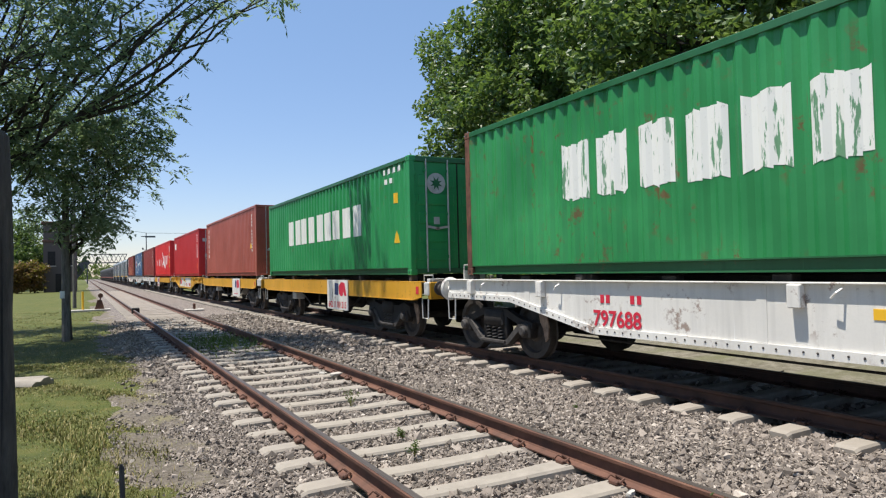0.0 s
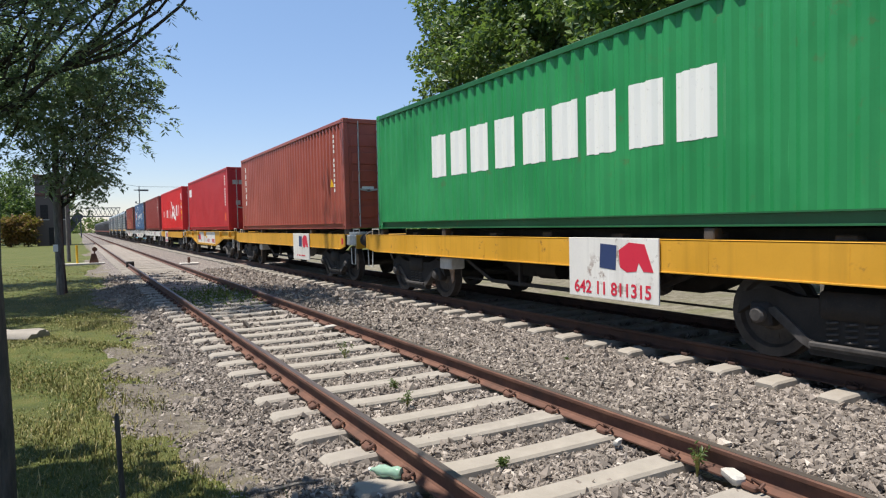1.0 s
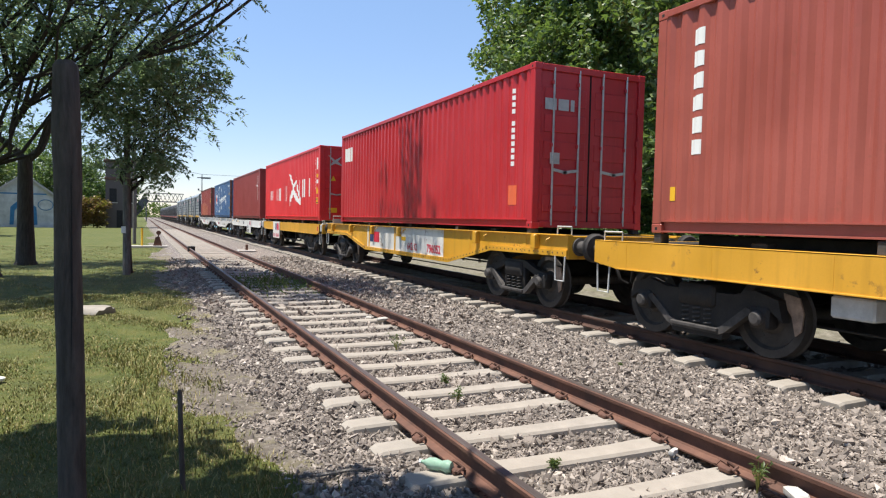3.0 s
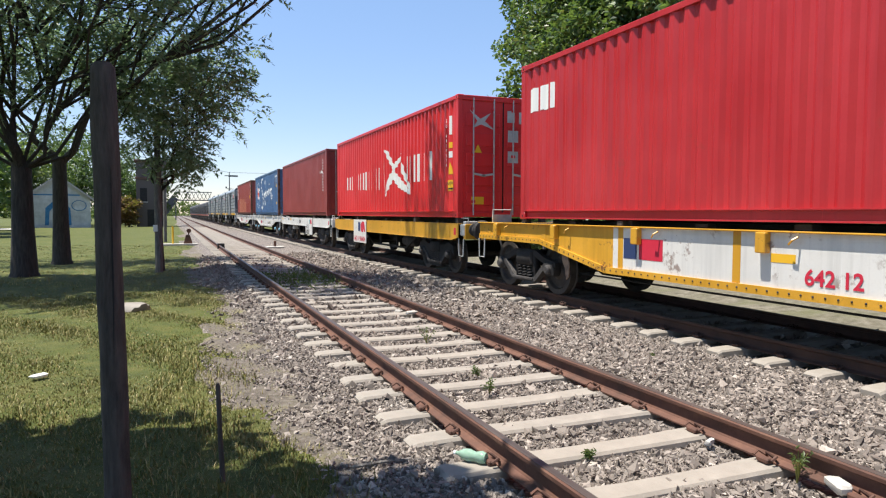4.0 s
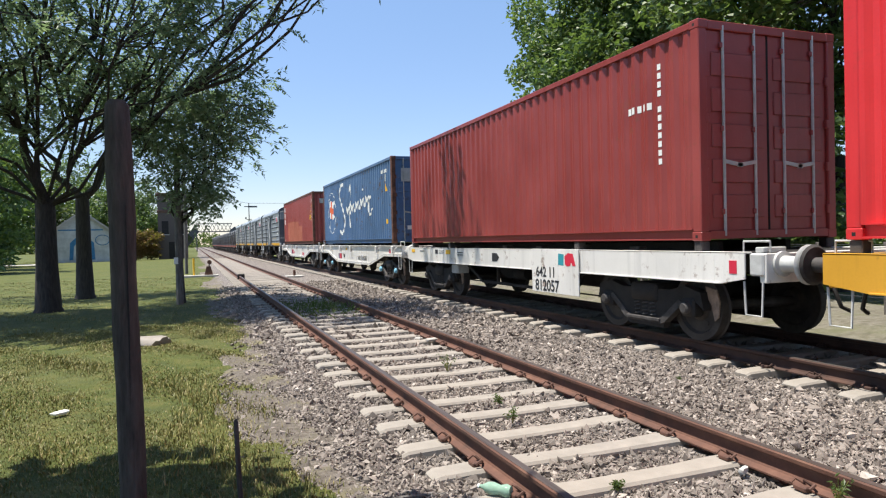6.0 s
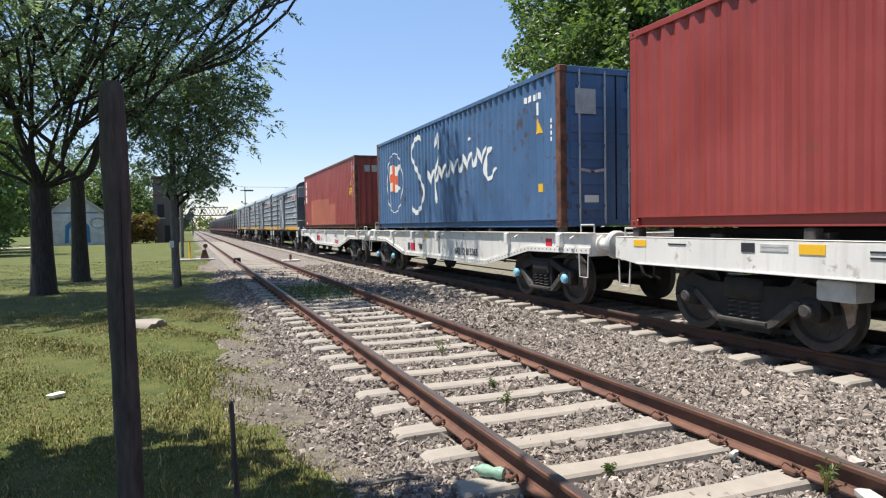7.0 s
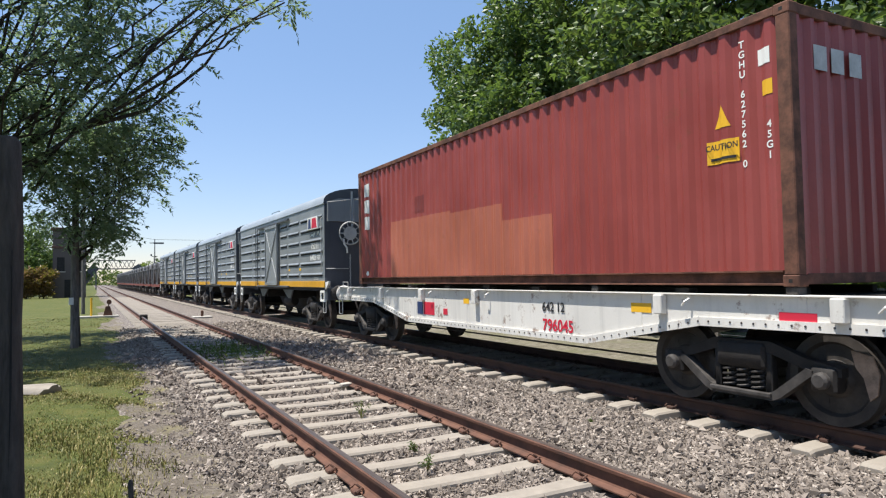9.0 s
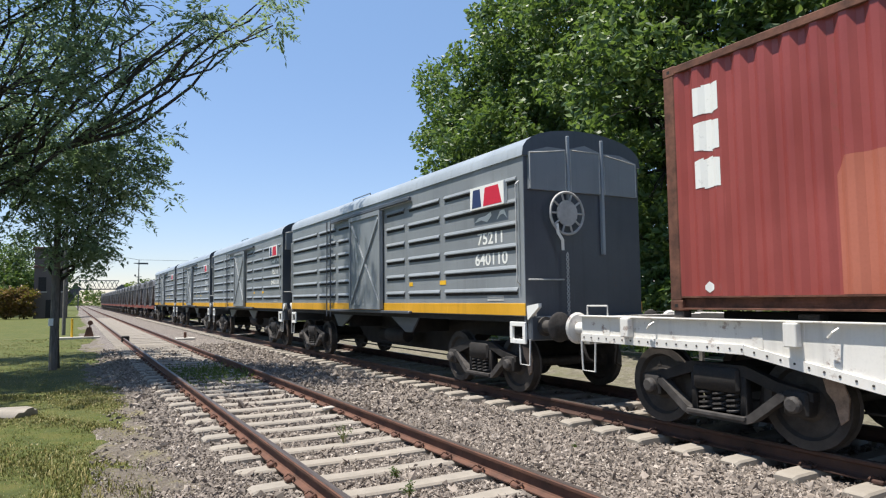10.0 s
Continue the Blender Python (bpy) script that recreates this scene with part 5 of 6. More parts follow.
tree("large spreading ash with dark forked trunk and airy crown", (-3.8, 21.0, -0.08), 3.1, 0.30,
     [((-4.4, -1.5, 6.2), (3.4, 3.6, 2.6)), ((-0.6, -2.2, 7.2), (3.0, 3.6, 2.3)), ((3.2, -2.4, 7.2), (2.4, 3.4, 1.6)), ((1.0, -2.8, 9.6), (4.2, 4.0, 1.8)), ((6.0, -3.9, 8.7), (1.5, 1.4, 0.9)), ((8.0, -4.9, 8.9), (0.4, 0.8, 0.9)), ((4.6, -2.6, 8.9), (2.0, 2.4, 1.2)), ((3.0, -4.2, 12.0), (2.2, 3.2, 1.9)), ((5.2, -4.4, 12.2), (1.7, 3.0, 1.9)), ((-5.5, -3.0, 9.0), (3.5, 4.0, 2.2)), ((-1.6, -5.0, 6.9), (3.2, 2.0, 1.2))],
     570, 0, (0.18, 0.068), LEAF_ASH, 11, 0.70, feather=(9, 5))
tree("ash tree with straight dark trunk beside another tree", (-3.6, 26.2, -0.08), 3.6, 0.27,
     [((-2.2, 0, 7.6), (3.4, 3.0, 2.8)), ((2.0, 0, 8.4), (3.2, 3.0, 2.8))], 75, 0, (0.19, 0.075), LEAF_ASH, 12, 0.8, feather=(11, 5))
tree("slender young ash with low leafy crown near the track", (-0.36, 21.9, -0.08), 2.6, 0.085,
     [((0.2, -1.2, 4.6), (1.9, 2.6, 1.7)), ((1.3, -1.0, 5.2), (1.4, 2.4, 1.2)), ((-0.6, -0.6, 6.0), (2.2, 2.6, 1.4)), ((1.6, -2.4, 6.2), (1.3, 2.0, 0.9)), ((0.5, 0, 3.2), (0.8, 1.2, 0.6))], 165, 0, (0.17, 0.065), LEAF_ASH, 13, 0.60, feather=(9, 5))
tree("ash tree whose crown shades the near grass", (-5.85, 4.75, -0.08), 3.0, 0.24,
     [((3.1, 0.15, 5.9), (1.75, 1.2, 0.6)), ((4.15, -0.15, 6.0), (0.85, 0.75, 0.45)), ((4.0, -1.3, 6.1), (1.1, 1.0, 0.5)), ((4.8, -0.85, 6.1), (0.8, 0.7, 0.4)), ((0.4, -0.2, 6.0), (2.0, 2.0, 0.9)), ((3.0, -1.6, 6.0), (1.9, 1.5, 0.6)), ((-0.5, -4.5, 6.5), (3.0, 3.0, 1.5)), ((3.0, -5.0, 6.6), (2.5, 2.5, 1.2))], 380, 72, (0.46, 0.24), LEAF_ASH, 14, 0.7)

# dense dark trees behind the train
for k, (bx, by, sc) in enumerate(((17.4, 22.8, 1.0), (17.5, 14.0, 1.08), (16.5, 5.0, 1.0), (26.0, 27.0, 0.95))):
    tree("tall dense broad-leaved tree behind the train", (bx, by, -0.08), 3.6 * sc, 0.34,
         [((-1.2 * sc, 0.0, 7.0 * sc), (3.9 * sc, 4.6 * sc, 3.6 * sc)), ((-0.6, 3.0, 10.8 * sc), (3.4 * sc, 4.0 * sc, 3.4 * sc)), ((-0.6, -1.8, 12.6 * sc), (3.0 * sc, 3.4 * sc, 3.2 * sc)), ((-1.8, 1.6, 3.6), (2.6, 3.6, 1.8))],
         430, 88, (0.27, 0.17), LEAF_DENSE, 30 + k, 0.72, shell=0.68)

# shrubs under those trees
for k, (bx, by, sc) in enumerate(((14.6, 3.0, 1.0), (15.2, 8.5, 1.15), (14.8, 13.5, 0.95), (15.0, 18.5, 1.1), (14.4, 23.5, 1.0), (15.6, 28.0, 1.1))):
    tree("dark leafy shrub under the trees behind the train", (bx, by, -0.1), 0.6, 0.06, [((0, 0, 1.35 * sc), (1.3, 2.5, 1.25 * sc)), ((0.5, 0.6, 2.4 * sc), (1.2, 2.0, 0.9 * sc))],
         80, 56, (0.24, 0.15), LEAF_DENSE, 160 + k, 0.6, name="bush")

# woods in the distance
for k, (bx, by, sc, lm) in enumerate(((-21, 74, 1.0, LEAF_FAR), (-17, 96, 1.15, LEAF_FAR), (-27, 92, 1.25, LEAF_FAR), (-30, 66, 1.1, LEAF_FAR), (-5.5, 116, 0.8, LEAF_FAR), (-10, 128, 1.0, LEAF_FAR),
                                      (31, 88, 0.85, LEAF_BROWN), (36, 104, 1.0, LEAF_FAR), (19, 118, 0.75, LEAF_FAR), (-3.5, 175, 1.0, LEAF_FAR), (16, 190, 0.8, LEAF_FAR), (-40, 100, 1.3, LEAF_FAR))):
    tree("distant leafy tree beyond the grass", (bx, by, -0.1), 2.5 * sc, 0.28, [((0, 0, 5.4 * sc), (3.6 * sc, 3.6 * sc, 3.2 * sc)), ((1.2, 0.5, 7.6 * sc), (2.5 * sc, 2.5 * sc, 2.0 * sc)), ((-1.4, 0, 3.2 * sc), (2.8 * sc, 2.6 * sc, 1.8 * sc))],
         62, 50, (0.46, 0.28), lm, 60 + k, 1.15)
for k, (bx, by, sc) in enumerate(((-19, 62, 1.0), (-23, 70, 1.1), (-27, 60, 1.0), (-17.8, 74, 1.2), (-13.4, 56, 1.2), (-16.4, 64, 1.35), (-33, 74, 1.2), (-19.5, 84, 1.1), (-12, 104, 1.6), (-16, 108, 1.7), (-8, 112, 1.4), (-24, 84, 1.2), (-38, 64, 1.2))):
    tree("dark leafy tree at the edge of the grass", (bx, by, -0.1), 1.8 * sc, 0.24, [((0, 0, 4.4 * sc), (3.0 * sc, 3.0 * sc, 3.0 * sc)), ((0.8, 0.5, 6.8 * sc), (2.2 * sc, 2.2 * sc, 1.8 * sc)), ((-0.6, 0, 1.7), (3.0, 2.4, 1.5))],
         74, 50, (0.44, 0.27), LEAF_DENSE, 120 + k, 1.1)
rw = np.random.default_rng(77)
nw = 2600
wx = rw.uniform(-190, 170, nw)
wc = np.stack([wx, np.where((wx > -4) & (wx < 14), 420, 235) + rw.normal(size=len(wx)) * 6, rw.random(len(wx)) * (5.5 + 3.0 * np.sin(wx * 0.09) + 1.5 * np.sin(wx * 0.31))], -1)
v, f = leaves(wc, 2.2, 12, 1.3, 0.9, 78)
tagged(new("far_woods", bulk("far_woods", v, f, LEAF_FAR)), "hazy line of far woods on the horizon", "woods", kind="stuff")
for k, (bx, by) in enumerate(((-6.6, 90), (-5.0, 91))):
    tree("russet bush beside the brick building", (bx, by, -0.1), 0.6, 0.08, [((0, 0, 2.0), (1.5, 1.2, 1.8))], 40, 60, (0.3, 0.2), LEAF_BROWN, 80 + k, 0.6, name="bush")


def grass_blades(count, x0, x1, y0, y1, h, seed, mean=0.0):
    r = np.random.default_rng(seed)
    x, y = r.uniform(x0, x1, count), y0 + (y1 - y0) * r.random(count) ** 1.5
    tuft = np.sin(x * 2.3 + 1.3 * np.sin(y * 1.1)) * np.sin(y * 1.9 + 1.7 * np.sin(x * 0.8)) + 0.6 * np.sin(x * 6.1 + y * 3.3)
    keep = (r.random(count) < 0.72 + 0.16 * tuft) & (r.random(count) > ease(0.62, 1.22, x + 0.15 * np.sin(y * 3.1)))
    x, y, tuft = x[keep], y[keep], tuft[keep]
    m = len(x)
    hh = h * r.lognormal(0, 0.35, m) * np.clip(0.9 + 0.3 * tuft, 0.5, 1.6)
    t = r.uniform(0, 2 * np.pi, m)
    lean = hh * r.uniform(0.1, 0.9, m)
    w = r.uniform(0.0022, 0.0045, m) * (1 + 0.07 * y)
    base = np.stack([x, y, soil_height(x, y) - 0.01], -1)
    side = np.stack([-np.sin(t), np.cos(t), 0 * t], -1) * w[:, None]
    mid = base + np.stack([np.cos(t) * lean * 0.35, np.sin(t) * lean * 0.35, hh * 0.62], -1)
    tip = base + np.stack([np.cos(t) * lean, np.sin(t) * lean, hh], -1)
    v = np.stack([base - side, base + side, mid + side * 0.7, mid - side * 0.7, tip], 1).reshape(-1, 3)
    i = 5 * np.arange(m)[:, None]
    return v, np.concatenate([i + [0, 1, 2], i + [0, 2, 3], i + [3, 2, 4]])


ga, fa = grass_blades(225000, -4.0, 1.3, 2.8, 16.0, 0.028, 5)
gb, fb = grass_blades(55000, -12.0, 1.2, 12.0, 40.0, 0.032, 6)
gc, fc = grass_blades(5200, -0.3, 1.25, 3.6, 9.0, 0.075, 7)
grass = new("grass_blades", bulk("grass_blades", np.concatenate([ga, gb, gc]), np.concatenate([fa, fb + len(ga), fc + len(ga) + len(gb)]), BLADE))
tagged(grass, "short green and straw-coloured grass blades", "grass", kind="stuff")


def weed(where, h, n, seed, label):
    rnd = random.Random(seed)
    th = tagged(new("weed"), label, "weed")
    th.location = where
    cs = []
    for i in range(n):
        t, q = rnd.uniform(0, 6.28), rnd.uniform(0.1, 0.45) * h
        tip = (math.cos(t) * q, math.sin(t) * q, h * rnd.uniform(0.6, 1))
        part("stem", Mesh().tube([(0, 0, -0.02), (tip[0] * 0.4, tip[1] * 0.4, tip[2] * 0.6), tip], [0.004, 0.003, 0.0015], 4), BLADE, th)
        cs += [Vector(tip) * k for k in (0.55, 0.8, 1.0)]
    v, f = leaves(cs, 0.03, 4, 0.04, 0.014, seed)
    part("foliage", bulk("foliage", v, f, LEAF_FAR), None, th)
    return th


for k, (x, y, h, n) in enumerate(((2.98, 7.9, 0.26, 6), (2.72, 5.55, 0.12, 7), (2.88, 6.15, 0.10, 5), (3.62, 2.95, 0.22, 6), (2.1, 4.2, 0.05, 5), (2.6, 3.75, 0.07, 8), (5.2, 6.2, 0.05, 4))):
    weed((x, y, -0.02), h, n, 90 + k, "small green weed between ballast stones")
rt = np.random.default_rng(9)
m = 1500
tx, ty = 2.9 + 0.75 * rt.normal(size=m), 16.8 + 1.0 * rt.normal(size=m)
cs = np.stack([tx, ty, 0.0 + 0.07 * rt.random(m)], -1)[(np.abs(tx - TRACK_A) < 0.8)]
v, f = leaves(cs, 0.10, 1, 0.12, 0.03, 9, 1.6)
tagged(new("track_weeds", bulk("track_weeds", v, f, LEAF_FAR)), "low green weeds growing between the rails", "weeds", kind="stuff")

# ---------------------------------------------------------------- things beside the track
def fence_post():
    th = tagged(new("wooden_post"), "thick dark weathered wooden post standing in grass", "post")
    th.location = (-0.345, 4.0, -0.08)
    rnd = random.Random(3)
    m = Mesh()
    n = 9
    m.tube([(-0.03 * i / n + rnd.uniform(-.004, .004), 0, -0.2 + 2.72 * i / n) for i in range(n)] + [(-0.03, 0.0, 2.53), (-0.03, 0.0, 2.56)], [0.068 + rnd.uniform(-.004, .004) for i in range(n)] + [0.062, 0.04], 14)
    part("shaft", m, POST_WOOD, th, smooth=True)
    part("split", Mesh().prism([(-0.004, 0.9), (0.006, 1.3), (0.003, 2.0), (-0.004, 1.5)], -0.070, -0.062, "y"), IRON, th, "dark drying crack")


def thin_stake():
    th = tagged(new("metal_stake"), "thin dark stake leaning in the grass", "stake")
    th.location = (0.235, 4.42, -0.1)
    part("rod", Mesh().tube([(0, 0, -0.05), (-0.015, 0, 0.3), (-0.025, 0, 0.66), (-0.025, 0, 0.68)], [0.017, 0.016, 0.015, 0.008], 8), POST_WOOD, th, smooth=True)


def bottle():
    n = Nodes("green_bottle_plastic", 0.12)
    n.b.inputs["Transmission Weight"].default_value = 0.35
    n.b.inputs["IOR"].default_value = 1.3
    mat = n.done(n.mix(n.noise(20), (0.22, 0.40, 0.27), (0.48, 0.64, 0.52)))
    th = tagged(new("plastic_bottle"), "crushed green plastic bottle lying beside the rail", "bottle")
    th.matrix_basis = pose(1.80, 3.96, 0.045, 0, 0, 40) @ Matrix.Diagonal((0.85, 0.75, 0.85, 1))
    part("body", Mesh().lathe([(-0.14, 0.0), (-0.14, 0.04), (-0.10, 0.052), (-0.04, 0.036), (0.02, 0.05), (0.08, 0.045), (0.13, 0.018), (0.16, 0.014)], (0, 0, 0), "y", 14), mat, th, smooth=True)
    part("cap", Mesh().lathe([(0.16, 0.016), (0.18, 0.016), (0.181, 0.0)], (0, 0, 0), "y", 10), MARK_WHITE, th)


def litter(where, size, mat, name, label, category, seed):
    rnd = random.Random(seed)
    m = Mesh().box(-1, 1, -0.6, 0.6, -0.4, 0.4, 0.2)
    m.v = [(x * size[0] * rnd.uniform(0.75, 1.1), y * size[1] * rnd.uniform(0.75, 1.1), z * size[2] * rnd.uniform(0.7, 1.1)) for x, y, z in m.v]
    th = tagged(new(name, m.data(name, mat, True)), label, category)
    th.matrix_basis = pose(*where, 0, 0, rnd.uniform(0, 180))
    return th


fence_post()
thin_stake()
bottle()
litter((-0.85, 13.0, -0.02), (0.42, 0.34, 0.20), SLEEPER, "concrete_lump", "grey broken concrete lump in the grass", "rubble", 1)
litter((-1.36, 7.9, -0.03), (0.09, 0.07, 0.05), MARK_WHITE, "litter", "crumpled white litter on the grass", "litter", 2)
litter((-3.6, 13.6, -0.03), (0.10, 0.08, 0.06), MARK_WHITE, "litter", "crumpled white litter on the grass", "litter", 3)
litter((3.62, 10.3, 0.03), (0.10, 0.10, 0.07), PALE_CONCRETE, "pale_stone", "pale broken stone beside the rail", "stone", 4)
litter((3.50, 10.6, 0.02), (0.07, 0.06, 0.05), PALE_CONCRETE, "pale_stone", "pale broken stone beside the rail", "stone", 5)
litter((3.55, 3.62, 0.02), (0.05, 0.04, 0.05), PALE_CONCRETE, "pale_stone", "pale broken stone beside the rail", "stone", 6)
litter((3.66, 2.7, 0.04), (0.10, 0.08, 0.08), PALE_CONCRETE, "pale_stone", "pale broken stone beside the rail", "stone", 7)


def pole(where, h, r, mat, label, tops=True):
    th = tagged(new("wooden_pole"), label, "pole")
    th.location = where
    part("shaft", Mesh().tube([(0, 0, -0.3), (0, 0, h * 0.5), (0.02, 0, h)], [r, r * 0.9, r * 0.75], 10), mat, th, smooth=True)
    if tops:
        part("crossarm", Mesh().box(-0.5, 0.5, -0.05, 0.05, h - 0.3, h - 0.2, 0.01), mat, th)
    return th


near_pole = pole((-0.42, 21.4, 0), 4.6, 0.11, GREY_WOOD, "weathered wooden pole under the tree", False)
part("painted_mark", Mesh().box(-0.14, -0.02, -0.125, -0.105, 1.12, 1.32, 0.01), MARK_WHITE, near_pole, "small white painted mark")
twig = tagged(new("twig", Mesh().tube([(0, 0, 0), (0.2, -0.06, 0.03), (0.42, -0.05, 0.01), (0.55, -0.12, 0.02)], [0.014, 0.012, 0.009, 0.004], 6).data("twig", GREY_WOOD, True)), "dry fallen twig on the ballast", "twig")
twig.location = (1.05, 4.25, -0.03)
pole((-0.43, 43.7, 0), 7.5, 0.10, GREY_WOOD, "thin grey utility pole beside the track", True)


def point_lever(where):
    th = tagged(new("point_lever"), "rusty point lever on a concrete slab", "lever")
    th.location = where
    part("slab", Mesh().box(-1.5, 0.5, -0.3, 0.3, -0.1, 0.04, 0.02), PALE_CONCRETE, th, "pale concrete slab")
    part("stand", Mesh().prism([(-0.22, 0.04), (0.22, 0.04), (0.10, 0.5), (-0.10, 0.5)], -0.16, 0.16, "y"), RAIL, th)
    part("lever_arm", Mesh().tube([(0, 0, 0.3), (0.06, 0, 0.75)], 0.03, 8), RAIL, th)
    part("weight", Mesh().lathe([(0, 0.0), (0, 0.12), (0.14, 0.12), (0.14, 0.0)], (0.05, -0.07, 0.72), "y", 12), RAIL, th)
    part("yellow_post", Mesh().tube([(-0.75, 0, 0), (-0.75, 0, 0.95)], 0.05, 8), MARK_YELLOW, th)


point_lever((0.74, 38.0, 0))
sb = tagged(new("track_marker"), "small concrete slab with iron stub between tracks", "marker")
sb.location = (4.62, 33.1, -0.02)
part("slab", Mesh().box(-0.42, 0.42, -0.3, 0.3, -0.1, 0.07, 0.02), PALE_CONCRETE, sb)
part("stub", Mesh().box(-0.06, 0.06, -0.05, 0.05, 0.07, 0.34, 0.02), RAIL, sb)
tb = tagged(new("track_marker"), "dark iron block beside the rail", "marker")
tb.location = (2.06, 32.5, -0.02)
part("block", Mesh().box(-0.16, 0.16, -0.12, 0.12, 0.0, 0.28, 0.03), IRON, tb)


def semaphore(where):
    th = tagged(new("semaphore_signal"), "tall lattice semaphore signal beside the line", "signal")
    th.location = where
    part("mast", Mesh().tube([(0, 0, -0.2), (0, 0, 9.2)], [0.13, 0.07], 8), HOPPER, th)
    part("arm", Mesh().box(-0.2, 1.5, -0.06, -0.02, 8.35, 8.65, 0.01), HOPPER, th)
    part("counterweight", Mesh().box(-0.85, -0.2, -0.06, -0.02, 8.45, 8.6, 0.01), HOPPER, th)
    part("platform", Mesh().box(-0.45, 0.45, -0.4, 0.4, 6.1, 6.18), HOPPER, th)
    part("lamp_box", Mesh().box(-0.7, -0.45, -0.15, 0.15, 6.2, 6.55, 0.03), HOPPER, th)
    for s in (-1, 1):
        part("ladder_rail", Mesh().beam((s * 0.2, -0.8, 0), (s * 0.2, -0.15, 6.1), 0.04, 0.04), HOPPER, th)


semaphore((9.9, 128.0, 0))


def footbridge(y):
    th = tagged(new("footbridge"), "grey steel lattice footbridge over the tracks", "bridge")
    th.location = (0, y, 0)
    x0, x1, z0, z1 = 0.9, 9.3, 4.7, 6.9
    for yy in (-1.0, 1.0):
        t = part("truss", Mesh().box(x0, x1, yy - 0.06, yy + 0.06, z0, z0 + 0.22).box(x0, x1, yy - 0.05, yy + 0.05, z1 - 0.14, z1), HOPPER, th)
        n = 9
        for k in range(n):
            a, b = x0 + (x1 - x0) * k / n, x0 + (x1 - x0) * (k + 1) / n
            part("brace", Mesh().beam((a, yy, z0 + 0.1), (b, yy, z1 - 0.1), 0.06, 0.08).beam((a, yy, z1 - 0.1), (b, yy, z0 + 0.1), 0.06, 0.08), HOPPER, t)
    part("deck", Mesh().box(x0, x1, -1.0, 1.0, z0 + 0.02, z0 + 0.14), HOPPER, th)
    for x in (x0, x1):
        for yy in (-0.9, 0.9):
            part("column", Mesh().beam((x, yy, 0), (x, yy, z0), 0.25, 0.25), HOPPER, th)
    for s, xe in ((-1, x0), (1, x1)):
        part("stair", Mesh().beam((xe, 0, z0 + 0.8), (xe + s * 3.6, 0, 0.6), 1.8, 1.3), HOPPER, th)


footbridge(176.0)


def shed():
    th = tagged(new("shed"), "small whitewashed gabled shed with blue mural", "building")
    th.matrix_basis = pose(-12.2, 88.0, -0.1, 0, 0, 8)
    wall = plain_paint("grimy_whitewash", (0.55, 0.55, 0.53), 0.9, 0, 0.3, 1.2)
    roof = plain_paint("grey_sheet_roof", (0.28, 0.27, 0.26), 0.7, 0, 0.3, 1.0)
    part("gable_wall", Mesh().prism([(-3.3, 0), (3.3, 0), (3.3, 3.5), (0, 6.0), (-3.3, 3.5)], 0, 0.25, "y"), wall, th, "whitewashed gable wall")
    part("gable_wall", Mesh().prism([(-3.3, 0), (3.3, 0), (3.3, 3.5), (0, 6.0), (-3.3, 3.5)], 7.75, 8.0, "y"), wall, th)
    for s in (-1, 1):
        part("side_wall", Mesh().box(s * 3.05, s * 3.3, 0.25, 7.75, 0, 3.5), wall, th)
        part("roof_slope", Mesh().prism([(0, 6.05), (s * 3.7, 3.25), (s * 3.7, 3.38), (0, 6.2)], -0.35, 8.3, "y"), roof, th)
        part("barge_board", Mesh().prism([(0, 5.9), (s * 3.7, 3.10), (s * 3.7, 3.30), (0, 6.1)], -0.40, -0.35, "y"), PALE_CONCRETE, th)
    mural = plain_paint("blue_mural_paint", (0.05, 0.20, 0.38), 0.8, 0, 0.3, 3)
    part("mural_shape", Mesh().prism([(-1.4, 0.3), (-1.0, 0.3), (-0.9, 1.9), (-0.1, 2.9), (0.7, 1.9), (0.9, 0.3), (1.3, 0.3), (1.2, 2.3), (-0.1, 3.5), (-1.3, 2.3)], -0.012, -0.004, "y"), mural, th, "blue arched mural shape")
    part("mural_shape", Mesh().tube([(2.1 + 0.75 * math.cos(t), -0.01, 2.6 + 0.6 * math.sin(t)) for t in np.linspace(0, 6.28, 15)], 0.05, 4), mural, th)
    part("mural_bar", Mesh().box(-2.5, 2.2, -0.012, -0.004, 3.75, 3.9), mural, th, "faint painted bar")
    part("vent", Mesh().box(-0.25, 0.25, -0.02, 0.1, 4.6, 5.0), IRON, th)


shed()


def brick_building():
    th = tagged(new("brick_building"), "dark brick station building with flat roofline", "building")
    th.location = (-2.4, 92.0, -0.1)
    n = Nodes("dark_brick", 0.9)
    br = n.t.nodes.new("ShaderNodeTexBrick")
    br.inputs["Scale"].default_value = 2.2
    n.t.links.new(n.co, br.inputs["Vector"])
    br.inputs["Color1"].default_value, br.inputs["Color2"].default_value, br.inputs["Mortar"].default_value = (0.09, 0.05, 0.038, 1), (0.13, 0.07, 0.05, 1), (0.11, 0.09, 0.08, 1)
    mat = n.done(br.outputs["Color"])
    part("wall", Mesh().box(-1.75, 1.75, 0, 5, 0, 6.0), mat, th)
    part("upper_wall", Mesh().box(-1.75, 1.75, 0, 5, 6.3, 8.2), mat, th)
    part("string_course", Mesh().box(-1.85, 1.85, -0.1, 5.1, 6.0, 6.3, 0.03), mat, th)
    part("cornice", Mesh().box(-1.95, 1.95, -0.2, 5.2, 8.2, 8.5, 0.04), mat, th)
    for x in (-0.9, 0.9):
        w = part("window", Mesh().box(x - 0.4, x + 0.4, -0.03, 0.06, 3.2, 4.9), IRON, th, "dark window")
        part("sill", Mesh().box(x - 0.5, x + 0.5, -0.1, 0.0, 3.08, 3.2), PALE_CONCRETE, w)
    part("door", Mesh().box(-0.5, 0.5, -0.03, 0.06, 0, 2.2), IRON, th)


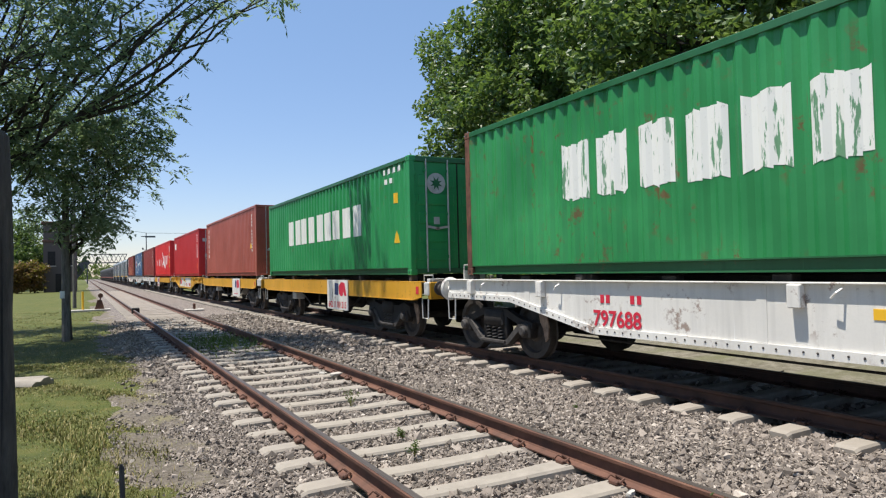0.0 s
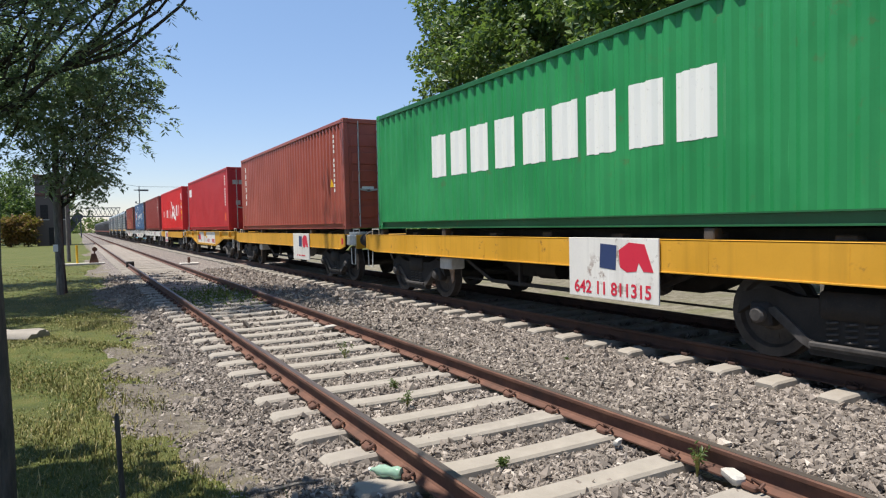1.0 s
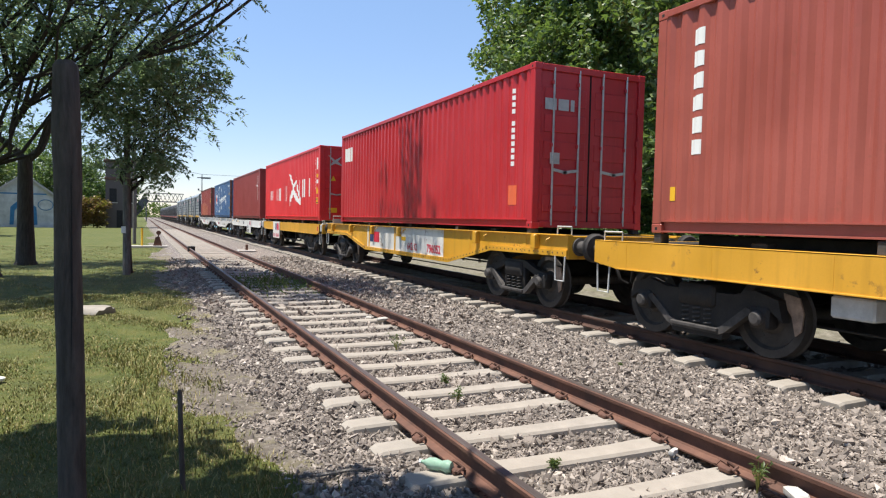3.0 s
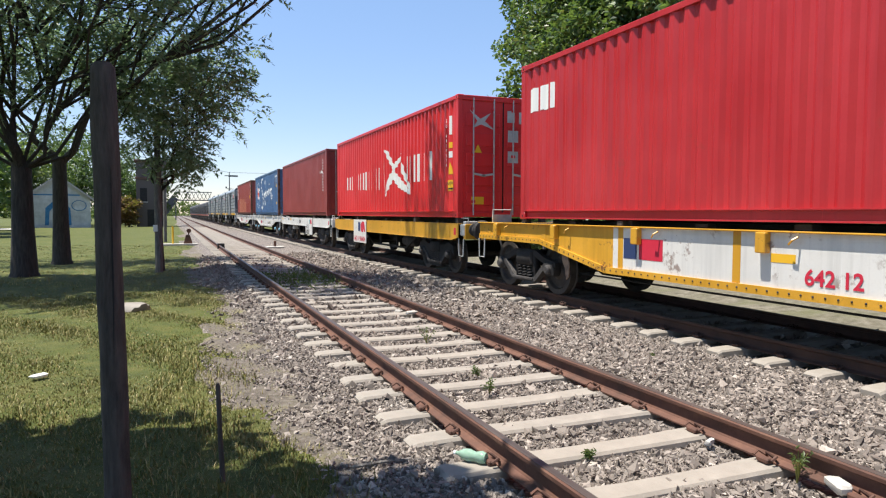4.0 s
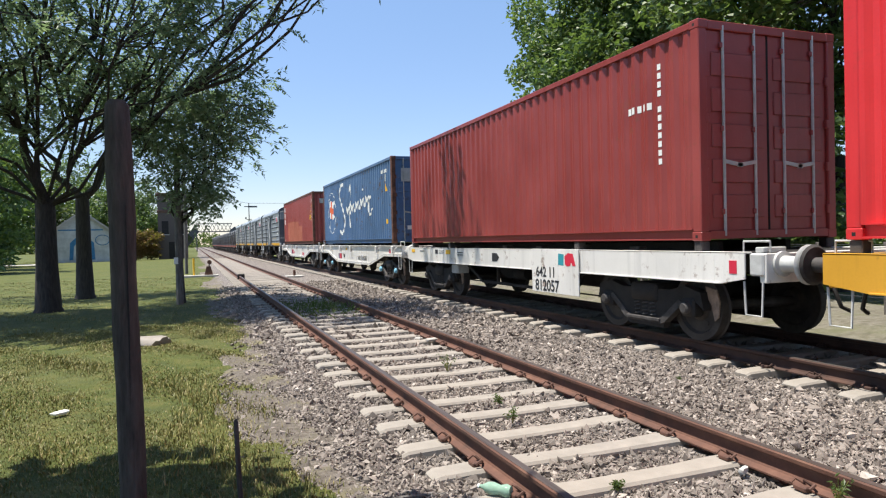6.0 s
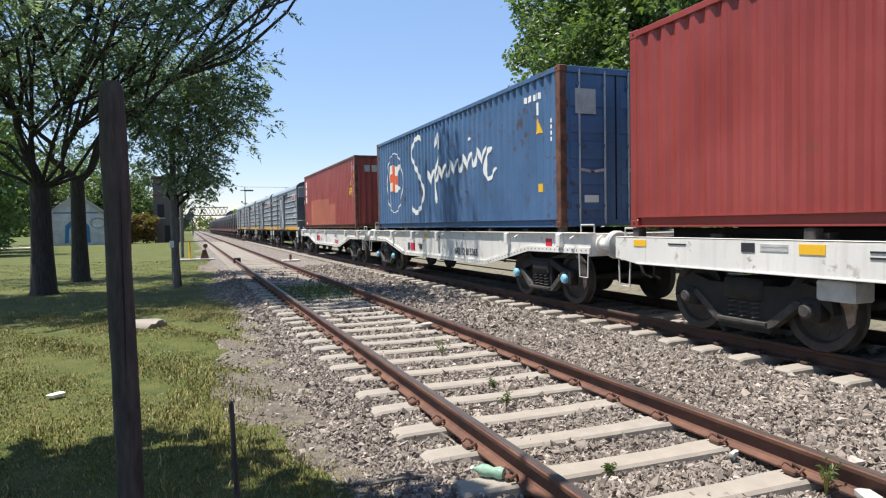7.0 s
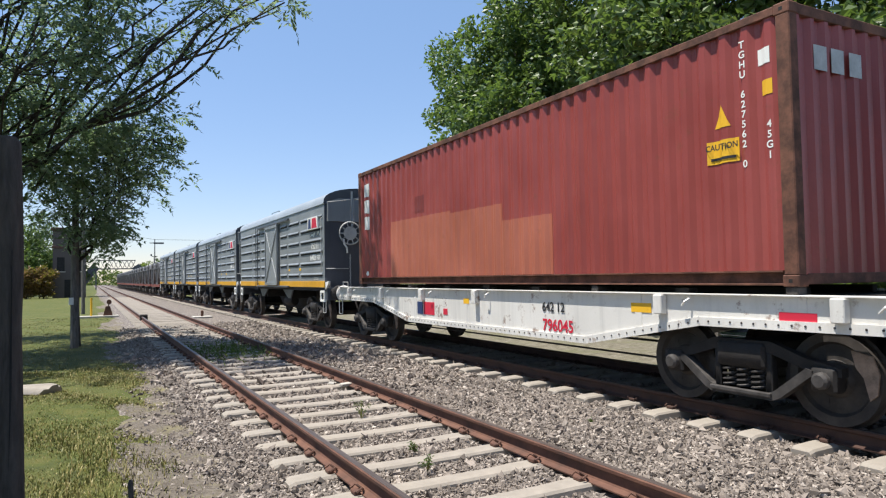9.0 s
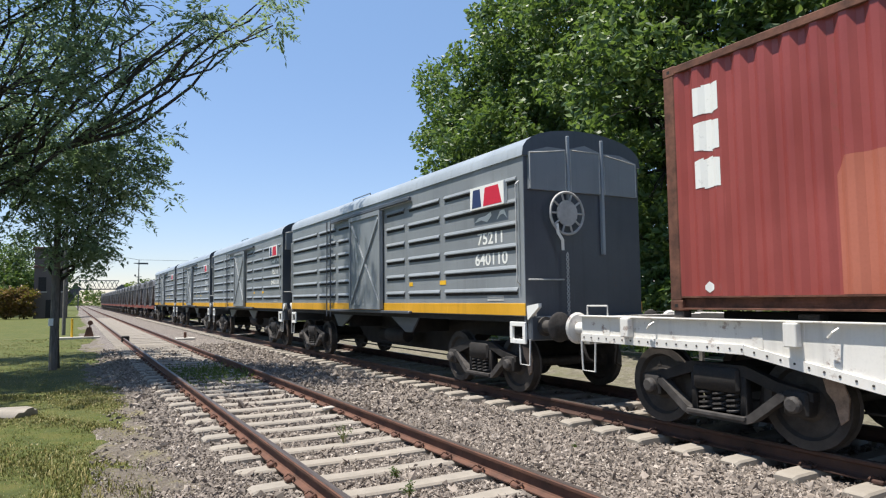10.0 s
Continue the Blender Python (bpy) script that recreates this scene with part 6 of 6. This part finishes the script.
brick_building()
lane = tagged(sheet("road", np.linspace(-60, -14, 12), np.linspace(78, 83, 3), lambda x, y: soil_height(x, y) + 0.06, PALE_CONCRETE), "pale lane beyond the grass", "road", kind="structure")
wire = tagged(new("overhead_wire", Mesh().tube([(-9, 106, 10.6), (-0.4, 113, 9.7), (9.9, 128, 9.15), (22, 132, 9.3), (36, 138, 10.2)], 0.03, 4).data("overhead_wire", IRON)), "thin black wire sagging across the line", "wire")


def far_fence():
    th = tagged(new("wire_fence"), "rough post and wire fence before the trees", "fence")
    th.location = (12.6, 0, -0.08)
    for k in range(20):
        part("post", Mesh().box(-0.05, 0.05, 1.5 * k - 0.05, 1.5 * k + 0.05, -0.1, 1.5, 0.01), GREY_WOOD, th)
    for z in (0.4, 0.8, 1.2, 1.45):
        part("strand", Mesh().tube([(0, 0, z), (0, 28.5, z)], 0.006, 4), HOPPER, th)


far_fence()

# ---------------------------------------------------------------- the train
SPEED = 10.8        # metres a second, towards the camera
TRAIN = []          # (thing, its place along the line at the start, its height)
SEAT = 1.58         # underside of the containers
rnd = random.Random(21)


def load(th, s, z=SEAT):
    TRAIN.append((th, s, z))
    return th


HC, STD = 2.896, 2.591
CY = SEAT           # heights below are given from the sleepers, less the seat


def z(v):
    return v - CY


def big_letters(c, y_left, y_right, z0, z1, n, mat, th, label, fill=0.74, ragged=0.008):
    """A row of plain white blocks in place of a company name."""
    w = (y_left - y_right) / n
    for i in range(n):
        q = []
        a = y_left - c - i * w
        b = a - w * fill
        q += rough_block(b, a, z0, z1, rnd, ragged, 5)
        decal(th, q, mat, label)


# green, badly worn
c = 4.244
g1 = load(container(STD, GREEN_A, "worn green corrugated container with flaking white blocks", True, RUSTY, DARK_GREEN), c)
big_letters(c, 7.58, 0.78, z(2.66), z(3.46), 9, MARK_FLAKED, g1, "large flaking white painted blocks", 0.76, 0.035)
# green, cleaner
c = 18.80
g2 = load(container(STD, GREEN_B, "green corrugated container with large white blocks", True, None, DARK_GREEN), c)
big_letters(c, 22.3, 15.45, z(2.58), z(3.38), 9, MARK_WHITE, g2, "large white painted blocks")
decal(g2, [bar(-4.7 - 0.14 * i, -4.78 - 0.14 * i, 2.32, 2.44) for i in range(7)] + [bar(-4.75 - 0.14 * i, -4.83 - 0.14 * i, 2.10, 2.22) for i in range(4)], MARK_WHITE, "small white number marks")
warning(g2, -5.35, 0.72, 0.24, False)
decal(g2, [bar(-5.40, -5.22, 1.62, 1.85)], MARK_YELLOW, "yellow label")
part("round_emblem", Mesh().lathe([(0.0, 0.23), (-0.006, 0.23)], (-0.55, -LEN / 2 + 0.026, 2.0), "y", 20), PALE_STEEL, g2, "pale round emblem")
part("emblem_star", Mesh().prism([(-0.55 + (0.16 if k % 2 else 0.07) * math.cos(k * math.pi / 8), 2.0 + (0.16 if k % 2 else 0.07) * math.sin(k * math.pi / 8)) for k in range(16)], -LEN / 2 + 0.014, -LEN / 2 + 0.0195, "y"), DARK_GREEN, g2)
part("door_mark", Mesh().box(-0.62, -0.48, -LEN / 2 + 0.026, -LEN / 2 + 0.031, 1.10, 1.26), PALE_STEEL, g2)
for a, b, zz in ((0.30, 0.66, 2.22), (0.40, 0.62, 2.06), (0.36, 0.66, 1.70), (0.36, 0.62, 1.5), (0.36, 0.66, 1.3)):
    part("door_mark", Mesh().box(a, b, -LEN / 2 + 0.026, -LEN / 2 + 0.031, zz, zz + 0.07), PALE_STEEL, g2, "pale bar of small print")
# red-brown
c = 33.17
br = load(container(HC, BROWN, "red-brown corrugated container with small white marks", True, None, None), c)
decal(br, [q for i in range(6) for q in rough_block(5.30, 5.48, 2.33 - i * 0.27, 2.52 - i * 0.27, rnd, 0.01, 1)], MARK_WHITE, "column of white blocks")
number_column(br, -5.3, 2.55, 11, 0.12)
warning(br, -5.05, 1.15, 0.2, False)
decal(br, [bar(5.72, 5.82, 0.42, 0.60)], MARK_YELLOW, "yellow label")
part("door_label", Mesh().box(0.20, 0.62, -LEN / 2 + 0.026, -LEN / 2 + 0.031, 1.8, 2.2), MARK_WHITE, br, "white data plate")
part("door_label", Mesh().box(-0.72, -0.38, -LEN / 2 + 0.026, -LEN / 2 + 0.031, 1.05, 1.12), MARK_WHITE, br)
# crimson
c = 48.36
ca = load(container(HC, RED_A, "crimson corrugated container with small white block mark", True), c)
decal(ca, rough_block(5.52, 5.80, 1.98, 2.42, rnd, 0.01, 2) + rough_block(5.14, 5.44, 1.98, 2.42, rnd, 0.01, 2) + rough_block(4.96, 5.06, 1.98, 2.42, rnd, 0.01, 1), MARK_WHITE, "white block mark")
number_column(ca, -5.35, 2.55, 11, 0.11)
decal(ca, [bar(-5.55, -5.25, 0.42, 0.78)], MARK_ORANGE, "orange label")
for k, (a, b) in enumerate(((-0.98, -0.74), (-0.70, -0.48), (-0.44, -0.36))):
    part("door_mark", Mesh().box(a, b, -LEN / 2 + 0.026, -LEN / 2 + 0.030, 2.10, 2.30), PALE_STEEL, ca, "pale block mark")
part("door_mark", Mesh().box(-0.85, -0.65, -LEN / 2 + 0.026, -LEN / 2 + 0.030, 1.15, 1.35), PALE_STEEL, ca)
# bright red
c = 63.58
ha = load(container(HC, RED_B, "bright red corrugated container with white bird-like shape", True), c)
tops = [(4.51 - i * 0.64, 4.51 - i * 0.64 - 0.40) for i in range(7)]
q = []
for i, (a, b) in enumerate(tops):
    k = i / 7
    q += [bar(a - 0.07, a, z(2.56) - 0.02 * i, z(3.03) + 0.02 * i), bar(b, b + 0.06, z(2.56) - 0.02 * i, z(3.03) + 0.02 * i)]
decal(ha, q, MARK_WHITE, "row of thin white strokes")
q = []
for a, b in ((-2.42, -2.72), (-3.02, -3.42), (-3.74, -4.34)):
    q += [bar(a - 0.09, a, z(2.55), z(3.30)), bar(b, b + 0.12, z(2.55), z(3.30))]
decal(ha, q, MARK_WHITE, "row of thin white strokes")
bird = [(1.05, 2.06, 2.10, 0.62, 1.78, 2.04), (0.62, 1.78, 2.04, -0.10, 1.38, 1.60), (-0.10, 1.38, 1.60, -0.75, 1.58, 1.74), (-0.75, 1.58, 1.74, -1.02, 1.86, 1.88),
        (0.95, 0.62, 0.70, 0.55, 0.86, 1.24), (0.55, 0.86, 1.24, -0.05, 1.12, 1.42), (-0.05, 1.12, 1.42, -0.70, 0.86, 1.20), (-0.70, 0.86, 1.20, -1.95, 0.62, 0.74), (-1.0, 1.30, 1.62, -1.95, 0.70, 0.86),
        (1.12, 1.96, 2.08, 0.92, 0.62, 0.72)]
decal(ha, [((a + 0.4) * 0.82 - 1.42, p, q2, (b + 0.4) * 0.82 - 1.42, r2, s2) for a, p, q2, b, r2, s2 in bird], MARK_WHITE, "white winged shape")
number_column(ha, -5.38, 2.40, "SU 4419579", 0.108)
decal(ha, [bar(-5.66, -5.56, 2.0, 2.45), bar(-5.68, -5.54, 1.45, 1.6)], MARK_WHITE, "white number marks")
decal(ha, [bar(-5.68, -5.54, 1.68, 1.82)], MARK_YELLOW, "yellow label")
warning(ha, -5.60, 1.05, 0.26, True)
for a, b, zz in ((0.12, 0.40, 1.95), (0.12, 0.40, 1.45), (0.55, 0.78, 2.0), (0.55, 0.78, 1.45), (0.55, 0.75, 0.9), (0.10, 0.30, 2.42), (0.42, 0.66, 2.40)):
    part("door_label", Mesh().box(a, b, -LEN / 2 + 0.026, -LEN / 2 + 0.031, zz - 0.12, zz + 0.16), PALE_STEEL, ha, "white data label")
part("door_label", Mesh().box(-0.85, -0.52, -LEN / 2 + 0.026, -LEN / 2 + 0.031, 0.32, 0.50), MARK_YELLOW, ha, "yellow label")
part("door_mark", Mesh().prism([(-0.9, 2.55), (-0.62, 2.35), (-0.35, 2.5), (-0.5, 2.3), (-0.25, 2.1), (-0.6, 2.22), (-0.82, 2.12), (-0.7, 2.3)], -LEN / 2 + 0.026, -LEN / 2 + 0.030, "y"), PALE_STEEL, ha, "white winged shape")
part("warning_triangle", Mesh().prism([(-0.78, 1.55), (-0.58, 1.55), (-0.68, 1.75)], -LEN / 2 + 0.026, -LEN / 2 + 0.030, "y"), MARK_YELLOW, ha)
# maroon
c = 77.8
mr = load(container(HC, MAROON, "plain maroon corrugated container with rust scuffs", True), c)
number_column(mr, -5.3, 2.5, 11, 0.11)
decal(mr, [bar(-4.55 - 0.12 * i, -4.62 - 0.12 * i, 1.9, 2.0) for i in range(5)], MARK_WHITE, "small white marks")
# blue
c = 91.98
bl = load(container(HC, BLUE, "faded blue corrugated container with brushed white strokes", True, RUSTY, None), c)
strokes = [[(1.43, 2.48), (1.74, 2.60), (2.18, 2.45), (2.27, 2.05), (1.78, 1.58), (1.34, 1.12), (1.45, 0.70), (1.98, 0.44), (2.44, 0.66)],
           [(0.32, 2.15), (0.13, 2.50), (0.06, 2.10), (0.34, 1.35), (0.26, 0.66)],
           [(1.0 - 0.105 * i, 1.36 + 0.008 * i + (0.16 if i % 4 == 1 else -0.16 if i % 4 == 3 else 0.0)) for i in range(38)],
           [(-3.20, 1.76), (-2.96, 1.62), (-2.86, 1.25), (-3.08, 1.08), (-3.42, 1.30)], [(-1.96, 2.06), (-2.02, 2.12)]]


def flowing(pts, n=5):
    """A smooth curve through (y, z) points."""
    p = list(pts)
    out = []
    for i in range(len(p) - 1):
        a, b, c2, d = p[max(i - 1, 0)], p[i], p[i + 1], p[min(i + 2, len(p) - 1)]
        for k in range(n):
            t = k / n
            out.append(tuple(0.5 * (2 * b[j] + (c2[j] - a[j]) * t + (2 * a[j] - 5 * b[j] + 4 * c2[j] - d[j]) * t * t + (3 * b[j] - a[j] - 3 * c2[j] + d[j]) * t ** 3) for j in (0, 1)))
    return out + [p[-1]]




def brush(points, w, lift=0.005):
    """A round-ended painted stroke through (y, z) points that follows the corrugation."""
    fine = [points[0]]
    for a, b in zip(points, points[1:]):
        k = max(1, math.ceil(math.dist(a, b) / 0.012))
        fine += [(a[0] + (b[0] - a[0]) * i / k, a[1] + (b[1] - a[1]) * i / k) for i in range(1, k + 1)]
    m, n = Mesh(), len(fine)
    for i, (y, z2) in enumerate(fine):
        (ya, za), (yb, zb) = fine[max(i - 4, 0)], fine[min(i + 4, n - 1)]
        d = max(math.hypot(yb - ya, zb - za), 1e-6)
        hw = w / 2 * min(1.0, 0.45 + 0.05 * i, 0.45 + 0.05 * (n - 1 - i)) * (0.84 + 0.22 * math.sin(i * 0.045))
        for k in range(9):
            o = (k / 4 - 1) * hw
            py, pz = y - (zb - za) / d * o, z2 + (yb - ya) / d * o
            m.v.append((FACE - lift + wave(py), py, pz))
    m.f = [(9 * i + k, 9 * i + k + 1, 9 * i + k + 10, 9 * i + k + 9) for i in range(n - 1) for k in range(8)]
    return m


for k, stroke in enumerate(strokes):
    part("marking", brush(flowing(stroke), 0.135 if k in (0, 3) else 0.115, 0.005 + 0.001 * k), MARK_WHITE, bl, "brushed white cursive stroke")
ring = [(4.13 + 0.86 * math.cos(t), 1.44 + 0.95 * math.sin(t)) for t in np.linspace(0, 2 * math.pi, 33)]
part("marking", brush(ring, 0.04), MARK_WHITE, bl, "thin white ring")
for k in range(3):
    decal(bl, ribbon([(4.74 - 0.06 * k, 2.02 - 0.25 * k), (4.60 - 0.06 * k, 0.66)], 0.03), MARK_WHITE, "thin white pole stroke")
wavy = lambda y: 0.06 * math.sin((4.65 - y) * 5.5)
flag = [(4.62, 1.14, 1.98), (4.40, 1.14, 1.98), (4.18, 1.14, 1.98), (3.96, 1.16, 1.99), (3.74, 1.20, 2.00), (3.56, 1.24, 2.02)]
for (ya, ba, ta), (yb, bb, tb) in zip(flag, flag[1:]):
    wa, wb = wavy(ya), wavy(yb)
    last = yb < 3.6
    decal(bl, [(ya, ba + wa, 1.42 + wa, yb, bb + wb, (1.30 if last else 1.42) + wb)], MARK_WHITE, "white lower half of a flag shape")
    decal(bl, [(ya, 1.70 + wa, ta + wa, yb, (1.88 if last else 1.70) + wb, tb + wb)], MARK_WHITE, "white upper half of a flag shape")
    if not last:
        decal(bl, [(ya, 1.42 + wa, 1.70 + wa, yb, 1.42 + wb, 1.70 + wb)], MARK_ORANGE, "orange band of a flag shape")
decal(bl, [(4.34, 1.14 + wavy(4.34), 1.98 + wavy(4.34), 4.08, 1.15 + wavy(4.08), 1.98 + wavy(4.08))], MARK_ORANGE, "orange upright of a flag shape", lift=0.007)
warning(bl, -5.28, 1.78, 0.26, False)
decal(bl, [bar(-5.395, -5.285, 0.67, 0.83)], MARK_YELLOW, "yellow label")
number_column(bl, -5.72, 2.0, 4, 0.10)
decal(bl, [bar(-4.75 - 0.11 * i, -4.82 - 0.11 * i, 2.42, 2.54) for i in range(6)] + rough_block(-5.32, -5.18, 2.12, 2.36, rnd, 0.0, 1), MARK_WHITE, "small white marks")
part("door_label", Mesh().box(-0.88, -0.45, -LEN / 2 + 0.026, -LEN / 2 + 0.031, 2.05, 2.5), PALE_STEEL, bl, "pale data plate")
part("door_label", Mesh().box(-0.70, -0.40, -LEN / 2 + 0.026, -LEN / 2 + 0.031, 0.45, 0.58), MARK_WHITE, bl)
# oxide red with a primer patch
c = 107.5
tx = load(container(HC, OXIDE, "oxide-red corrugated container with paler primer patch", False, RUSTY, RUSTY), c)
decal(tx, [bar(1.1, 4.02, 0.17, 1.45), (4.02, 0.17, 1.44, 4.10, 0.17, 1.28), bar(-0.7, 1.1, 0.17, 1.40), bar(-2.1, -0.7, 0.17, 1.10)], OXIDE_PATCH, "paler primer patch", "primer_patch")
decal(tx, [bar(2.25, 2.75, 1.55, 1.9)], REPAIR_PAINT, "darker repair patch", "repair_patch")
for a, zz in ((5.51, 2.22), (5.51, 1.80), (5.51, 1.38)):
    decal(tx, rough_block(a - 0.17, a + 0.17, zz, zz + 0.33, rnd, 0.02, 3), MARK_WHITE, "white block mark")
number_column(tx, -5.53, 2.66, "TGHU 627562 0", 0.098)
number_column(tx, -5.83, 1.74, "45G1", 0.098)
decal(tx, rough_block(-5.86, -5.70, 2.33, 2.50, rnd, 0.0, 1), MARK_WHITE, "white label")
decal(tx, [bar(-5.88, -5.74, 2.00, 2.16)], MARK_YELLOW, "yellow label")
warning(tx, -5.24, 1.77, 0.22, True, 0.0)
decal(tx, [(5.60, 0.24, 0.28, 5.56, 0.20, 0.33), (5.56, 0.20, 0.33, 5.51, 0.24, 0.29)], MARK_WHITE, "white smear")
for k, a in enumerate((-0.82, -0.52, -0.20)):
    part("end_mark", Mesh().box(a, a + 0.22, -LEN / 2 + 0.008, -LEN / 2 + 0.012, 2.24, 2.5), PALE_STEEL, tx, "white block mark")
for k in range(11):
    part("end_mark", Mesh().box(0.72, 0.79, -LEN / 2 + 0.008, -LEN / 2 + 0.012, 2.3 - k * 0.13 - 0.1 * (k > 3), 2.4 - k * 0.13 - 0.1 * (k > 3)), PALE_STEEL, tx)
part("end_label", Mesh().box(0.40, 0.72, -LEN / 2 + 0.008, -LEN / 2 + 0.012, 0.42, 0.62), MARK_YELLOW, tx, "yellow caution label")

# wagons
load(belly_wagon(7.1, 0.24, WHITE_W, "white riveted container wagon with red number", [(("797688", 0.30, 2.55, 0.97), MARK_RED)],
                 [((2.78 - 0.11 * k, 2.85 - 0.11 * k, 1.19, 1.30), MARK_RED) for k in range(2)] + [((2.10 + 0.12 * k, 2.17 + 0.12 * k, 1.19, 1.30), MARK_RED) for k in range(2)] + [((-1.25, -0.70, 1.16, 1.26), MARK_YELLOW)]), 4.0, 0)
load(straight_wagon(6.85, 0.05, YELLOW, "yellow container wagon with white number plate", -1.55,
                    [(("642 11 811315", 0.235, 0.0, 0.78), MARK_RED)]), 18.75, 0)
load(straight_wagon(7.0, -0.23, YELLOW, "yellow container wagon with torn white plate", -2.6,
                    [(("- -- ----", 0.30, 0.0, 0.80), MARK_RED)], bogie_at=5.15, cut=0.65), 33.4, 0)
load(belly_wagon(7.55, -0.39, YELLOW, "yellow riveted container wagon with white panels", [(("642 12", 0.24, -0.85, 1.0), MARK_RED), (("796052", 0.27, -2.2, 1.0), MARK_RED)],
                 [((-2.75, 2.81, 0.78, 1.475), WHITE_W), ((2.25, 2.55, 1.02, 1.32), MARK_NAVY), ((1.70, 2.20, 1.02, 1.32), MARK_RED), ((-0.40, -0.08, 1.14, 1.24), MARK_YELLOW)], YELLOW, bogie_at=5.73), 48.75, 0)
load(straight_wagon(6.4, 0.08, YELLOW, "yellow container wagon with white number plate", 2.45,
                    [(("642 11 906404", 0.235, 0.0, 0.78), MARK_RED)], bogie_at=4.3), 63.5, 0)
white_flat = load(straight_wagon(6.75, 0.35, WHITE_W, "white container wagon with black number", -2.1,
                    [(("642 11", 0.26, 0.30, 1.02), MARK_BLACK), (("812057", 0.29, 0.26, 0.77), MARK_BLACK)], (-0.28, 0.06, 0.62), MARK_TEAL), 77.45, 0)
for y0, y1, z0, z1, mt, what in ((6.02, 6.30, 1.31, 1.40, MARK_YELLOW, "yellow label"), (3.14, 3.46, 1.29, 1.40, MARK_YELLOW, "yellow label"), (4.06, 4.26, 1.29, 1.40, MARK_BLACK, "black painted square"),
                                (3.60, 3.98, 1.36, 1.39, PALE_STEEL, "bar of small print"), (3.60, 3.98, 1.31, 1.34, PALE_STEEL, "bar of small print"), (2.30, 2.66, 1.27, 1.29, MARK_BLACK, "bar of small print"),
                                (2.30, 2.66, 1.33, 1.35, MARK_BLACK, "bar of small print"), (5.2, 5.55, 1.345, 1.365, MARK_BLACK, "bar of small print")):
    part("label", Mesh().box(-1.272, -1.266, y0, y1, z0, z1), mt, white_flat, what)
part("arrow_mark", Mesh().prism([(0.62, 1.17), (0.62, 1.35), (0.38, 1.35), (0.26, 1.26), (0.38, 1.17)], -1.270, -1.266).prism([(0.58, 1.20), (0.58, 1.32), (0.40, 1.32), (0.31, 1.26), (0.40, 1.20)], -1.272, -1.2702), MARK_BLACK, white_flat, "black arrow-shaped outline")
load(belly_wagon(7.15, -0.17, WHITE_W, "white riveted container wagon with black number", [(("642 12 815365", 0.23, -1.85, 1.0), MARK_BLACK)],
                 logo_blocks(2.45, 0.92, 0.22) + [((1.35, 1.6, 0.98, 1.12), MARK_BLACK), ((-5.9, -5.68, 1.24, 1.38), MARK_RED), ((0.9, 1.15, 1.3, 1.4), MARK_YELLOW)], None, PALE_BLUE, bogie_at=5.32), 92.15, 0)
load(belly_wagon(7.55, -0.15, WHITE_W, "white riveted container wagon with red number", [(("796045", 0.25, -2.35, 0.96), MARK_RED), (("642 12", 0.20, -2.25, 1.24), MARK_BLACK)],
                 logo_blocks(2.25, 0.95, 0.26) + [((1.15, 1.32, 0.98, 1.1), MARK_RED), ((0.3, 0.5, 1.22, 1.32), MARK_YELLOW), ((-4.25, -3.9, 1.24, 1.36), MARK_YELLOW), ((-6.4, -6.0, 1.17, 1.32), MARK_RED)], bogie_at=5.45, plate=False), 107.65, 0)
box = load(vented_wagon(6.3, "grey ribbed covered wagon with yellow sill stripe"), 122.74, 0)
for k in range(1, 4):
    w = copy_thing(box, Matrix())
    for o in w.children_recursive:
        if o.name.startswith("wheelset"):
            SPINNING.append((o, o.location.y, o.location.z))
    load(w, 122.74 + 13.75 * k, 0)
hop = load(hopper_wagon(5.6, "dark grey hopper wagon on rust-red frame"), 177.2, 0)
for k in range(1, 11):
    load(copy_thing(hop, Matrix()), 177.2 + 12.0 * k, 0)
for th, s, zz in TRAIN:
    th.location = (TRACK_B, s, zz)

# the tracks last: they have the most pieces
lay_track("track_near", TRACK_A, 0.0, 3.88, "empty rusty railway track on concrete sleepers", RAIL)
lay_track("track_far", TRACK_B, LIFT_B, 4.16, "railway track on concrete sleepers under the train", RAIL_SHADED)


def motions():
    """The train rolls past at a steady speed, and its wheels turn."""
    for th, s, zz in TRAIN:
        walk(th, [(t, pose(TRACK_B, s - SPEED * t, zz)) for t in range(11)])
    turn = math.degrees(SPEED / WHEEL_R)
    for w, y, zz in SPINNING:
        walk(w, [(k / FPS, pose(0, y, zz, turn * k / FPS)) for k in range(10 * FPS + 1)])


motions()
